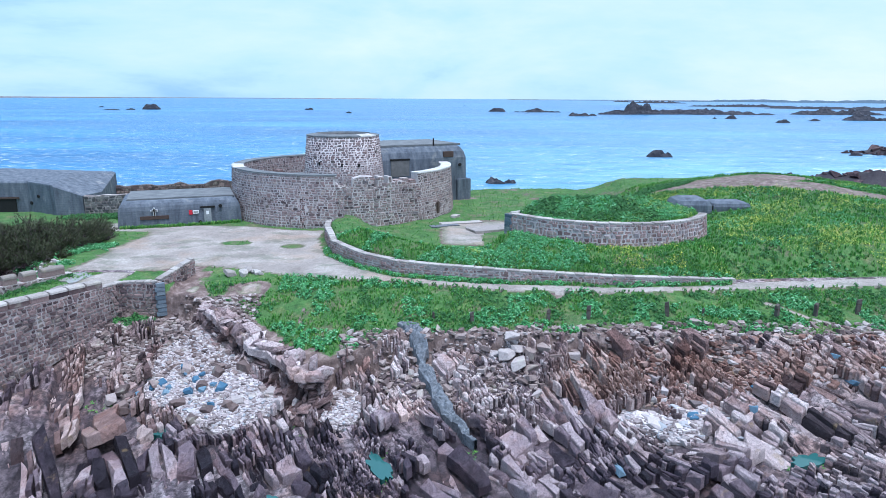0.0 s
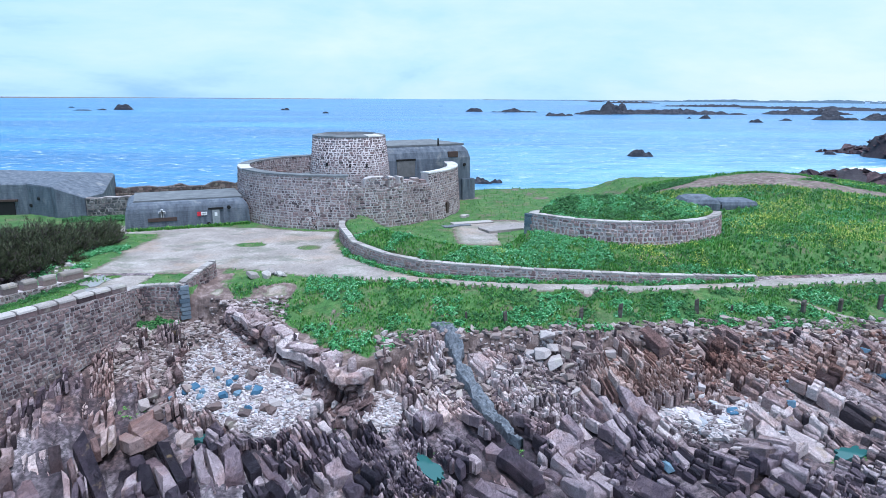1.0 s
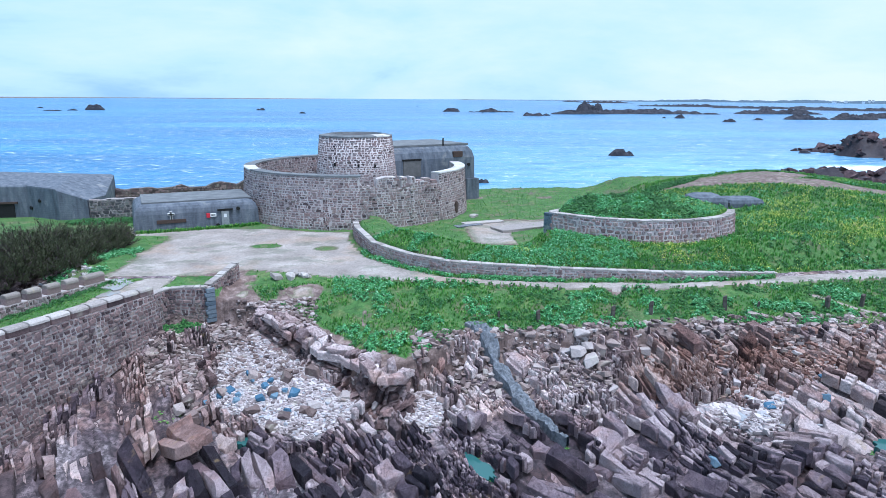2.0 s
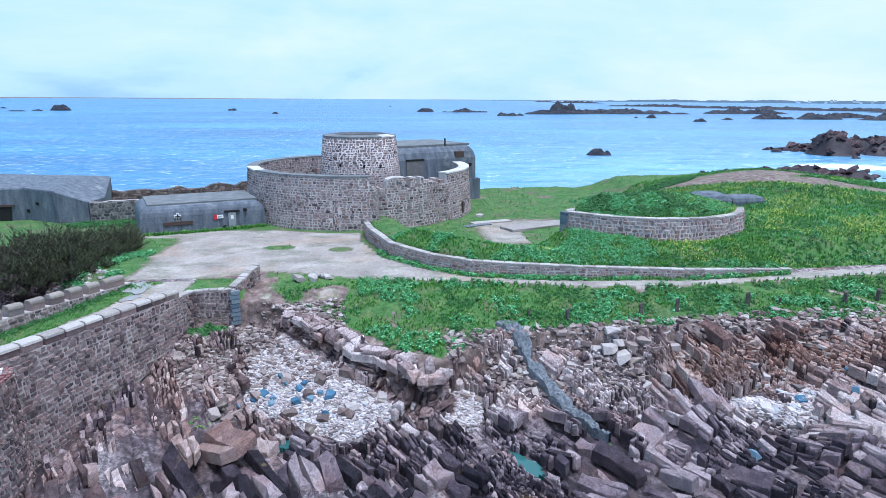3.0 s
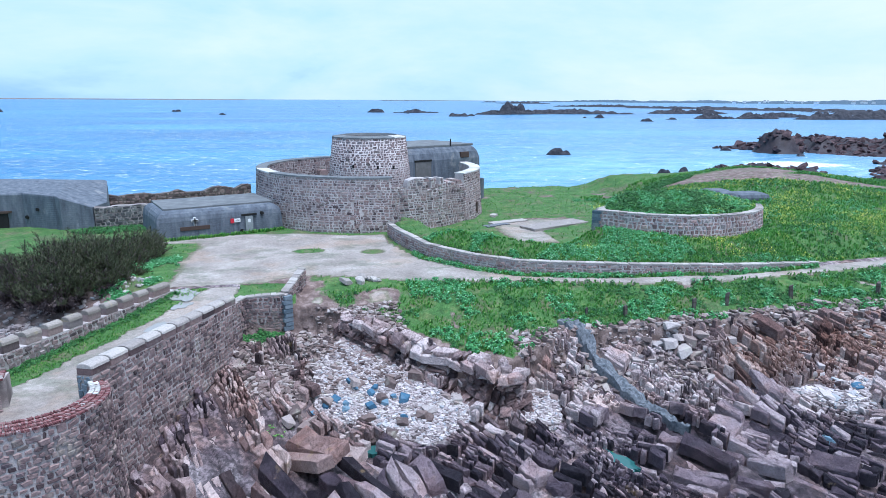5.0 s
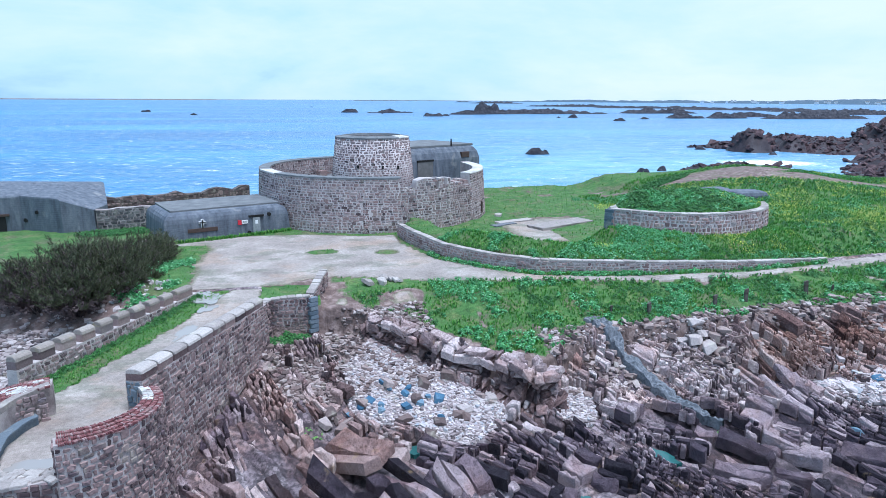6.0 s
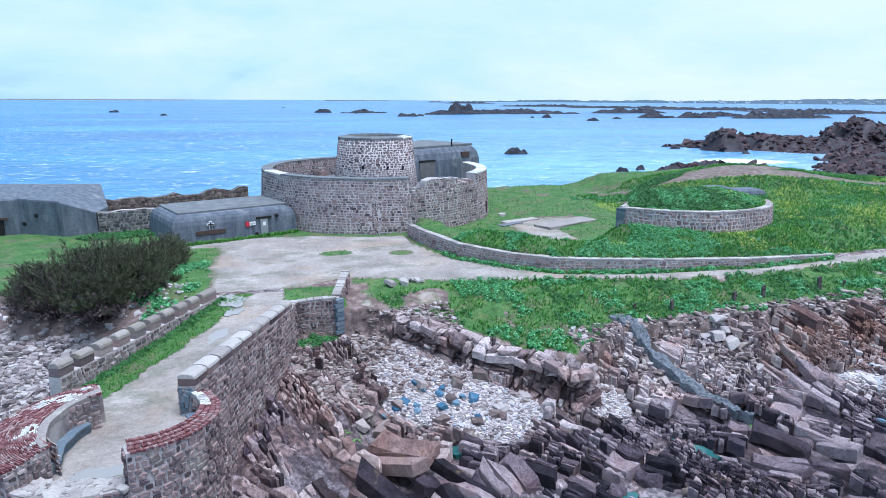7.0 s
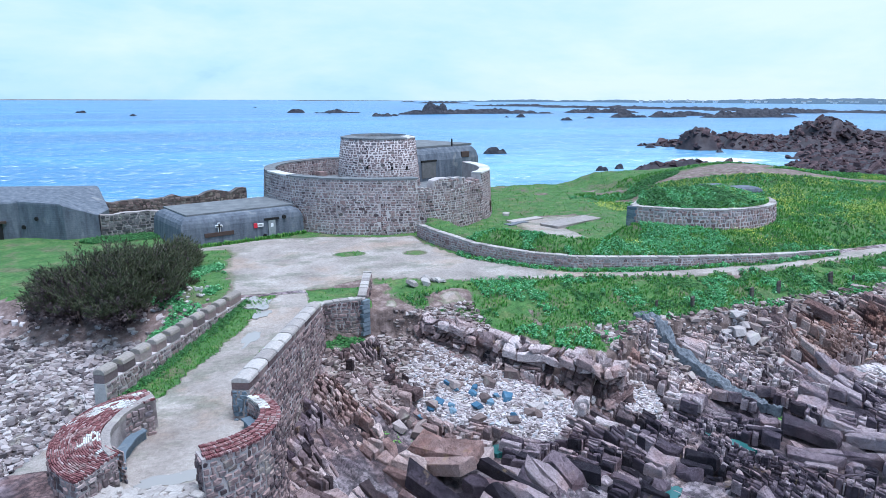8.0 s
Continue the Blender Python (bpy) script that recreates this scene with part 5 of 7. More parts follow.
def coping_line(parent, pts, thick, top, material, length=0.9, lift=0.13, seed=1, label="pale coping stone"):
    rng = random.Random(seed)
    face, run = line_face(pts, 1e-6)
    s = 0.0
    while s < run - 0.2:
        n = min(length * rng.uniform(0.7, 1.3), run - s)
        p, t, nor = face(s + n / 2, top(s + n / 2))
        slope = math.degrees(math.atan2(top(s + n) - top(s), n))
        m = Matrix.Translation(p) @ pose(0, 0, 0, 0, 0, math.degrees(math.atan2(t.y, t.x))) @ pose(0, 0, 0, 0, -slope + rng.uniform(-1.2, 1.2), rng.uniform(-1, 1))
        bm = bmesh.new()
        box(bm, -n / 2 + 0.015, n / 2 - 0.015, -thick / 2 - 0.04, thick / 2 + 0.04, -0.01, lift * rng.uniform(0.85, 1.15), m, 0.025)
        part("coping_stone", bm, material, parent)
        s += n


def low_top(s):
    return float(np.interp(s, [0, 3, 12, 20, 28, 38, 50], [0.75, 0.85, 0.78, 0.72, 0.62, 0.28, -0.25]))


low, low_core, low_run = line_wall("retaining_wall", LOW_WALL, 0.55, lambda s: -0.95, low_top, MOUND_GRANITE, MORTAR, (16, 26), 21,
                                   dict(label="long low curving granite retaining wall below a grassy bank", category="wall"), (0.48, 0.25))
coping_line(low, LOW_WALL, 0.55, low_top, CAP, 0.9, 0.12, 3)

mound_pts = [(9.9, 63.2)] + [(MOUND[0] + MOUND_R * math.cos(radians(a)), MOUND[1] + MOUND_R * math.sin(radians(a))) for a in np.linspace(218, 336, 40)]


def mound_top(s):
    return float(np.interp(s, [0, 5.0, 15, 28], [3.5, 3.58, 3.5, 3.25]))


mound, mound_core, mound_run = line_wall("battery_wall", mound_pts, 0.7, lambda s: 0.1, mound_top, MOUND_GRANITE, MORTAR, (9, 18), 31,
                                         dict(label="curved granite battery wall holding an overgrown earth mound", category="wall"), (0.44, 0.3), 0.08)
coping_line(mound, mound_pts, 0.7, mound_top, CAP, 0.95, 0.12, 5)
for k in range(9):
    bm = bmesh.new()
    box(bm, -0.5 + 0.12 * (k % 2), 0.45, -0.5, 0.5, 0.9 + 0.3 * k, 1.18 + 0.3 * k, Matrix.Translation((mound_pts[1][0] - 0.02, mound_pts[1][1] + 0.05, 0)) @ pose(0, 0, 0, 0, 0, 124), 0.03)
    part("quoin", bm, BLUE_GRANITE, mound, "blue-grey quoin")

sea_u = (Vector(SEA_WALL[1]) - Vector(SEA_WALL[0]))
SEA_RUN = sea_u.length


def sea_top(s):
    return 0.68 - 0.98 * s / SEA_RUN


sea_wall, sea_core, _ = line_wall("sea_wall", SEA_WALL, 0.85, lambda s: -6.2 + 2.6 * s / SEA_RUN, sea_top, SEA_GRANITE, DARK_MORTAR, (1.0, 5.5), 41,
                                  dict(label="tall brown granite sea wall with rounded coping blocks", category="wall"), (0.46, 0.25), 0.05, True)


SEA_DIR = sea_u.normalized()
end_face, end_run = line_face([(SEA_WALL[0][0] - 0.42 * SEA_DIR.y, SEA_WALL[0][1] + 0.42 * SEA_DIR.x), (SEA_WALL[0][0] + 0.42 * SEA_DIR.y, SEA_WALL[0][1] - 0.42 * SEA_DIR.x)], 0.02)
lay_stones(sea_core, end_face, 0, end_run, lambda s: -0.9, lambda s: 0.66, BLUE_GRANITE, (0, 9), 43, (0.42, 0.3), 0.05, None, "quoin")


def merlon(parent, m, length, thick, height, mat, cap_mat, seed, label):
    rng = random.Random(seed)
    bm = bmesh.new()
    box(bm, -length / 2, length / 2, -thick / 2, thick / 2, 0.0, height * 0.62, m, 0.03)
    body = part("merlon", bm, mat, parent, label)
    n = 8
    secs = []
    for x in (-length / 2, -length / 2 + 0.07, 0, length / 2 - 0.07, length / 2):
        k = 0.88 if abs(x) > length / 2 - 0.03 else 1.0
        sec = [m @ Vector((x, (thick / 2 + 0.04) * k * math.cos(math.pi * i / n), height * 0.6 + (height * 0.42 * k + 0.02 * rng.uniform(-1, 1)) * math.sin(math.pi * i / n) ** 0.7)) for i in range(n + 1)]
        secs.append(sec)
    part("rounded_cap", sweep(secs), cap_mat, body, "rounded lichened cap")
    return body


def merlons_along(parent, pts, lengths, gap, top, thick, height, mat, cap_mat, seed):
    face, run = line_face(pts, 1e-6)
    s = 0.0
    for i, n in enumerate(lengths):
        if s + n > run + 0.05:
            break
        p, t, nor = face(s + n / 2, top(s + n / 2))
        slope = math.degrees(math.atan2(top(s + n) - top(s), n))
        m = Matrix.Translation(p) @ pose(0, 0, 0, 0, 0, math.degrees(math.atan2(t.y, t.x))) @ pose(0, 0, 0, 0, -slope, 0)
        merlon(parent, m, n, thick, height, mat, cap_mat, seed + i, "granite merlon")
        s += n + gap


merlons_along(sea_wall, SEA_WALL, [1.36] * 12, 0.13, sea_top, 0.84, 0.58, SEA_GRANITE, CAP, 100)

def crenel_top(s):
    return 0.32 - 0.68 * s / 16.4


crenel, crenel_core, _ = line_wall("crenellated_wall", CRENEL[::-1], 0.6, lambda s: -1.3 - 3.0 * s / 16.4, lambda s: crenel_top(16.4 - s), GRANITE, MORTAR, (8, 16), 51,
                                   dict(label="low crenellated granite wall along a grassy jetty walk", category="wall"), (0.48, 0.25), 0.03, True)
merlons_along(crenel, CRENEL, [1.08] * 9 + [1.9], 0.46, crenel_top, 0.6, 0.74, GRANITE, LICHEN_CAP, 140)

ruin_pts = [(-26.2, 49.0), (-25.6, 50.3), (-22.6, 50.5), (-21.3, 54.4)]
ruin, ruin_core, _ = line_wall("ruined_wall", ruin_pts, 0.6, lambda s: -3.8 + 0.12 * s, lambda s: float(np.interp(s, [0, 1.4, 4.4, 4.6, 8.6], [-0.5, -0.5, -0.45, -0.3, 0.45])), SEA_GRANITE, DARK_MORTAR, (1, 8), 61,
                               dict(label="broken corner of a granite wall with overgrown foot", category="wall"), (0.42, 0.24))
coping_line(ruin, ruin_pts, 0.55, lambda s: float(np.interp(s, [0, 1.4, 4.4, 4.6, 8.6], [-0.5, -0.5, -0.45, -0.3, 0.45])), CAP, 0.6, 0.12, 9, "broken pale coping")
for k in range(8):
    bm = bmesh.new()
    box(bm, -0.4 + 0.1 * (k % 2), 0.36, -0.38, 0.36 - 0.1 * (k % 2), -3.2 + 0.34 * k, -2.88 + 0.34 * k, Matrix.Translation((-22.5, 50.45, 0)) @ pose(0, 0, 0, 0, 0, 30), 0.03)
    part("quoin", bm, BLUE_GRANITE, ruin, "blue-grey quoin")

link_wall, _, _ = line_wall("yard_wall", [(-44.3, 80.9), (-38.6, 82.3)], 0.7, lambda s: -1.1, lambda s: 1.75 + 0.25 * float(value_noise(np.array(s * 1.3), np.array(1.1), 5)), YARD_GRANITE, DARK_MORTAR, (0, 6), 71,
                            dict(label="grey squared-stone wall between two concrete bunkers", category="wall"), (0.55, 0.3))


def rubble_top(s):
    return 1.15 + 0.8 * float(value_noise(np.array(s * 1.1), np.array(2.2), 3)) + 0.02 * s


back_wall, _, _ = line_wall("rubble_wall", [(-49.5, 91.8), (-45.8, 92.4), (-38.0, 95.2), (-29.0, 99.0)], 0.9, lambda s: -1.0, rubble_top, SEA_GRANITE, RUBBLE_CORE, (4, 22), 81,
                            dict(label="tumbledown rubble wall along the seaward edge", category="wall"), (0.6, 0.3))

# ---- the bastion at the jetty's end ----


def build_bastion():
    base = thing("bastion", (*BASTION, -0.5), label="rounded granite bastion with red-brick topped walls and curved benches", category="bastion")
    R = 4.45
    # right wall, brick topped
    def right_top(a):
        return float(np.interp(a, [-72, 20], [1.05, 0.3]))
    rw = part("curved_wall", sweep(ring_sections(BASTION, -72, 32, 40, lambda a: [(R + 0.35, -6.4), (R, right_top(a)), (R - 0.75, right_top(a)), (R - 0.7, -1.2)])), DARK_MORTAR, base, "curved granite wall")
    lay_stones(rw, arc_face(BASTION, R, 0.05, 1.0), radians(-72) * R, radians(32) * R, lambda s: -6.0, lambda s: right_top(math.degrees(s / R)), SEA_GRANITE, (radians(-72) * R, radians(-25) * R), 91, (0.42, 0.24))
    lay_stones(rw, arc_face(BASTION, R - 0.75, 0, 0, True), radians(-71) * (R - 0.75), radians(32) * (R - 0.75), lambda s: -0.9, lambda s: right_top(math.degrees(s / (R - 0.75))), SEA_GRANITE, (0, -1), 92, (0.42, 0.24))
    rng = random.Random(12)

    def brick_course(parent, a0, a1, r0, r1, z_of, size, seed, white):
        r2 = random.Random(seed)
        bm_proto = []
        for v in range(6):
            b = bmesh.new()
            box(b, -0.5, 0.5, -0.5, 0.5, -0.5, 0.5, None, 0.06)
            for vert in b.verts:
                vert.co += Vector([r2.uniform(-0.05, 0.05) for _ in range(3)])
            bmesh.ops.triangulate(b, faces=b.faces[:])
            vs = np.array([vert.co[:] for vert in b.verts])
            b.verts.index_update()
            bm_proto.append((vs, np.array([[vert.index for vert in f.verts] for f in b.faces])))
            b.free()
        reds, whites, count = [], [], 0
        meshes = {}
        r = r0
        while r < r1 - 0.02:
            dr = min(size[1], r1 - r)
            a = a0 + r2.uniform(0, 1)
            while a < a1:
                da = math.degrees(size[0] / (r + dr / 2)) * r2.uniform(0.9, 1.1)
                rm, am = r + dr / 2, min(a + da / 2, a1)
                m = Matrix.Translation((BASTION[0] + rm * math.cos(radians(am)), BASTION[1] + rm * math.sin(radians(am)), z_of(rm, am) + r2.uniform(-0.012, 0.02))) @ pose(0, 0, 0, r2.uniform(-3, 3), r2.uniform(-3, 3), am + 90 + r2.uniform(-3, 3)) @ Matrix.Diagonal((size[0] - 0.02, dr - 0.02, 0.1, 1))
                pale = r2.random() < white(rm, am)
                if r2.random() > 0.03:
                    (whites if pale else reds).append((r2.randrange(6), m))
                a += da
            r += dr
        for i, m in reds[:240]:
            if i not in meshes:
                meshes[i] = arrays_mesh("brick", *bm_proto[i])
                meshes[i].materials.append(BRICK)
            ob = new("brick", meshes[i])
            ob.parent, ob.matrix_parent_inverse = parent, parent.matrix_world.inverted()
            ob.matrix_basis = m
        joined("brickwork", bm_proto, reds[240:], BRICK, parent)
        joined("limed_bricks", bm_proto, whites, WHITEWASH, parent, "bricks under pale old mortar")
    brick_course(rw, -71, 30, R - 0.8, R + 0.08, lambda r, a: right_top(a) + 0.1 - 0.22 * (r - R + 0.35), (0.078, 0.23), 13, lambda r, a: 0.9 * (float(fbm(np.array(a * 0.12), np.array(r * 3.0), 19, 3)) > 0.0 + 1.2 * (r - R + 0.45) - 0.012 * (a - 10)))
    # low sill towards the sea
    sill = part("sill", sweep(ring_sections(BASTION, -131, -72, 24, lambda a: [(R + 0.3, -6.4), (R, -0.35), (R - 1.3, -0.5), (R - 1.3, -1.3)])), DARK_MORTAR, base, "low paved sill")
    lay_stones(sill, arc_face(BASTION, R, 0.05, 0.0), radians(-131) * R, radians(-72) * R, lambda s: -6.0, lambda s: -0.35, SEA_GRANITE, (radians(-131) * R, radians(-72) * R), 93, (0.42, 0.24))
    for k in range(60):
        a, r = rng.uniform(-130, -74), rng.uniform(R - 1.3, R - 0.1)
        s = rng.uniform(0.14, 0.34)
        m = Matrix.Translation((BASTION[0] + r * math.cos(radians(a)), BASTION[1] + r * math.sin(radians(a)), -0.47 + 0.09 * (r - R + 1.3))) @ pose(0, 0, 0, rng.uniform(-4, 4), rng.uniform(-4, 4), rng.uniform(0, 180))
        bm = bmesh.new()
        box(bm, -s, s, -s * 0.7, s * 0.7, -0.08, rng.uniform(0.03, 0.09), m, 0.02)
        part("paving_stone", bm, CAP, sill)
    # left wall, broad and brick topped
    def left_in(a):
        return float(np.interp(a, [-254, -235, -200, -160, -131], [2.9, 2.5, 2.2, 2.3, 2.7]))
    lw = part("broad_wall", sweep(ring_sections(BASTION, -254, -131, 48, lambda a: [(R + 0.4, -6.4), (R + 0.02, 0.35), (left_in(a), 0.62), (left_in(a), -1.2)])), DARK_MORTAR, base, "broad granite wall")
    lay_stones(lw, arc_face(BASTION, R, 0.05, 0.6), radians(-254) * R, radians(-131) * R, lambda s: -6.0, lambda s: 0.33, SEA_GRANITE, (radians(-170) * R, radians(-131) * R), 94, (0.42, 0.24))
    lay_stones(lw, arc_face(BASTION, 2.35, 0, 0, True), radians(-250) * 2.35, radians(-131) * 2.35, lambda s: -0.9, lambda s: 0.58, GRANITE, (0, -1), 95, (0.42, 0.24))
    brick_course(lw, -253, -132, 2.6, R + 0.06, lambda r, a: 0.7 - 0.13 * (r - 2.3), (0.23, 0.078), 14, lambda r, a: 0.85 * (float(fbm(np.array(a * 0.09), np.array(r * 1.5), 20, 3)) > 0.42 - 0.3 * (a < -225) * (r < 3.6) - 0.35 * (a > -137)))
    part("plaster_rim", sweep(ring_sections(BASTION, -252, -131.5, 40, lambda a: [(left_in(a) + 0.34, 0.5), (left_in(a) + 0.3, 0.73), (left_in(a) - 0.03, 0.69), (left_in(a) - 0.02, 0.42)])), CAP, base, "pale plastered inner rim")
    # end faces of the broad wall towards the sea
    e0 = Vector((BASTION[0] + 2.7 * math.cos(radians(-131)), BASTION[1] + 2.7 * math.sin(radians(-131))))
    e1 = Vector((BASTION[0] + (R + 0.1) * math.cos(radians(-131)), BASTION[1] + (R + 0.1) * math.sin(radians(-131))))
    face, run = line_face([tuple(e1), tuple(e0)], 0.02)
    lay_stones(lw, face, 0, run, lambda s: -0.5, lambda s: 0.45, GRANITE, (0, -1), 96, (0.36, 0.22))
    e0 = Vector((BASTION[0] + (R - 0.75) * math.cos(radians(-72)), BASTION[1] + (R - 0.75) * math.sin(radians(-72))))
    e1 = Vector((BASTION[0] + (R + 0.02) * math.cos(radians(-72)), BASTION[1] + (R + 0.02) * math.sin(radians(-72))))
    face, run = line_face([tuple(e0), tuple(e1)], 0.02)
    lay_stones(rw, face, 0, run, lambda s: -0.5, lambda s: 1.02, SEA_GRANITE, (0, -1), 97, (0.36, 0.22))
    # curved benches
    part("bench", sweep(ring_sections(BASTION, -236, -140, 30, lambda a: [(left_in(a), -0.95), (left_in(a), -0.4), (left_in(a) - 0.5, -0.37), (left_in(a) - 0.5, -0.46), (left_in(a) - 0.38, -0.5), (left_in(a) - 0.38, -0.95)])), BLUE_GRANITE, base, "curved grey stone bench")
    part("bench", sweep(ring_sections(BASTION, -28, 28, 20, lambda a: [(R - 0.75, -0.95), (R - 0.75, -0.4), (R - 1.25, -0.37), (R - 1.25, -0.46), (R - 1.12, -0.5), (R - 1.12, -0.95)])), BLUE_GRANITE, base, "curved grey stone bench")
    return base


build_bastion()

# ---- rocks, beach stones, posts ----


def rock_arrays(seed, worn=True, cuts=6):
    """An angular block: a cube cut by random planes."""
    rng = random.Random(seed)
    bm = bmesh.new()
    bmesh.ops.create_cube(bm, size=1.0)
    for _ in range(cuts):
        n = Vector((rng.gauss(0, 1), rng.gauss(0, 1), rng.gauss(0, 1))).normalized()
        r = bmesh.ops.bisect_plane(bm, geom=bm.verts[:] + bm.edges[:] + bm.faces[:], plane_co=n * rng.uniform(0.36, 0.5), plane_no=n, clear_outer=True)
        cut = [g for g in r["geom_cut"] if isinstance(g, bmesh.types.BMEdge)]
        if cut:
            bmesh.ops.contextual_create(bm, geom=cut)
    if worn:
        bmesh.ops.bevel(bm, geom=bm.edges[:], offset=0.035, segments=1, affect="EDGES")
    bmesh.ops.triangulate(bm, faces=bm.faces[:])
    bmesh.ops.recalc_face_normals(bm, faces=bm.faces[:])
    bm.verts.index_update()
    v = np.array([x.co[:] for x in bm.verts])
    f = np.array([[x.index for x in q.verts] for q in bm.faces])
    bm.free()
    return v, f


ROCKS = [rock_arrays(200 + i) for i in range(16)]


CHIPS = [rock_arrays(330 + i, False, 4) for i in range(14)]


def placed(rng, x, y, z, sx, sy, sz, yaw=None, tilt=18):
    return Matrix.Translation((x, y, z)) @ pose(0, 0, 0, rng.uniform(-tilt, tilt), rng.uniform(-tilt, tilt), rng.uniform(0, 360) if yaw is None else yaw + rng.uniform(-14, 14)) @ Matrix.Diagonal((sx, sy, sz, 1))


def scatter(name, arrays, n, where, size, material, label, category, seed, singles=0, group="", flat=(0.5, 0.8), yaw=None, single_name="", sink=0.12, tilt=18, long=(0.7, 1.4)):
    """Stones strewn over the ground: the first few are things of their own, the rest one mesh."""
    rng = random.Random(seed)
    nprng = np.random.RandomState(seed)
    x, y = where(nprng, n)
    z = ground_z(x, y)
    mats = []
    for xi, yi, zi in zip(x, y, z):
        s = size(rng)
        h = s * rng.uniform(*flat)
        mats.append((rng.randrange(len(arrays)), placed(rng, xi, yi, zi + h * (0.5 - sink) - 0.02, s * rng.uniform(*long), s, h, yaw, tilt)))
    meshes = []
    if singles:
        for v, f in arrays:
            me = arrays_mesh(single_name, v, f)
            me.materials.append(material)
            meshes.append(me)
    for i, m in mats[:singles]:
        ob = new(single_name, meshes[i])
        ob.matrix_basis = m
        tagged(ob, label, category, group)
    if mats[singles:]:
        ob = joined(name, arrays, mats[singles:], material, None)
        tagged(ob, label, category, kind="stuff")


def in_mask(key, x0, x1, y0, y1, limit):
    index = dict(grass=1, path=2, soil=3, cobble=4, dark=5)[key]

    def where(r, n):
        xs, ys = np.empty(0), np.empty(0)
        for _ in range(40):
            x, y = r.uniform(x0, x1, n * 2), r.uniform(y0, y1, n * 2)
            ok = ground_all(x, y)[index] > limit
            xs, ys = np.concatenate([xs, x[ok]]), np.concatenate([ys, y[ok]])
            if len(xs) >= n:
                break
        return xs[:n], ys[:n]
    return where


def in_ellipse(cx, cy, rx, ry, turn=0.0):
    def where(r, n):
        a, q = r.uniform(0, 2 * np.pi, n), np.sqrt(r.uniform(0, 1, n))
        u, v = rx * q * np.cos(a), ry * q * np.sin(a)
        c, s = math.cos(radians(turn)), math.sin(radians(turn))
        return cx + u * c - v * s, cy + u * s + v * c
    return where


def in_box(x0, x1, y0, y1):
    return lambda r, n: (r.uniform(x0, x1, n), r.uniform(y0, y1, n))


def west_beach(r, n):
    x, y = r.uniform(-56, -33, n * 2), r.uniform(42, 58, n * 2)
    ok = line_distance(x, y, CRENEL)[0] > 0.8
    return x[ok][:n], y[ok][:n]


scatter("cobbles", CHIPS, 17000, in_mask("cobble", -25, -2, 36, 48, 0.35), lambda r: r.choice((0.08, 0.1, 0.12, 0.15, 0.19, 0.24)) * r.uniform(0.8, 1.2), COBBLE, "pale sea-worn cobbles heaped in the rocky cove", "cobbles", 401, 0)
scatter("cobbles", CHIPS, 2600, in_mask("cobble", 6, 30, 33, 42, 0.3), lambda r: r.choice((0.16, 0.22, 0.3, 0.42)) * r.uniform(0.8, 1.2), COBBLE, "pale sea-worn cobbles among the rocks", "cobbles", 402, 0)
scatter("cobbles", CHIPS, 5600, in_mask("cobble", -54, -37, 34, 58, 0.3), lambda r: r.choice((0.16, 0.22, 0.3, 0.4)) * r.uniform(0.8, 1.2), BEACH_COBBLE, "pale cobble beach beside the jetty", "cobbles", 403, 0)
scatter("boulders", ROCKS, 60, in_ellipse(14.5, 37.8, 5.0, 2.2, -20), lambda r: r.uniform(0.35, 0.75), COBBLE, "pale rounded boulder lying on the shore", "boulder", 404, 60, "pale shore boulders", single_name="boulder")
scatter("boulders", ROCKS, 15, in_ellipse(-18.2, 41.9, 4.2, 2.0, -35), lambda r: r.uniform(0.4, 0.75), BLUE_STONE, "blue-grey squared stone washed into the cove", "stone", 405, 15, "blue stones in the cove", single_name="blue_stone")
scatter("boulders", ROCKS, 14, in_box(6, 30, 32, 41), lambda r: r.uniform(0.5, 1.0), BLUE_STONE, "blue-grey boulder lying among the shore rocks", "stone", 406, 14, "blue stones on the shore", single_name="blue_stone")
scatter("boulders", ROCKS, 34, in_ellipse(-16.5, 41.2, 6.0, 2.6), lambda r: r.uniform(0.35, 0.95), BOULDER, "brown angular boulder at the edge of the cobbles", "boulder", 407, 34, "boulders in the cove", single_name="boulder")
scatter("boulders", ROCKS, 16, in_box(1.5, 9, 41.4, 43.2), lambda r: r.uniform(0.5, 1.15), BOULDER, "large pale boulder on the broken cliff edge", "boulder", 408, 16, "boulders at the cliff edge", single_name="boulder", yaw=75)
scatter("scree", CHIPS, 4500, in_box(9, 46, 38.6, 42.4), lambda r: r.choice((0.08, 0.12, 0.16, 0.22, 0.34)) * r.uniform(0.8, 1.3), RED_SCREE, "small rusty broken scree along the top of the shore", "rocks", 415, 0, long=(0.8, 1.9))
scatter("scree", CHIPS, 4500, in_box(-7, 46, 39.3, 44.2), lambda r: r.choice((0.08, 0.12, 0.16, 0.22, 0.34)) * r.uniform(0.8, 1.3), BOULDER, "small broken scree below the grassy edge", "rocks", 410, 0, long=(0.8, 1.9))
scatter("scree", CHIPS, 3200, in_box(-26, -14, 43, 50), lambda r: r.choice((0.08, 0.12, 0.18, 0.28)) * r.uniform(0.8, 1.3), BOULDER, "small broken scree on the earth slope", "rocks", 411, 0, long=(0.8, 1.9))
scatter("scree", CHIPS, 1100, west_beach, lambda r: r.choice((0.1, 0.14, 0.2, 0.32)) * r.uniform(0.8, 1.3), COBBLE, "loose stones on the upper beach", "rocks", 412, 0)
scatter("boulders", ROCKS, 20, in_box(-58, -41, 28, 44), lambda r: r.uniform(0.9, 2.4), BOULDER, "dark wet boulder beside the jetty", "boulder", 413, 20, "boulders beside the jetty", single_name="boulder")
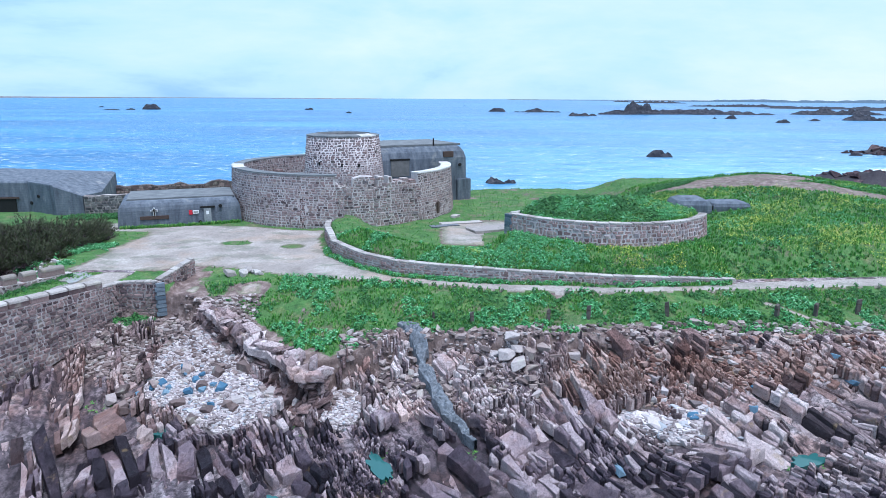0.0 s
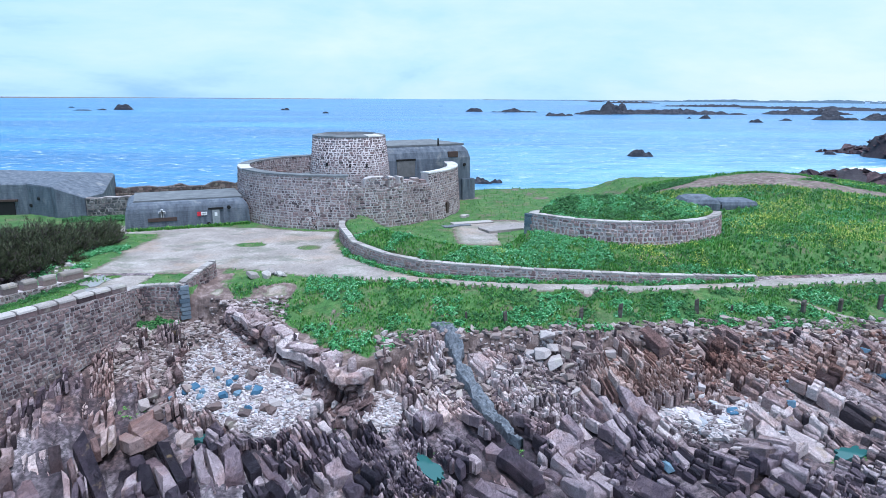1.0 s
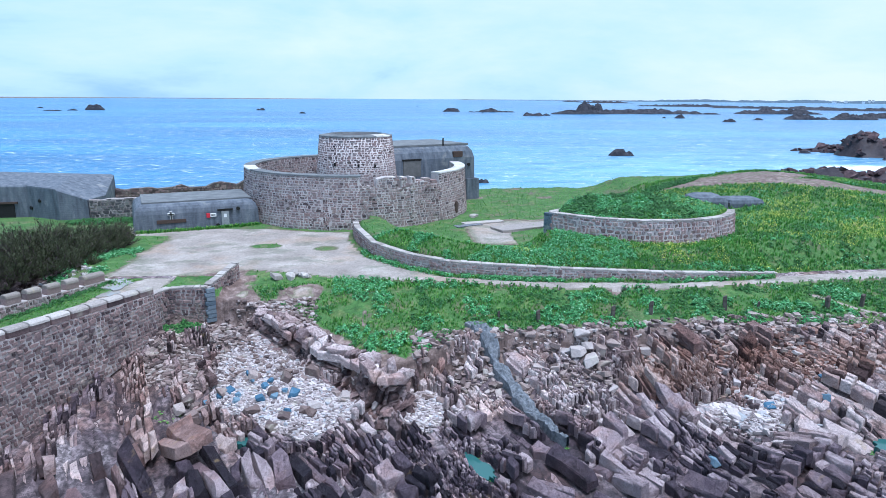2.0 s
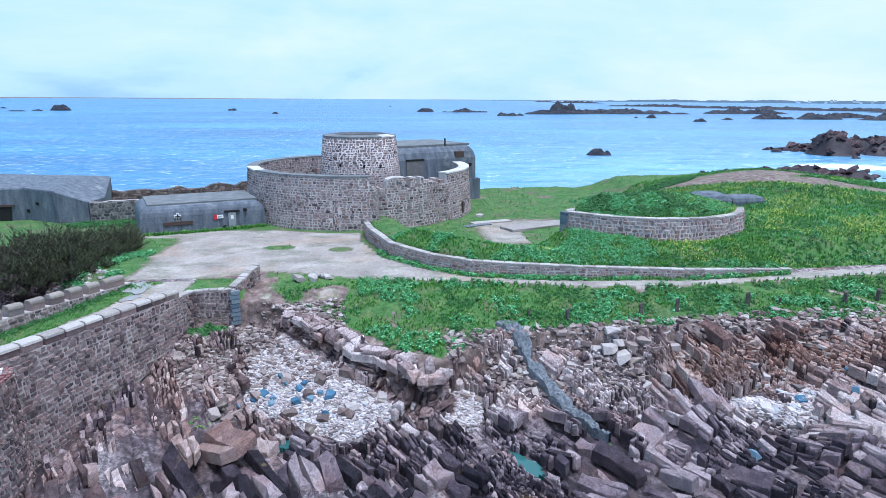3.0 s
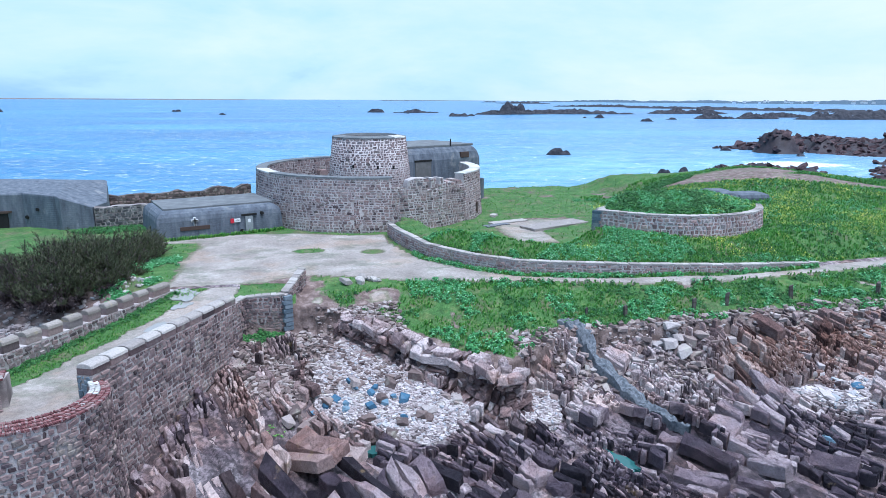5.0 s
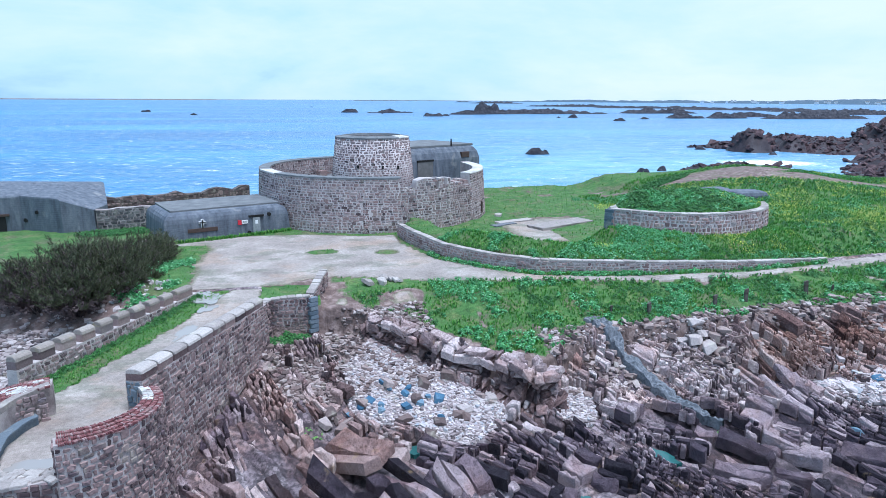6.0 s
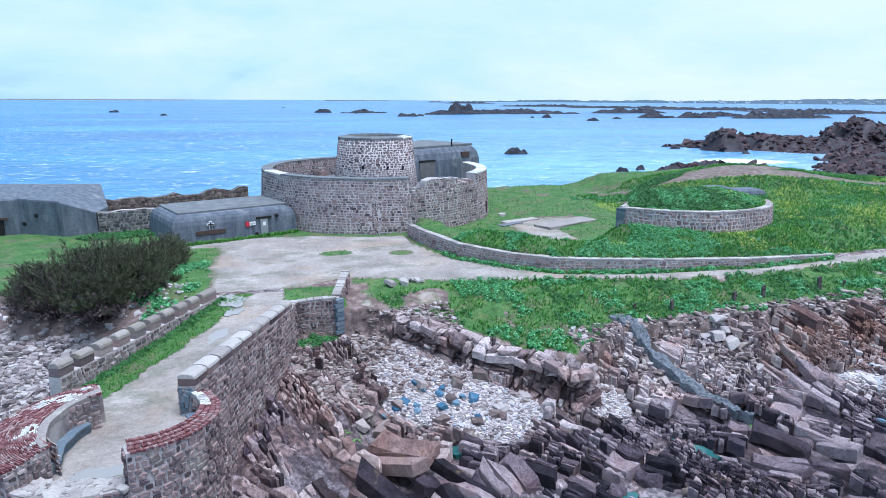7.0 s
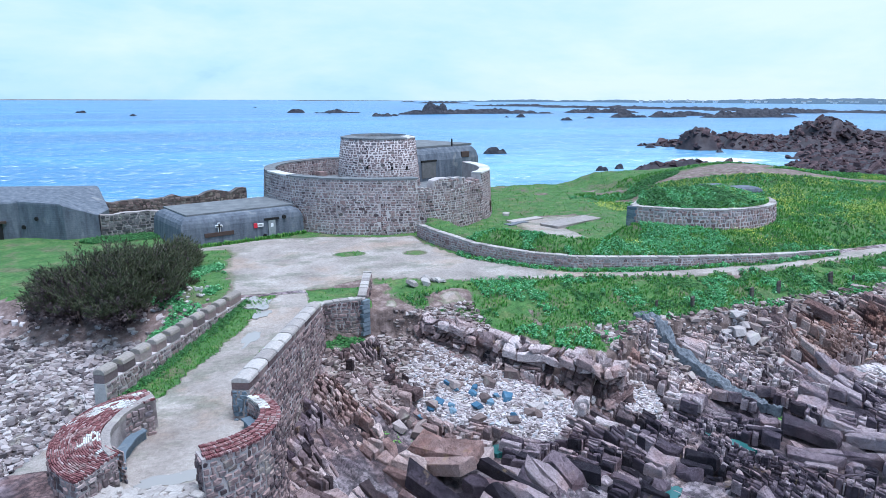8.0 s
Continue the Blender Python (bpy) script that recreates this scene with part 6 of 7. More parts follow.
scatter("boulders", ROCKS, 7, in_ellipse(-16.6, 54.0, 1.6, 0.7), lambda r: r.uniform(0.4, 0.8), CAP, "pale stone beside the gravel court", "stone", 414, 7, "pale stones by the court", single_name="pale_stone")


SPILL_LINE = [(-2.4, 45.0), (-1.9, 44.0), (-1.5, 42.6), (-0.9, 41.2), (-0.1, 39.6), (0.7, 37.9), (1.5, 36.4), (2.2, 35.3)]
POOLS = [(-3.4, 33.5, 0.5, 1.4), (1.9, 33.6, 0.4, 1.4), (-12.5, 30.6, 1.1, 0.5), (-17.2, 37.6, 0.8, 0.4), (20.5, 33.0, 1.1, 0.5), (-9.5, 31.2, 0.7, 0.4)]


def open_ground(x, y):
    ok = np.abs(line_distance(x, y, SPILL_LINE)[0]) > 0.75
    for px, py, rx, ry in POOLS:
        u, v = (x - px) * 0.9 + (y - py) * 0.42, (y - py) * 0.9 - (x - px) * 0.42
        ok &= np.hypot(u / (rx + 0.15), v / (ry + 0.15)) > 1
    return ok


def east_of_wall(x, y):
    return line_distance(x, y, SEA_WALL)[0] < -0.75


STRIKE = radians(119)


def bed_place(u, v):
    """From metres across and along the rock's strike to the plan."""
    u, v = np.asarray(u, float), np.asarray(v, float)
    u2 = u + 1.5 * fbm(u * 0.11, v * 0.07, 161, 3) + 0.25 * fbm(u * 0.6, v * 0.35, 163, 2)
    v2 = v + 1.2 * fbm(u * 0.1, v * 0.1, 162, 3)
    return 6.0 + u2 * math.sin(STRIKE) + v2 * math.cos(STRIKE), 36.0 - u2 * math.cos(STRIKE) + v2 * math.sin(STRIKE)


def split_blocks(u0, u1, v0, v1, target, rng, inside=None, off=0.0, gu=0.0, gv=0.0, out=None):
    """Breaks a field of rock along its joints into blocks: (u0, u1, v0, v1, lift, tilt across, tilt along).
    Large slabs stand at steps and tilts of their own; the pieces of one slab differ little, but where the rock is broken."""
    out = [] if out is None else out
    w, n, cu, cv = u1 - u0, v1 - v0, (u0 + u1) / 2, (v0 + v1) / 2
    if inside and not inside(cu, cv, math.hypot(w, n) / 2):
        return out
    su, sv, broken = target(cu, cv)
    k = rng.uniform(0.7, 1.6)
    if w <= su * k and n <= sv * k:
        out.append((u0, u1, v0, v1, off, gu, gv))
        return out
    across = w / su > n / sv * rng.uniform(0.7, 1.4)
    f = rng.uniform(0.26, 0.74)
    parts = ((u0, u0 + f * w, v0, v1), (u0 + f * w, u1, v0, v1)) if across else ((u0, u1, v0, v0 + f * n), (u0, u1, v0 + f * n, v1))
    size = math.sqrt(w * n)
    for p in parts:
        if size > 4.5:
            o2, gu2, gv2 = rng.gauss(0, 0.16), rng.gauss(0.36, 0.2), rng.gauss(0, 0.16)
        else:
            amp = 0.5 if size > 1.6 else 0.12 + 0.42 * broken
            o2 = off + gu * ((p[0] + p[1]) / 2 - cu) + gv * ((p[2] + p[3]) / 2 - cv) + amp * rng.gauss(0, 0.15 * size ** 0.8)
            gu2, gv2 = gu * 0.95 + 0.02 + amp * rng.gauss(0, 0.2), gv * 0.95 + amp * rng.gauss(0, 0.17)
        split_blocks(*p, target, rng, inside, max(-0.75, min(0.75, o2)), gu2, gv2, out)
    return out


def block_arrays(leaves, place, seed, gap=0.03, chamfer=0.05, depth=0.7):
    """Angular blocks with broken edges: an (n, 19, 3) array of places and one set of faces."""
    r = np.random.RandomState(seed)
    q = np.array(leaves)
    n = len(q)
    du, dv = (q[:, 1] - q[:, 0])[:, None], (q[:, 3] - q[:, 2])[:, None]
    cu, cv = (q[:, 0] + q[:, 1])[:, None] / 2, (q[:, 2] + q[:, 3])[:, None] / 2
    ru = np.array([-0.5, 0.5, 0.5, 0.5, -0.5, -0.5])[None] + r.uniform(-0.09, 0.09, (n, 6))
    rv = np.array([-0.5, -0.5, 0.0, 0.5, 0.5, 0.0])[None] + r.uniform(-0.07, 0.07, (n, 6)) + np.array([0, 0, 1, 0, 0, 1])[None] * r.uniform(-0.25, 0.25, (n, 6))
    cut = 1 - (r.uniform(0, 1, (n, 6)) < 0.5) * r.uniform(0.1, 0.5, (n, 6))
    ru, rv = ru * cut, rv * np.sqrt(cut)
    g = gap * r.uniform(0.4, 1.8, (n, 1))
    pu, pv = ru * np.maximum(du - g, 0.05), rv * np.maximum(dv - g, 0.05)
    turn = r.normal(0, 0.08, (n, 1))
    pu, pv = pu - turn * pv, pv + turn * pu
    least = np.minimum(du, dv)
    ch = chamfer * r.uniform(0.2, 1.4, (n, 6)) * np.minimum(1, least / 0.5) + (r.uniform(0, 1, (n, 6)) < 0.36) * r.uniform(0.05, 0.4, (n, 6)) * least
    rad = np.hypot(pu, pv) + 1e-6
    off, gu, gv = q[:, 4:5], q[:, 5:6], q[:, 6:7]
    top = off + gu * pu + gv * pv + r.normal(0, 0.085, (n, 6)) * np.minimum(least, 0.8)
    k = 1 - np.minimum(ch / rad, 0.5)
    rows = [(pu * 1.04, pv * 1.04, top - depth), (pu, pv, top - ch * r.uniform(0.7, 1.8, (n, 6))), (pu * k, pv * k, off + gu * pu * k + gv * pv * k + (top - off - gu * pu - gv * pv))]
    mid = (r.uniform(-0.12, 0.12, (n, 1)) * du, r.uniform(-0.12, 0.12, (n, 1)) * dv)
    rows.append((mid[0], mid[1], off + gu * mid[0] + gv * mid[1] + r.normal(0.03, 0.06, (n, 1)) * np.minimum(least, 0.8)))
    U, V, H = (np.concatenate([row[i] for row in rows], 1) for i in range(3))
    xyz = np.stack(place(cu + U, cv + V, H), -1)
    f = []
    for base in (0, 6):
        for i in range(6):
            j = (i + 1) % 6
            f += [(base + i, base + j, base + 6 + j), (base + i, base + 6 + j, base + 6 + i)]
    f += [(12 + i, 12 + (i + 1) % 6, 18) for i in range(6)]
    return xyz, np.array(f)


def block_object(name, xyz, faces, shares, parent=None):
    n, m = xyz.shape[:2]
    me = arrays_mesh(name, xyz.reshape(-1, 3), (faces[None] + (np.arange(n) * m)[:, None, None]).reshape(-1, 3))
    for key, val in shares.items():
        me.attributes.new(key, "FLOAT", "POINT").data.foreach_set("value", np.repeat(val, m).astype(np.float32))
    ob = mesh_part(name, me, BEDROCK)
    if parent:
        ob.parent = parent
    return ob


def rock_shares(x, y, seed):
    """Shares of the dark wet, rusty and pale colours and the tone of the rock over the plan."""
    r = np.random.RandomState(seed)
    n = len(x)
    m1, m2 = fbm(x * 0.22, y * 0.22, 171, 4), fbm(x * 0.5, y * 0.5, 172, 3)
    wet_y = np.interp(x, [-50, -38, -30, -24, -18, -12, -6, 2, 10, 16, 22, 30, 46], [45.0, 44.0, 31.0, 33.5, 36.5, 38.2, 37.2, 37.4, 35.6, 33.2, 29.8, 28.5, 27.0])
    wet = S((wet_y - y + 2.6 * m1 + 1.0) / 2.2)
    wet = np.maximum(wet, 0.9 * np.exp(-((x - 8.5) / 3.5) ** 2 - ((y - 38.6 + 0.25 * (x - 8)) / 1.1) ** 2))
    # also darker within a few metres of the sea wall
    wall = -line_distance(x, y, SEA_WALL)[0]
    wet = np.maximum(wet, 0.8 * np.exp(-(wall / 3.0) ** 2) * S((46 - y) / 4))
    rust_y = np.interp(x, [7, 12, 18, 26, 46], [40.6, 40.3, 40.0, 38.8, 37.5])
    rust = S((x - 5.5) / 4) * np.exp(-((y - rust_y) / 1.7) ** 2) * (1.15 + 0.9 * m2)
    rust = np.maximum(rust, 0.85 * np.exp(-((x + 5.7) / 1.0) ** 2 - ((y - 42.0) / 1.5) ** 2))
    rust = np.maximum(rust, 0.55 * S((-x - 16) / 4) * S((y - 30) / 6) * (0.7 + 1.2 * m1))
    pale = np.exp(-((x + 1) / 9.5) ** 2) * S((y - 37.2) / 1.8) + 0.75 * np.exp(-((x - 18.5) / 6) ** 2 - ((y - 36.6) / 2.4) ** 2) + 0.4 * S((x - 22) / 8)
    pale = pale * (0.8 + 0.6 * m2) * (1 - 0.5 * rust)
    tone = np.clip(0.56 + 0.3 * r.normal(0, 1, n) + 0.4 * m1, 0, 1)
    return dict(wet=np.clip(wet, 0, 1), rust=np.clip(rust, 0, 1), pale=np.clip(pale, 0, 1), tone=tone)


def foreshore():
    rng = random.Random(61)
    smooth = [(0.9, 32.4, 2.2), (3.8, 31.2, 2.0), (5.8, 35.4, 2.0), (8.6, 38.4, 1.8), (17.2, 34.2, 1.8), (-8.0, 32.6, 1.6), (-22.5, 37.0, 2.6), (-19.5, 34.6, 2.4), (-26.0, 33.0, 2.5), (-13.5, 33.5, 1.6)]

    # the fields of size and brokenness, looked up on a grid of half metres
    gu, gv = np.meshgrid(np.arange(-72, 46.1, 0.5), np.arange(-36, 36.1, 0.5), indexing="ij")
    gx, gy = bed_place(gu, gv)
    broken = S((fbm(gx * 0.23, gy * 0.23, 173, 4) + 0.3) / 0.6)
    size = 0.4 * np.exp(-1.1 * broken) * np.exp(0.7 * fbm(gx * 0.5, gy * 0.5, 176, 3)) + 0.05
    for px, py, pr in smooth:
        near = np.exp(-(((gx - px) ** 2 + (gy - py) ** 2) / pr ** 2) ** 2)
        size, broken = size + 0.8 * near, broken * (1 - 0.8 * near)
    band = np.exp(-((gy - 40.2 + 0.06 * (gx - 9)) / 1.5) ** 2) * (gx > 8)
    size, broken = size * (1 - 0.45 * band), np.maximum(broken, band)
    west = S((-15.5 - gx) / 3)
    size, broken = size * (1 + west * np.where(gy > 41, 0.0, 0.4)), broken * (1 - 0.65 * west)
    size = np.clip(size, 0.13, 1.3)
    long = np.where(gx > -17, 2.0 + 1.4 * (1 - broken), 3.2)
    tables = [q.tolist() for q in (gx, gy, size, size * long, broken)]

    def cell(u, v):
        return max(0, min(236, round((u + 72) * 2))), max(0, min(144, round((v + 36) * 2)))

    def inside(u, v, reach):
        i, j = cell(u, v)
        x, y = tables[0][i][j], tables[1][i][j]
        return -53 - reach < x < 46 + reach and 25.0 - reach < y < 49.5 + reach

    def target(u, v):
        i, j = cell(u, v)
        k = rng.choice((0.6, 0.85, 1.0, 1.0, 1.45))
        return tables[2][i][j] * k, tables[3][i][j] * k, tables[4][i][j]
    leaves = split_blocks(-70, 44, -34, 34, target, rng, inside)
    q = np.array(leaves)
    cu, cv = (q[:, 0] + q[:, 1]) / 2, (q[:, 2] + q[:, 3]) / 2
    x, y = bed_place(cu, cv)
    z, grass, path, soil, cob, dark, rocky = smooth_ground(x, y)
    small = np.minimum(q[:, 1] - q[:, 0], q[:, 3] - q[:, 2])
    ok = (rocky > 0.25) & (cob < 0.42) & (grass < 0.55) & (east_of_wall(x, y) | (line_distance(x, y, CRENEL)[0] > 1.2)) & open_ground(x, y) & (x < 46) & (y > 24.6)
    ok &= (np.hypot(x - BASTION[0], y - BASTION[1]) > 5.2)
    ok &= (cob < 0.1) | (fbm(x * 0.8, y * 0.8, 174, 2) > -0.1)
    # less rock crops out of the earth slope below the broken wall and along the turf
    ok &= (soil < 0.5) | (fbm(x * 0.9, y * 0.9, 175, 3) > -0.12)
    q, x, y, z, small = q[ok], x[ok], y[ok], z[ok], small[ok]
    jut = np.array([rng.choice((0, 0, 0, 0, 0, 0, 0, 0.3, 0.5, -0.3)) for _ in q]) * np.minimum(small, 1.0)
    q[:, 4] += jut - 0.04

    def place(U, V, H):
        X, Y = bed_place(U, V)
        return X, Y, z[:, None] + 0.55 * (shore_height(X, Y) - shore_height(x, y)[:, None]) + H
    xyz, faces = block_arrays(q, place, 62)
    shares = rock_shares(x, y, 63)
    near = np.where((y < 33.6) & (x > -12) & (x < 7) & (small > 0.42))[0][:280]
    rest = np.setdiff1d(np.arange(len(q)), near)
    for i in near:
        block_object("rock_block", xyz[i:i + 1], faces, {k: w[i:i + 1] for k, w in shares.items()}, ground)
    tagged(block_object("bedrock", xyz[rest], faces, {k: w[rest] for k, w in shares.items()}), "jointed pink and purple granite bedrock broken into angular blocks", "rocks", kind="stuff")


foreshore()

# the undercut cliff beside the cobble cove
CLIFF = [(-18.9, 49.2), (-17.75, 47.5), (-15.9, 46.1), (-14.0, 44.4), (-12.2, 42.7), (-10.6, 41.0), (-9.6, 39.7), (-8.6, 38.9), (-7.6, 39.3), (-6.9, 40.6)]


def build_cove_cliff():
    rng = random.Random(71)
    pts = np.array(CLIFF)
    run = np.concatenate([[0], np.cumsum(np.hypot(*np.diff(pts, axis=0).T))])
    top = lambda s: np.interp(s, run, [-1.5, -1.85, -2.15, -2.45, -2.7, -2.9, -3.1, -3.4, -3.4, -3.0])
    tall = lambda s: np.interp(s, run, [0.9, 1.7, 2.1, 2.4, 2.6, 2.7, 2.8, 2.7, 2.2, 1.4])

    def along(s, h):
        """Place on the face at s metres along and a share h of its height, and the way out of it."""
        s = s + 0.8 * fbm(s * 0.55, s * 0 + 4.0, 183, 3)
        px, py = np.interp(s, run, pts[:, 0]) + 0.5 * fbm(s * 0.8, s * 0, 184, 3), np.interp(s, run, pts[:, 1]) + 0.4 * fbm(s * 0.8, s * 0, 185, 3)
        qx, qy = np.interp(s + 0.6, run, pts[:, 0]) - np.interp(s - 0.6, run, pts[:, 0]), np.interp(s + 0.6, run, pts[:, 1]) - np.interp(s - 0.6, run, pts[:, 1])
        n = np.hypot(qx, qy) + 1e-9
        return px, py, qy / n, -qx / n

    def place(U, V, H):
        s = U + 0.25 * V
        px, py, nx, ny = along(s, V)
        lip = 0.12 * S((V + 0.75) / 0.35) + 0.25 * S((-V - 0.5) / 1.2) + 0.7 * S((-V - 1.4) / 1.4)
        return px + nx * (H + lip - 0.12), py + ny * (H + lip - 0.12), top(s) + V * tall(s) / 2.5

    def target(u, v):
        k = 0.55 + 0.5 * float(fbm(np.array(u * 0.5), np.array(v * 0.8), 181, 3))
        return 1.2 * k + 0.2, 0.85 * k + 0.12, 0.75
    leaves = split_blocks(0.2, float(run[-1]) - 0.3, -2.9, 0.12, target, rng)
    q = np.array(leaves)
    q[:, 4] = np.clip(q[:, 4], -0.3, 0.3)
    q[:, 5], q[:, 6] = (q[:, 5] - 0.36) * 0.8, (q[:, 6] + 0.1) * 0.7
    xyz, faces = block_arrays(q, place, 72, 0.03, 0.05, 0.9)
    n = len(q)
    r = np.random.RandomState(73)
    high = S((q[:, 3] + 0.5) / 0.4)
    # lowest blocks darker, topmost paler, the face between browner
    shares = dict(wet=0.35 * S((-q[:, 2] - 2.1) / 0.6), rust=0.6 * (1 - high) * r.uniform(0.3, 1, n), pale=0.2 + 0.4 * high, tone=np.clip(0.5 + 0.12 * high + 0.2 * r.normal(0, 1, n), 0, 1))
    base = thing("cove_cliff", (CLIFF[4][0], CLIFF[4][1], -5.0), label="undercut brown granite cliff with a pale ledge above the cobble cove", category="cliff")
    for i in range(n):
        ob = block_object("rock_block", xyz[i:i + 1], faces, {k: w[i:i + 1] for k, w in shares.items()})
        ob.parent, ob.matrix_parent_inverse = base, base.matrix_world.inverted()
    # pale beds on top of the ledge
    def place_top(U, V, H):
        px, py, nx, ny = along(U, V)
        X, Y = px - nx * V + nx * 0.35, py - ny * V + ny * 0.35
        return X, Y, top(U) - 0.03 + 0.1 * V + H
    leaves = [w for w in split_blocks(0.8, float(run[-1]) - 0.5, -0.1, 1.7, lambda u, v: (1.3, 0.9, 0.4), rng) if (w[2] < 0.3 or rng.random() < 0.5)]
    q = np.array(leaves)
    q[:, 4] = np.clip(1.6 * q[:, 4], -0.3, 0.25)
    q[:, 5], q[:, 6] = (q[:, 5] - 0.36) * 0.5, q[:, 6] * 0.5
    xyz, faces = block_arrays(q, place_top, 74, 0.03, 0.05, 0.5)
    n = len(q)
    shares = dict(wet=np.zeros(n), rust=0.25 * r.uniform(0, 1, n), pale=0.35 + 0.4 * r.uniform(0, 1, n), tone=np.clip(0.52 + 0.24 * r.normal(0, 1, n), 0, 1))
    for i in range(n):
        ob = block_object("rock_block", xyz[i:i + 1], faces, {k: w[i:i + 1] for k, w in shares.items()})
        ob.parent, ob.matrix_parent_inverse = base, base.matrix_world.inverted()


build_cove_cliff()


def build_posts():
    rng = random.Random(7)
    proto = thing("wooden_post", (0, 0, 0), label="grey weathered wooden post on the grassy cliff edge", category="post", group="posts along the cliff edge")
    bm = bmesh.new()
    box(bm, -0.13, 0.13, -0.12, 0.12, -0.5, 0.95, None, 0.025)
    for v in bm.verts:
        if v.co.z > 0.9:
            v.co.z += 0.12 * v.co.x / 0.13 * 0.5
    part("shaft", bm, POST_WOOD, proto)
    bm = bmesh.new()
    box(bm, -0.14, 0.14, -0.13, 0.13, 0.62, 0.68, None, 0.01)
    part("wire_band", bm, RUST, proto, "rusty band")
    rows = [(2.2, 44.9, 0.95), (7.6, 44.65, 1.0), (10.5, 44.9, 1.05), (16.2, 45.1, 1.1), (18.8, 45.2, 0.6), (24.0, 44.9, 1.1), (27.0, 45.3, 1.0), (30.2, 45.6, 1.15), (36.0, 46.4, 1.1), (42.0, 47.5, 1.1), (-0.6, 45.6, 0.6)]
    for i, (x, y, s) in enumerate(rows):
        z = float(ground_z(np.array([x]), np.array([y]))[0])
        m = Matrix.Translation((x, y, z - 0.02)) @ pose(0, 0, 0, rng.uniform(-5, 5), rng.uniform(-5, 5), rng.uniform(-30, 30)) @ Matrix.Scale(s, 4)
        if i == 0:
            proto.matrix_basis = m
        else:
            ob = copy_thing(proto, Matrix.Identity(4))
            ob.matrix_basis = m


build_posts()


def build_spill():
    """Grey concrete poured down the cliff."""
    rng = random.Random(9)
    line = SPILL_LINE
    n = 110
    t = np.linspace(0, len(line) - 1, n)
    cx, cy = np.interp(t, range(len(line)), [p[0] for p in line]), np.interp(t, range(len(line)), [p[1] for p in line])
    w = np.interp(t, range(len(line)), [0.6, 0.6, 0.42, 0.36, 0.34, 0.36, 0.34, 0.2]) * (1 + 0.8 * fbm(t * 1.7, t * 0, 8, 4))
    cx = cx + 0.35 * fbm(t * 1.1, t * 0, 6, 3)
    cols = 15
    us = np.linspace(-1, 1, cols)
    x = cx[:, None] + us[None] * w[:, None]
    y = cy[:, None] + us[None] * w[:, None] * 0.25
    base = smooth_ground(x, y)[0]
    zc = np.maximum(ground_z(x, y), base)
    sm = zc.mean(1, keepdims=True)
    zz = sm * 0.6 + zc * 0.4 + 0.14 + 0.12 * (1 - us[None] ** 2) ** 0.5 + 0.34 * fbm(x * 3.0, y * 3.0, 5, 5)
    zz[:, 0] -= 0.6
    zz[:, -1] -= 0.6
    idx = np.arange(n * cols).reshape(n, cols)
    faces = np.stack([idx[:-1, :-1], idx[:-1, 1:], idx[1:, 1:], idx[1:, :-1]], -1).reshape(-1, 4)
    ob = mesh_part("concrete_spill", arrays_mesh("concrete_spill", np.stack([x, y, zz], -1).reshape(-1, 3), faces), SPILL, None, "", False)
    tagged(ob, "grey concrete spill poured down the rocky cliff", "concrete")


build_spill()


def build_pools():
    rng = random.Random(17)
    for x, y, rx, ry in POOLS:
        gx, gy = np.meshgrid(np.linspace(x - rx, x + rx, 9), np.linspace(y - ry, y + ry, 9))
        z = float(np.percentile(smooth_ground(gx, gy)[0], 40)) - 0.2
        bm = bmesh.new()
        vs = []
        for i in range(28):
            a = 2 * math.pi * i / 28
            k = 1 + 0.6 * noise.noise(Vector((math.cos(a) * 1.7, math.sin(a) * 1.7, x))) + 0.3 * noise.noise(Vector((math.cos(a) * 5, math.sin(a) * 5, y)))
            px, py = 1.1 * rx * k * math.cos(a), 1.1 * ry * k * math.sin(a)
            vs.append(bm.verts.new((x + px * 0.9 - py * 0.42, y + px * 0.42 + py * 0.9, z)))
        top = bm.faces.new(vs)
        ext = bmesh.ops.extrude_face_region(bm, geom=[top])
        bmesh.ops.translate(bm, verts=[v for v in ext["geom"] if isinstance(v, bmesh.types.BMVert)], vec=(0, 0, -0.5))
        tagged(part("rock_pool", bm, POOL), "still green-blue rock pool between wet slabs", "pool", "rock pools")


build_pools()


def build_puddles():
    """Shallow rain water on the walk."""
    for x, y, rx, ry, turn in ((-30.1, 52.2, 1.0, 1.7, 20), (-29.7, 50.2, 0.55, 1.4, -8), (-30.6, 45.6, 0.4, 1.6, -20), (-34.2, 30.4, 1.3, 0.5, 5)):
        z = float(np.percentile(ground_z(x + rx * np.array([0, -0.6, 0.6, 0, 0]), y + ry * np.array([0, 0, 0, -0.6, 0.6])), 75)) + 0.012
        bm = bmesh.new()
        vs = []
        for i in range(40):
            a = 2 * math.pi * i / 40
            k = 1 + 0.75 * noise.noise(Vector((math.cos(a) * 1.3, math.sin(a) * 1.3, x))) + 0.2 * noise.noise(Vector((math.cos(a) * 5, math.sin(a) * 5, y)))
            p = pose(x, y, z, 0, 0, turn) @ Vector((rx * k * math.cos(a), ry * k * math.sin(a), 0))
            vs.append(bm.verts.new(p))
        top = bm.faces.new(vs)
        ext = bmesh.ops.extrude_face_region(bm, geom=[top])
        bmesh.ops.translate(bm, verts=[v for v in ext["geom"] if isinstance(v, bmesh.types.BMVert)], vec=(0, 0, -0.15))
        tagged(part("puddle", bm, PUDDLE), "shallow rain puddle on the worn gravel walk", "puddle", "puddles on the walk")


build_puddles()

# ---- reefs, islets and the far coast ----


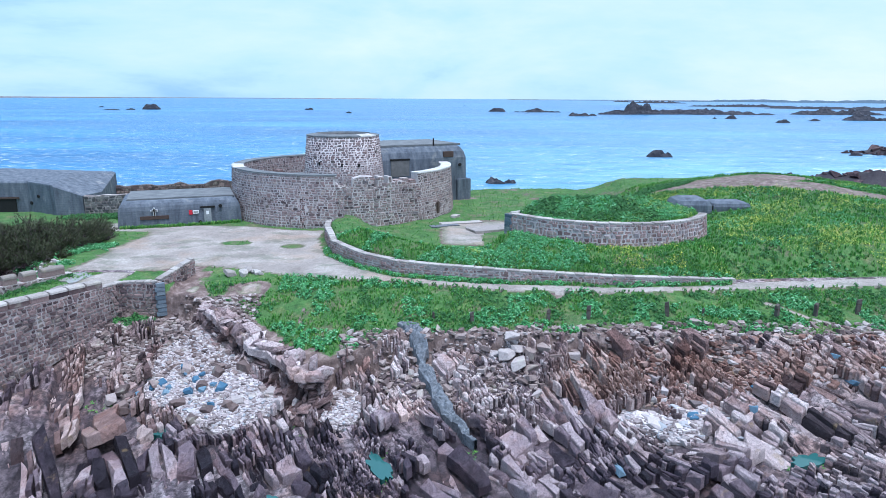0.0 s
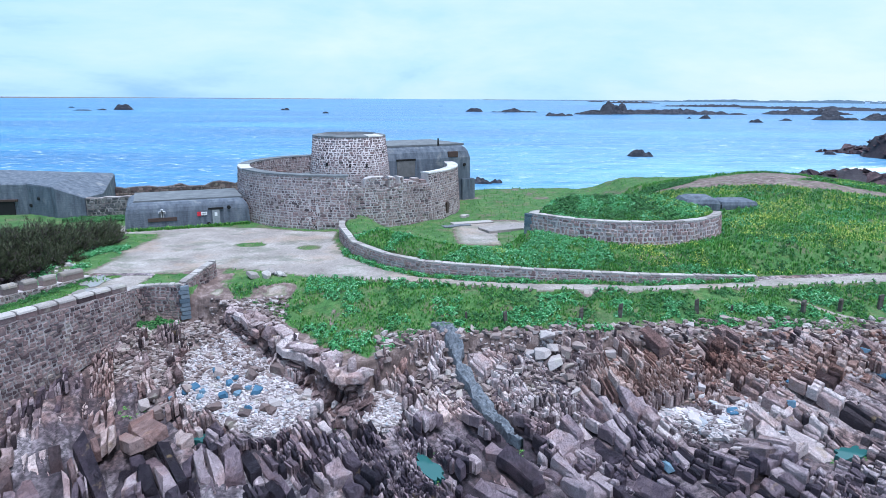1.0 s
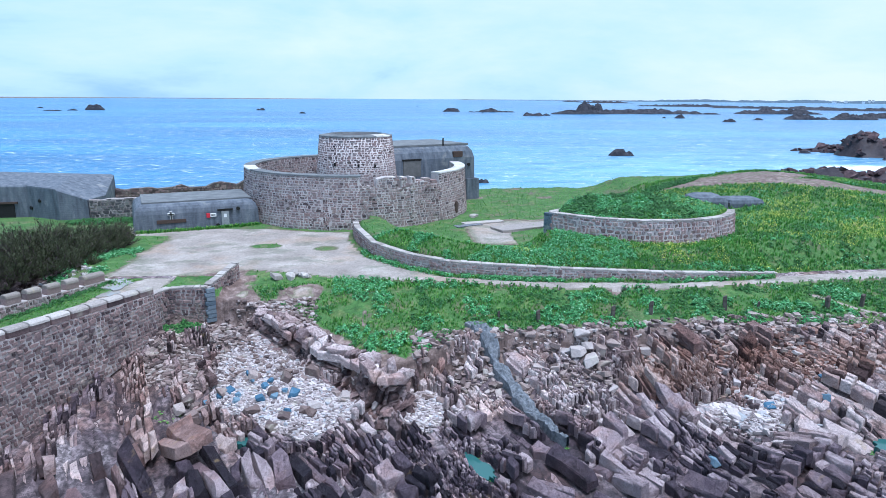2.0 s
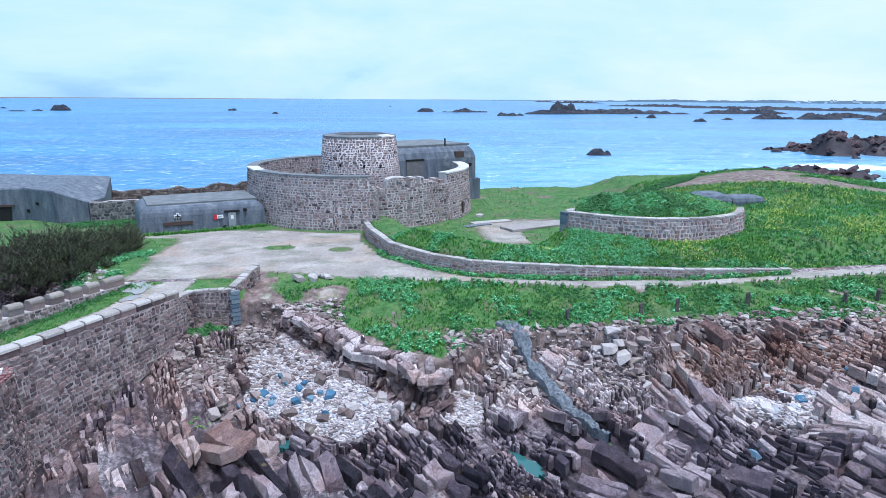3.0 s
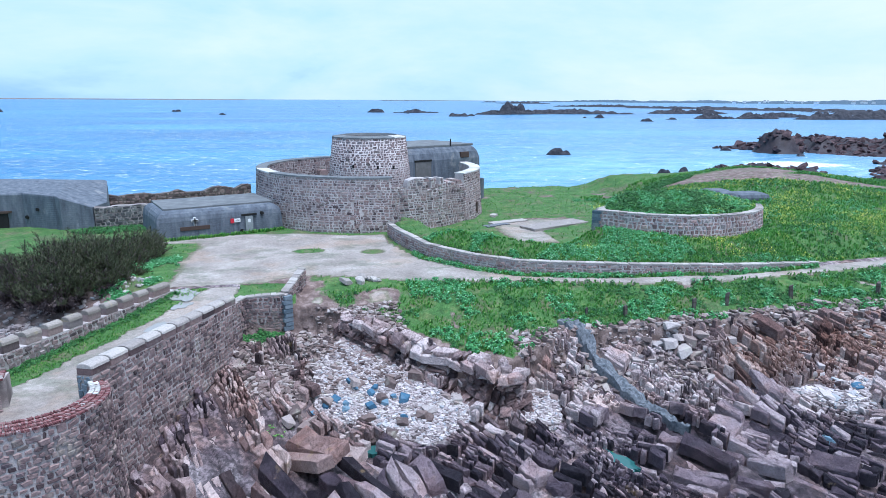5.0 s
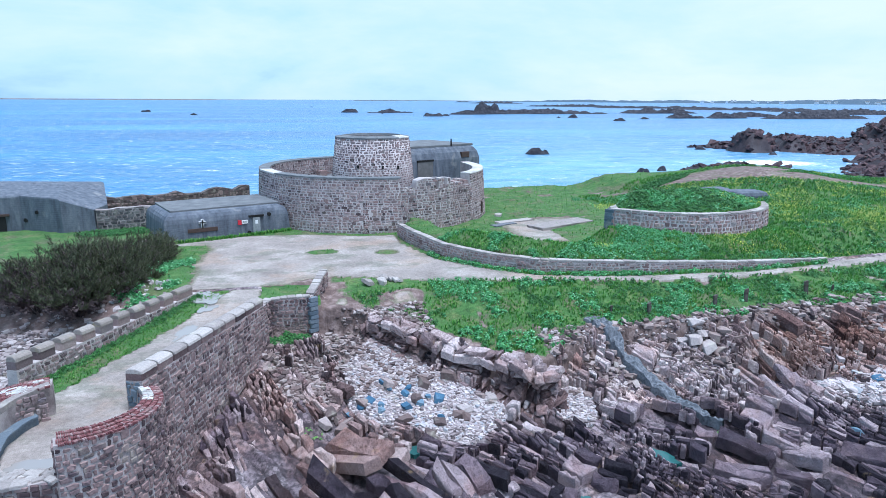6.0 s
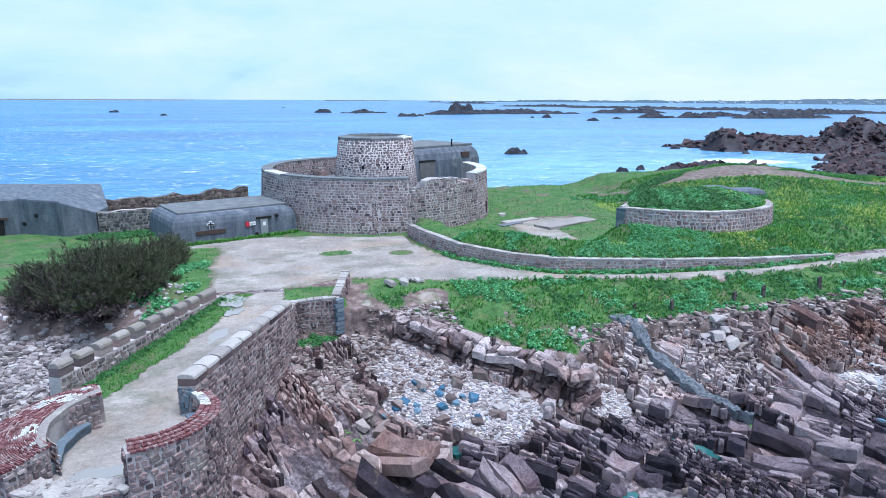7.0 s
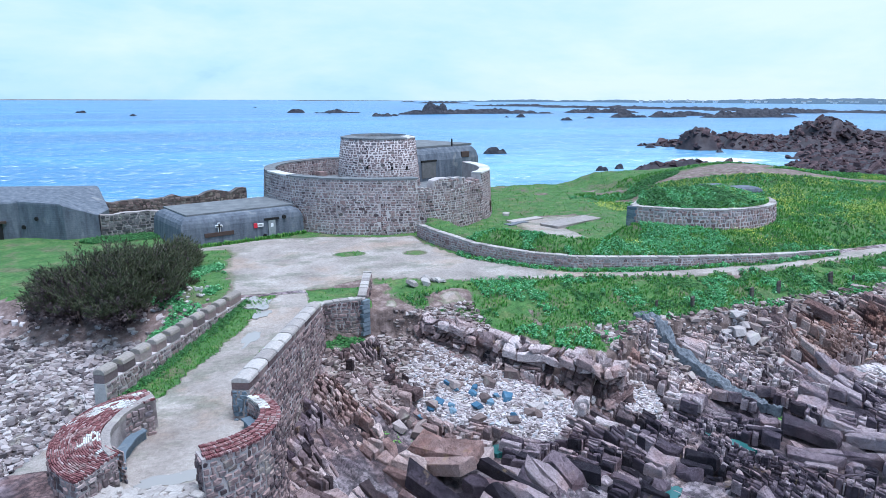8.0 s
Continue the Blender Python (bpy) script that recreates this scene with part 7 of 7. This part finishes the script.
def islet(x, y, length, depth, height, seed, material=ISLET, label="dark rocky islet in the sea", peaks=1.0, turn=0.0):
    nx, ny = max(16, min(90, int(length / 2))), 14
    u, v = np.meshgrid(np.linspace(-1, 1, nx), np.linspace(-1, 1, ny))
    env = np.clip(1 - np.abs(u) ** 2.2, 0, 1) ** 0.6 * np.clip(1 - v ** 2, 0, 1) ** 0.7
    k = max(3.0, length / 14)
    rough = 0.55 + 0.9 * fbm(u * k * 0.5 + seed, v * 2.2, seed, 5) * peaks
    z = height * env * np.clip(rough, 0.12, 2) - 1.2 * (1 - env) - 0.6
    px, py = u * length / 2, v * depth / 2 * (1 + 0.3 * fbm(u * k * 0.3, v * 0, seed + 3, 3))
    c, s = math.cos(radians(turn)), math.sin(radians(turn))
    verts = np.stack([x + px * c - py * s, y + px * s + py * c, SEA_Z + z], -1).reshape(-1, 3)
    idx = np.arange(nx * ny).reshape(ny, nx)
    faces = np.stack([idx[:-1, :-1], idx[:-1, 1:], idx[1:, 1:], idx[1:, :-1]], -1).reshape(-1, 4)
    return tagged(mesh_part("rocky_islet", arrays_mesh("rocky_islet", verts, faces), material), label, "islet", "islets off the coast")


for i, (x, y, n, d, h) in enumerate(((-573, 1325, 36, 16, 14), (-620, 1260, 44, 14, 4), (-598, 1290, 20, 10, 4), (-270, 1360, 18, 10, 8), (105, 1310, 36, 16, 11), (180, 1285, 96, 20, 8), (214, 1058, 34, 16, 10), (238, 1080, 20, 10, 5),
                                     (345, 1180, 62, 30, 24), (430, 1195, 330, 34, 11), (300, 1165, 70, 20, 11), (425, 836, 20, 9, 8), (720, 1225, 170, 36, 14), (416, 969, 18, 9, 7), (395, 975, 10, 6, 3), (590, 935, 66, 20, 11), (500, 905, 24, 10, 4), (116, 358, 13, 7, 6.5), (121, 357, 7, 5, 3.5),
                                     (20, 245, 9, 5, 4.2), (25, 246, 6, 4, 3), (-160, 1150, 14, 7, 3.5), (-760, 1500, 18, 8, 3), (60, 1900, 12, 7, 3), (128, 262, 7, 4, 4), (140, 266, 6, 4, 3.4), (660, 930, 70, 24, 14), (800, 900, 200, 40, 14), (760, 1000, 120, 26, 9),
                                     (152, 1210, 10, 5, 2.5), (232, 372, 10, 5, 3), (250, 330, 8, 5, 3), (1080, 1120, 260, 50, 14))):
    islet(x, y, n, d, h, 11 + i * 3)
for i, (az, rng_m, n, h) in enumerate(((24, 2250, 330, 11), (31, 2050, 420, 10), (38, 1900, 460, 10), (46, 1750, 480, 10), (55, 1700, 520, 10), (65, 1700, 520, 10), (17.5, 3100, 260, 13), (15.0, 3600, 120, 9))):
    islet(rng_m * math.sin(radians(az)), rng_m * math.cos(radians(az)), n, 60, h, 200 + 5 * i, ISLET, "long low reef of dark rock far out at sea", 0.8, -az)



def foreland_rocks(n, seed):
    """Jagged dark rock over the low foreland and its reefs."""
    rng, r = random.Random(seed), np.random.RandomState(seed)
    x, y = r.uniform(72, 430, n * 3), r.uniform(60, 450, n * 3)
    ok = smooth_ground(x, y)[0] > -18.6
    x, y = x[ok][:n], y[ok][:n]
    mats = []
    for xi, yi, zi in zip(x, y, ground_z(x, y)):
        s = rng.choice((0.9, 1.3, 1.8, 2.4, 3.4)) * rng.uniform(0.8, 1.2) * min(1.0, 0.35 + math.hypot(xi, yi) / 350)
        mats.append((rng.randrange(len(CHIPS)), placed(rng, xi, yi, zi - 0.15 * s, s * rng.uniform(0.9, 2.6), s, s * rng.uniform(0.3, 0.75), 20, 34)))
    tagged(joined("foreland_rocks", CHIPS, mats, REEF, None), "jagged dark brown rocks of the low foreland", "rocks", kind="stuff")


foreland_rocks(8500, 931)


def far_coast():
    n = 260
    az = np.radians(np.linspace(18, 84, n))
    r = 4150.0
    h = 24 * S((np.degrees(az) - 18) / 6) * (0.45 + 0.6 * S((np.degrees(az) - 34) / 14)) + 9 * fbm(np.degrees(az) * 0.4, az * 0, 77, 5) + 5 * fbm(np.degrees(az) * 3.0, az * 0, 78, 4)
    h = np.maximum(h, 3)
    rows = []
    for k, (dr, f) in enumerate(((-120, 0.0), (-60, 0.25), (0, 0.6), (120, 1.0), (320, 0.8), (420, 0.0))):
        rows.append(np.stack([(r + dr) * np.sin(az), (r + dr) * np.cos(az), SEA_Z - 1 + h * f], -1))
    v = np.concatenate(rows)
    idx = np.arange(len(rows) * n).reshape(len(rows), n)
    faces = np.stack([idx[:-1, :-1], idx[:-1, 1:], idx[1:, 1:], idx[1:, :-1]], -1).reshape(-1, 4)
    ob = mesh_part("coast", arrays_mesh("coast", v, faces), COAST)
    tagged(ob, "low hazy wooded coast on the horizon", "coast", kind="structure")
    rng = random.Random(3)
    for _ in range(90):
        a = radians(rng.uniform(34, 82))
        d = r - rng.uniform(20, 110)
        w, hh = rng.uniform(9, 22), rng.uniform(5, 8)
        z = SEA_Z + 4 + 12 * (d - r + 120) / 120
        m = Matrix.Translation((d * math.sin(a), d * math.cos(a), z)) @ pose(0, 0, 0, 0, 0, -math.degrees(a))
        home = thing("cottage", m.translation, label="tiny pale house on the far coast", category="house", group="houses on the far coast")
        bm = bmesh.new()
        box(bm, -w / 2, w / 2, -4, 4, -6, hh * 0.6, m)
        part("wall", bm, WHITE, home)
        bm = bmesh.new()
        vs = [bm.verts.new(m @ Vector(p)) for p in ((-w / 2, -4.3, hh * 0.6), (w / 2, -4.3, hh * 0.6), (w / 2, 4.3, hh * 0.6), (-w / 2, 4.3, hh * 0.6), (-w / 2, 0, hh), (w / 2, 0, hh))]
        for f in ((0, 1, 5, 4), (2, 3, 4, 5), (0, 4, 3), (1, 2, 5), (0, 3, 2, 1)):
            bm.faces.new([vs[i] for i in f])
        part("roof", bm, ROOF, home)


far_coast()

# ---- plants ----


def blade_tuft(seed, n=7, h=1.0, w=0.07, lean=0.45):
    rng = random.Random(seed)
    v, f = [], []
    for i in range(n):
        a, r = rng.uniform(0, 2 * math.pi), rng.uniform(0, 0.22)
        bx, by = r * math.cos(a), r * math.sin(a)
        b = a + rng.uniform(-0.8, 0.8)
        hh, ln = h * rng.uniform(0.55, 1.0), lean * rng.uniform(0.4, 1.2)
        tx, ty = bx + ln * hh * math.cos(b), by + ln * hh * math.sin(b)
        px, py = -math.sin(b) * w, math.cos(b) * w
        k = len(v)
        v += [(bx - px, by - py, -0.08), (bx + px, by + py, -0.08), ((bx + tx) / 2 + px, (by + ty) / 2 + py, hh * 0.62), ((bx + tx) / 2 - px, (by + ty) / 2 - py, hh * 0.62), (tx, ty, hh)]
        f += [(k, k + 1, k + 2), (k, k + 2, k + 3), (k + 3, k + 2, k + 4)]
    return np.array(v), np.array(f)


def leafy_clump(seed, n=26, flat=0.6, leaf=0.3):
    """A mound of broad leaves."""
    rng = random.Random(seed)
    v, f = [], []
    for i in range(n):
        a, e = rng.uniform(0, 2 * math.pi), rng.uniform(0.05, 1.45)
        r = rng.uniform(0.6, 1.0)
        c = Vector((r * 0.5 * math.cos(a) * math.cos(e), r * 0.5 * math.sin(a) * math.cos(e), r * flat * math.sin(e)))
        out = Vector((math.cos(a) * math.cos(e), math.sin(a) * math.cos(e), math.sin(e) + 0.35)).normalized()
        side = out.cross(Vector((rng.uniform(-1, 1), rng.uniform(-1, 1), rng.uniform(-1, 1)))).normalized()
        up = side.cross(out).normalized()
        s = leaf * rng.uniform(0.6, 1.15)
        k = len(v)
        for p in (c - side * s * 0.5, c + up * s * 0.42 + out * s * 0.1, c + side * s * 0.5, c - up * s * 0.42 + out * s * 0.1):
            v.append(tuple(p))
        f += [(k, k + 1, k + 2), (k, k + 2, k + 3)]
    return np.array(v), np.array(f)


def stuff(name, arrays, x, y, size, material, label, category, seed, squash=(0.8, 1.2), sink=0.0, parent=None, z=None):
    """Plants over the ground, all in one mesh."""
    r = np.random.RandomState(seed)
    z = ground_z(x, y) if z is None else z
    n = len(x)
    s = size(r, n)
    yaw = r.uniform(0, 2 * np.pi, n)
    hs = s * r.uniform(squash[0], squash[1], n)
    pick = r.randint(0, len(arrays), n)
    vs, fs, count = [], [], 0
    for i, (v, f) in enumerate(arrays):
        sel = np.where(pick == i)[0]
        if not len(sel):
            continue
        c, sn = np.cos(yaw[sel])[:, None], np.sin(yaw[sel])[:, None]
        px = (v[:, 0] * c - v[:, 1] * sn) * s[sel][:, None] + x[sel][:, None]
        py = (v[:, 0] * sn + v[:, 1] * c) * s[sel][:, None] + y[sel][:, None]
        pz = v[:, 2][None] * hs[sel][:, None] + z[sel][:, None] - sink
        vs.append(np.stack([px, py, pz], -1).reshape(-1, 3))
        fs.append((f[None] + (np.arange(len(sel)) * len(v))[:, None, None] + count).reshape(-1, 3))
        count += len(sel) * len(v)
    ob = mesh_part(name, arrays_mesh(name, np.concatenate(vs), np.concatenate(fs)), material, parent)
    return tagged(ob, label, category, kind="stuff")


TUFTS = [blade_tuft(500 + i) for i in range(8)]
CLUMPS = [leafy_clump(520 + i) for i in range(8)]
FLOWERS = [leafy_clump(540 + i, 9, 0.9, 0.16) for i in range(5)]


def grown(r, n, x0, x1, y0, y1, limit, patch=0.0, scale=0.4, seed=1):
    xs, ys = np.empty(0), np.empty(0)
    for _ in range(60):
        x, y = r.uniform(x0, x1, n), r.uniform(y0, y1, n)
        ok = ground_all(x, y)[1] > limit
        if patch is not None:
            ok &= fbm(x * scale, y * scale, seed, 3) > patch
        xs, ys = np.concatenate([xs, x[ok]]), np.concatenate([ys, y[ok]])
        if len(xs) >= n:
            break
    return xs[:n], ys[:n]


r_ = np.random.RandomState(77)
# cliff-edge strip
x, y = grown(r_, 8000, -21, 46, 41, 52.5, 0.5, -0.2)
stuff("cliff_grass", TUFTS, x, y, lambda r, n: r.uniform(0.12, 0.3, n), BLADES, "green tussocky grass along the cliff edge", "grass", 601)
x, y = grown(r_, 1500, -13, 46, 42, 51.5, 0.6, 0.1, 0.55, 4)
stuff("cliff_plants", CLUMPS, x, y, lambda r, n: r.uniform(0.28, 0.68, n), LEAVES, "broad-leaved green plants along the cliff edge", "plants", 602)
# herbs; the extra dark ones imitate shade among the clumps
x, y = grown(r_, 2400, -20, 46, 42, 52, 0.45, 0.0, 0.5, 8)
stuff("cliff_herbs", CLUMPS, x, y, lambda r, n: r.uniform(0.25, 0.5, n), DARK_LEAVES, "dark green low herbs on the cliff edge", "plants", 603)
# bank behind the low wall
x, y = grown(r_, 8500, -13, 24, 50, 62, 0.6, None)
stuff("bank_grass", TUFTS, x, y, lambda r, n: r.uniform(0.15, 0.34, n), BLADES, "long green grass on the bank above the low wall", "grass", 604)
x, y = grown(r_, 3000, -13, 12, 50, 62, 0.6, -0.12, 0.4, 12)
stuff("bank_plants", CLUMPS, x, y, lambda r, n: r.uniform(0.3, 0.62, n), LEAVES, "leafy green plants on the bank above the low wall", "plants", 605)
# mound
x, y = in_ellipse(MOUND[0], MOUND[1], 10.0, 10.0)(r_, 6500)
ok = (y < 68) & (ground_z(x, y) > 2.9)
light = ok & (fbm(x * 0.6, y * 0.6, 84, 3) > -0.02)
stuff("mound_leaves", CLUMPS, x[light], y[light], lambda r, n: r.uniform(0.3, 0.7, n), LEAVES, "bright leafy growth on the battery mound", "plants", 622)
ok &= ~light
stuff("mound_plants", CLUMPS, x[ok], y[ok], lambda r, n: r.uniform(0.35, 0.85, n), DARK_LEAVES, "dense dark green growth on the battery mound", "plants", 606)
x, y = in_ellipse(MOUND[0], MOUND[1], 10.1, 10.1)(r_, 4500)
ok = (y < 69) & (ground_z(x, y) > 2.7)
stuff("mound_grass", TUFTS, x[ok], y[ok], lambda r, n: r.uniform(0.2, 0.4, n), BLADES, "long grass on the battery mound", "grass", 607)
# hill
x, y = grown(r_, 13000, 18, 62, 51, 92, 0.6, None)
stuff("hill_grass", TUFTS, x, y, lambda r, n: r.uniform(0.18, 0.42, n), BLADES, "green grass over the hillside", "grass", 608)
x, y = grown(r_, 2200, 16, 62, 51, 90, 0.6, 0.05, 0.3, 16)
stuff("hill_leaves", CLUMPS, x, y, lambda r, n: r.uniform(0.3, 0.55, n), LEAVES, "bright leafy plants over the hillside", "plants", 621)
x, y = grown(r_, 2600, 18, 62, 52, 90, 0.6, 0.0, 0.22, 15)
stuff("hill_plants", CLUMPS, x, y, lambda r, n: r.uniform(0.3, 0.6, n), DARK_LEAVES, "dark green plants over the hillside", "plants", 609)
x, y = grown(r_, 9500, 16, 62, 51.5, 84, 0.6, -0.02, 0.28, 19)
stuff("hill_flowers", FLOWERS, x, y, lambda r, n: r.uniform(0.25, 0.5, n), PETALS, "drifts of yellow wild flowers over the hillside", "flowers", 610)
x, y = grown(r_, 500, 2, 20, 51, 56, 0.6, 0.05, 0.4, 23)
stuff("bank_flowers", FLOWERS, x, y, lambda r, n: r.uniform(0.3, 0.5, n), PETALS, "yellow wild flowers below the battery wall", "flowers", 611)
# court edges, fort foot, meadow
x, y = grown(r_, 5000, -40, 34, 52, 106, 0.55, None)
stuff("court_grass", TUFTS, x, y, lambda r, n: r.uniform(0.1, 0.24, n), BLADES, "short worn grass round the gravel court", "grass", 612)
x, y = grown(r_, 1900, -37, -28, 34, 54, 0.5, None)
stuff("jetty_grass", TUFTS, x, y, lambda r, n: r.uniform(0.07, 0.16, n), BLADES, "green grass along the jetty walk", "grass", 613)
t = r_.uniform(0, 1, 420)
x, y = -38 + 7 * t + 0.45 + r_.normal(0, 0.2, 420), 38.2 + 14.8 * t - 0.25 + r_.normal(0, 0.2, 420)
stuff("jetty_plants", CLUMPS, x, y, lambda r, n: r.uniform(0.2, 0.42, n), DARK_LEAVES, "leafy plants at the foot of the crenellated wall", "plants", 614)
x, y = in_ellipse(-24.3, 49.2, 1.7, 0.8, 8)(r_, 240)
stuff("ruin_plants", CLUMPS, x, y, lambda r, n: r.uniform(0.25, 0.6, n), DARK_LEAVES, "dark green plants at the foot of the broken wall", "plants", 615)
x, y = in_ellipse(-34.6, 59.0, 2.6, 6.5, -8)(r_, 1100)
ok = fbm(x * 0.7, y * 0.7, 83, 3) > -0.02
x, y = x[ok], y[ok]
stuff("bush_plants", CLUMPS, x, y, lambda r, n: r.uniform(0.3, 0.7, n), LEAVES, "leafy plants at the edge of the bush", "plants", 616)
x, y = in_ellipse(-36.2, 51.2, 1.3, 1.6, -20)(r_, 220)
stuff("jetty_clump", CLUMPS, x, y, lambda r, n: r.uniform(0.3, 0.6, n), LEAVES, "bright green plants outside the crenellated wall", "plants", 617)
t = r_.uniform(0, 1, 500)
x, y = -35.9 + 12 * t + 0.3, 71.6 + 4.6 * t - 0.25 + r_.normal(0, 0.15, 500)
stuff("blockhouse_plants", TUFTS, x, y, lambda r, n: r.uniform(0.2, 0.45, n), BLADES, "grass along the foot of the blockhouse", "grass", 618)
x, y = in_ellipse(-41.5, 78.6, 4.5, 1.6, 8)(r_, 700)
stuff("yard_plants", CLUMPS, x, y, lambda r, n: r.uniform(0.25, 0.6, n), DARK_LEAVES, "green plants below the yard wall", "plants", 619)
# weed beside the rock pools
px, py = np.empty(0), np.empty(0)
for wx_, wy_, wr_, wq_ in POOLS + [(-9.4, 37.4, 0.9, 0.5), (-22.5, 40.2, 0.8, 0.5)]:
    a_ = r_.uniform(0, 2 * np.pi, 34)
    q_ = r_.uniform(0.9, 1.5, 34)
    px, py = np.concatenate([px, wx_ + wr_ * q_ * np.cos(a_) * (a_ > 1.0)]), np.concatenate([py, wy_ + wq_ * q_ * np.sin(a_)])
stuff("green_weed", CLUMPS, px, py, lambda r, n: r.uniform(0.08, 0.26, n), BLADES, "bright green weed beside the rock pools", "weed", 623, (0.3, 0.5))
# headland scrub
x, y = in_ellipse(27.5, 86.5, 6.5, 1.6, 18)(r_, 700)
stuff("headland_plants", CLUMPS, x, y, lambda r, n: r.uniform(0.3, 0.65, n), DARK_LEAVES, "low green scrub on the headland", "plants", 620)


def tamarisk(at, rx, ry, h, seed):
    """A wide tamarisk: many thin bare shoots and feathery olive sprays."""
    rng = random.Random(seed)
    base = thing("tamarisk_bush", at, label="broad dark half-bare tamarisk bush beside the jetty", category="bush")

    def shoot(bm, a, b, w):
        d = (b - a).normalized()
        s = d.cross(Vector((rng.uniform(-1, 1), rng.uniform(-1, 1), 0.3))).normalized() * w
        u = d.cross(s).normalized() * w
        vs = [bm.verts.new(p) for p in (a + s, a - s * 0.5 + u, a - s * 0.5 - u, b)]
        for i, j in ((0, 1), (1, 2), (2, 0)):
            bm.faces.new((vs[i], vs[j], vs[3]))
    limbs, twigs, sprays = bmesh.new(), bmesh.new(), bmesh.new()
    lobes = [(-0.55, -0.3, 0.42, 0.85), (-0.3, 0.1, 0.5, 1.0), (0.05, -0.15, 0.5, 0.98), (0.35, 0.15, 0.5, 0.88), (0.55, -0.1, 0.42, 0.7), (-0.05, 0.45, 0.5, 0.95), (0.1, -0.55, 0.4, 0.72), (-0.75, -0.05, 0.28, 0.75), (0.6, 0.55, 0.4, 0.85), (0.72, 0.9, 0.32, 0.72)]
    for k in range(900):
        q, an = math.sqrt(rng.random()), rng.uniform(0, 2 * math.pi)
        lx, ly, lr, lh = lobes[k % len(lobes)]
        ex, ey = lx * rx + lr * rx * q * math.cos(an), ly * ry + lr * ry * q * math.sin(an)
        ez = h * lh * (1 - 0.6 * q ** 2.4) * rng.uniform(0.7, 1.1)
        root = Vector((at[0] + lx * rx * 0.8 + (ex - lx * rx) * 0.35, at[1] + ly * ry * 0.8 + (ey - ly * ry) * 0.35, at[2] - 0.4))
        tip = Vector((at[0] + ex, at[1] + ey, at[2] + ez))
        mid = root.lerp(tip, 0.55) + Vector((rng.uniform(-0.3, 0.3), rng.uniform(-0.3, 0.3), 0.25))
        shoot(limbs, root, mid, 0.06)
        shoot(limbs, mid - (mid - root) * 0.15, tip, 0.03)
        green = S((ex / rx + 0.55 + rng.uniform(-0.5, 0.5)) / 0.7)
        for _ in range(28):
            s = mid.lerp(tip, rng.uniform(-0.5, 1.0))
            d = Vector((ex / rx * 0.7 + rng.uniform(-0.8, 0.8), ey / ry * 0.7 + rng.uniform(-0.8, 0.8), rng.uniform(0.35, 1.2))).normalized()
            e2 = s + d * rng.uniform(0.3, 0.85)
            shoot(twigs, s, e2, 0.016)
            if rng.random() < 0.35 + 0.55 * green:
                for _ in range(3):
                    p = s.lerp(e2, rng.uniform(0.3, 1.0))
                    shoot(sprays, p, p + (d + Vector((rng.uniform(-0.8, 0.8), rng.uniform(-0.8, 0.8), rng.uniform(-0.2, 0.6)))).normalized() * rng.uniform(0.15, 0.4), 0.03)
    core = []
    for k in range(1300):
        lx, ly, lr, lh = lobes[k % len(lobes)]
        q, an, up = math.sqrt(rng.random()), rng.uniform(0, 2 * math.pi), rng.random()
        sz = rng.uniform(0.4, 0.75)
        core.append((k % len(CLUMPS), Matrix.Translation((at[0] + lx * rx + 0.85 * lr * rx * q * math.cos(an), at[1] + ly * ry + 0.85 * lr * ry * q * math.sin(an), at[2] + up * h * lh * 0.72 * (1 - 0.6 * q ** 2.4))) @ Matrix.Scale(sz, 4)))
    joined("inner_growth", CLUMPS, core, TWIGS, base, "dense dark inner growth")
    part("branchwork", limbs, TWIGS, base, "dark bare limbs")
    part("brush", twigs, TWIGS, base, "fine purple-brown twigs")
    part("foliage", sprays, SPRIGS, base, "feathery olive sprays")
    return base


tamarisk((-39.9, 58.4, -1.5), 5.9, 8.8, 4.1, 8)
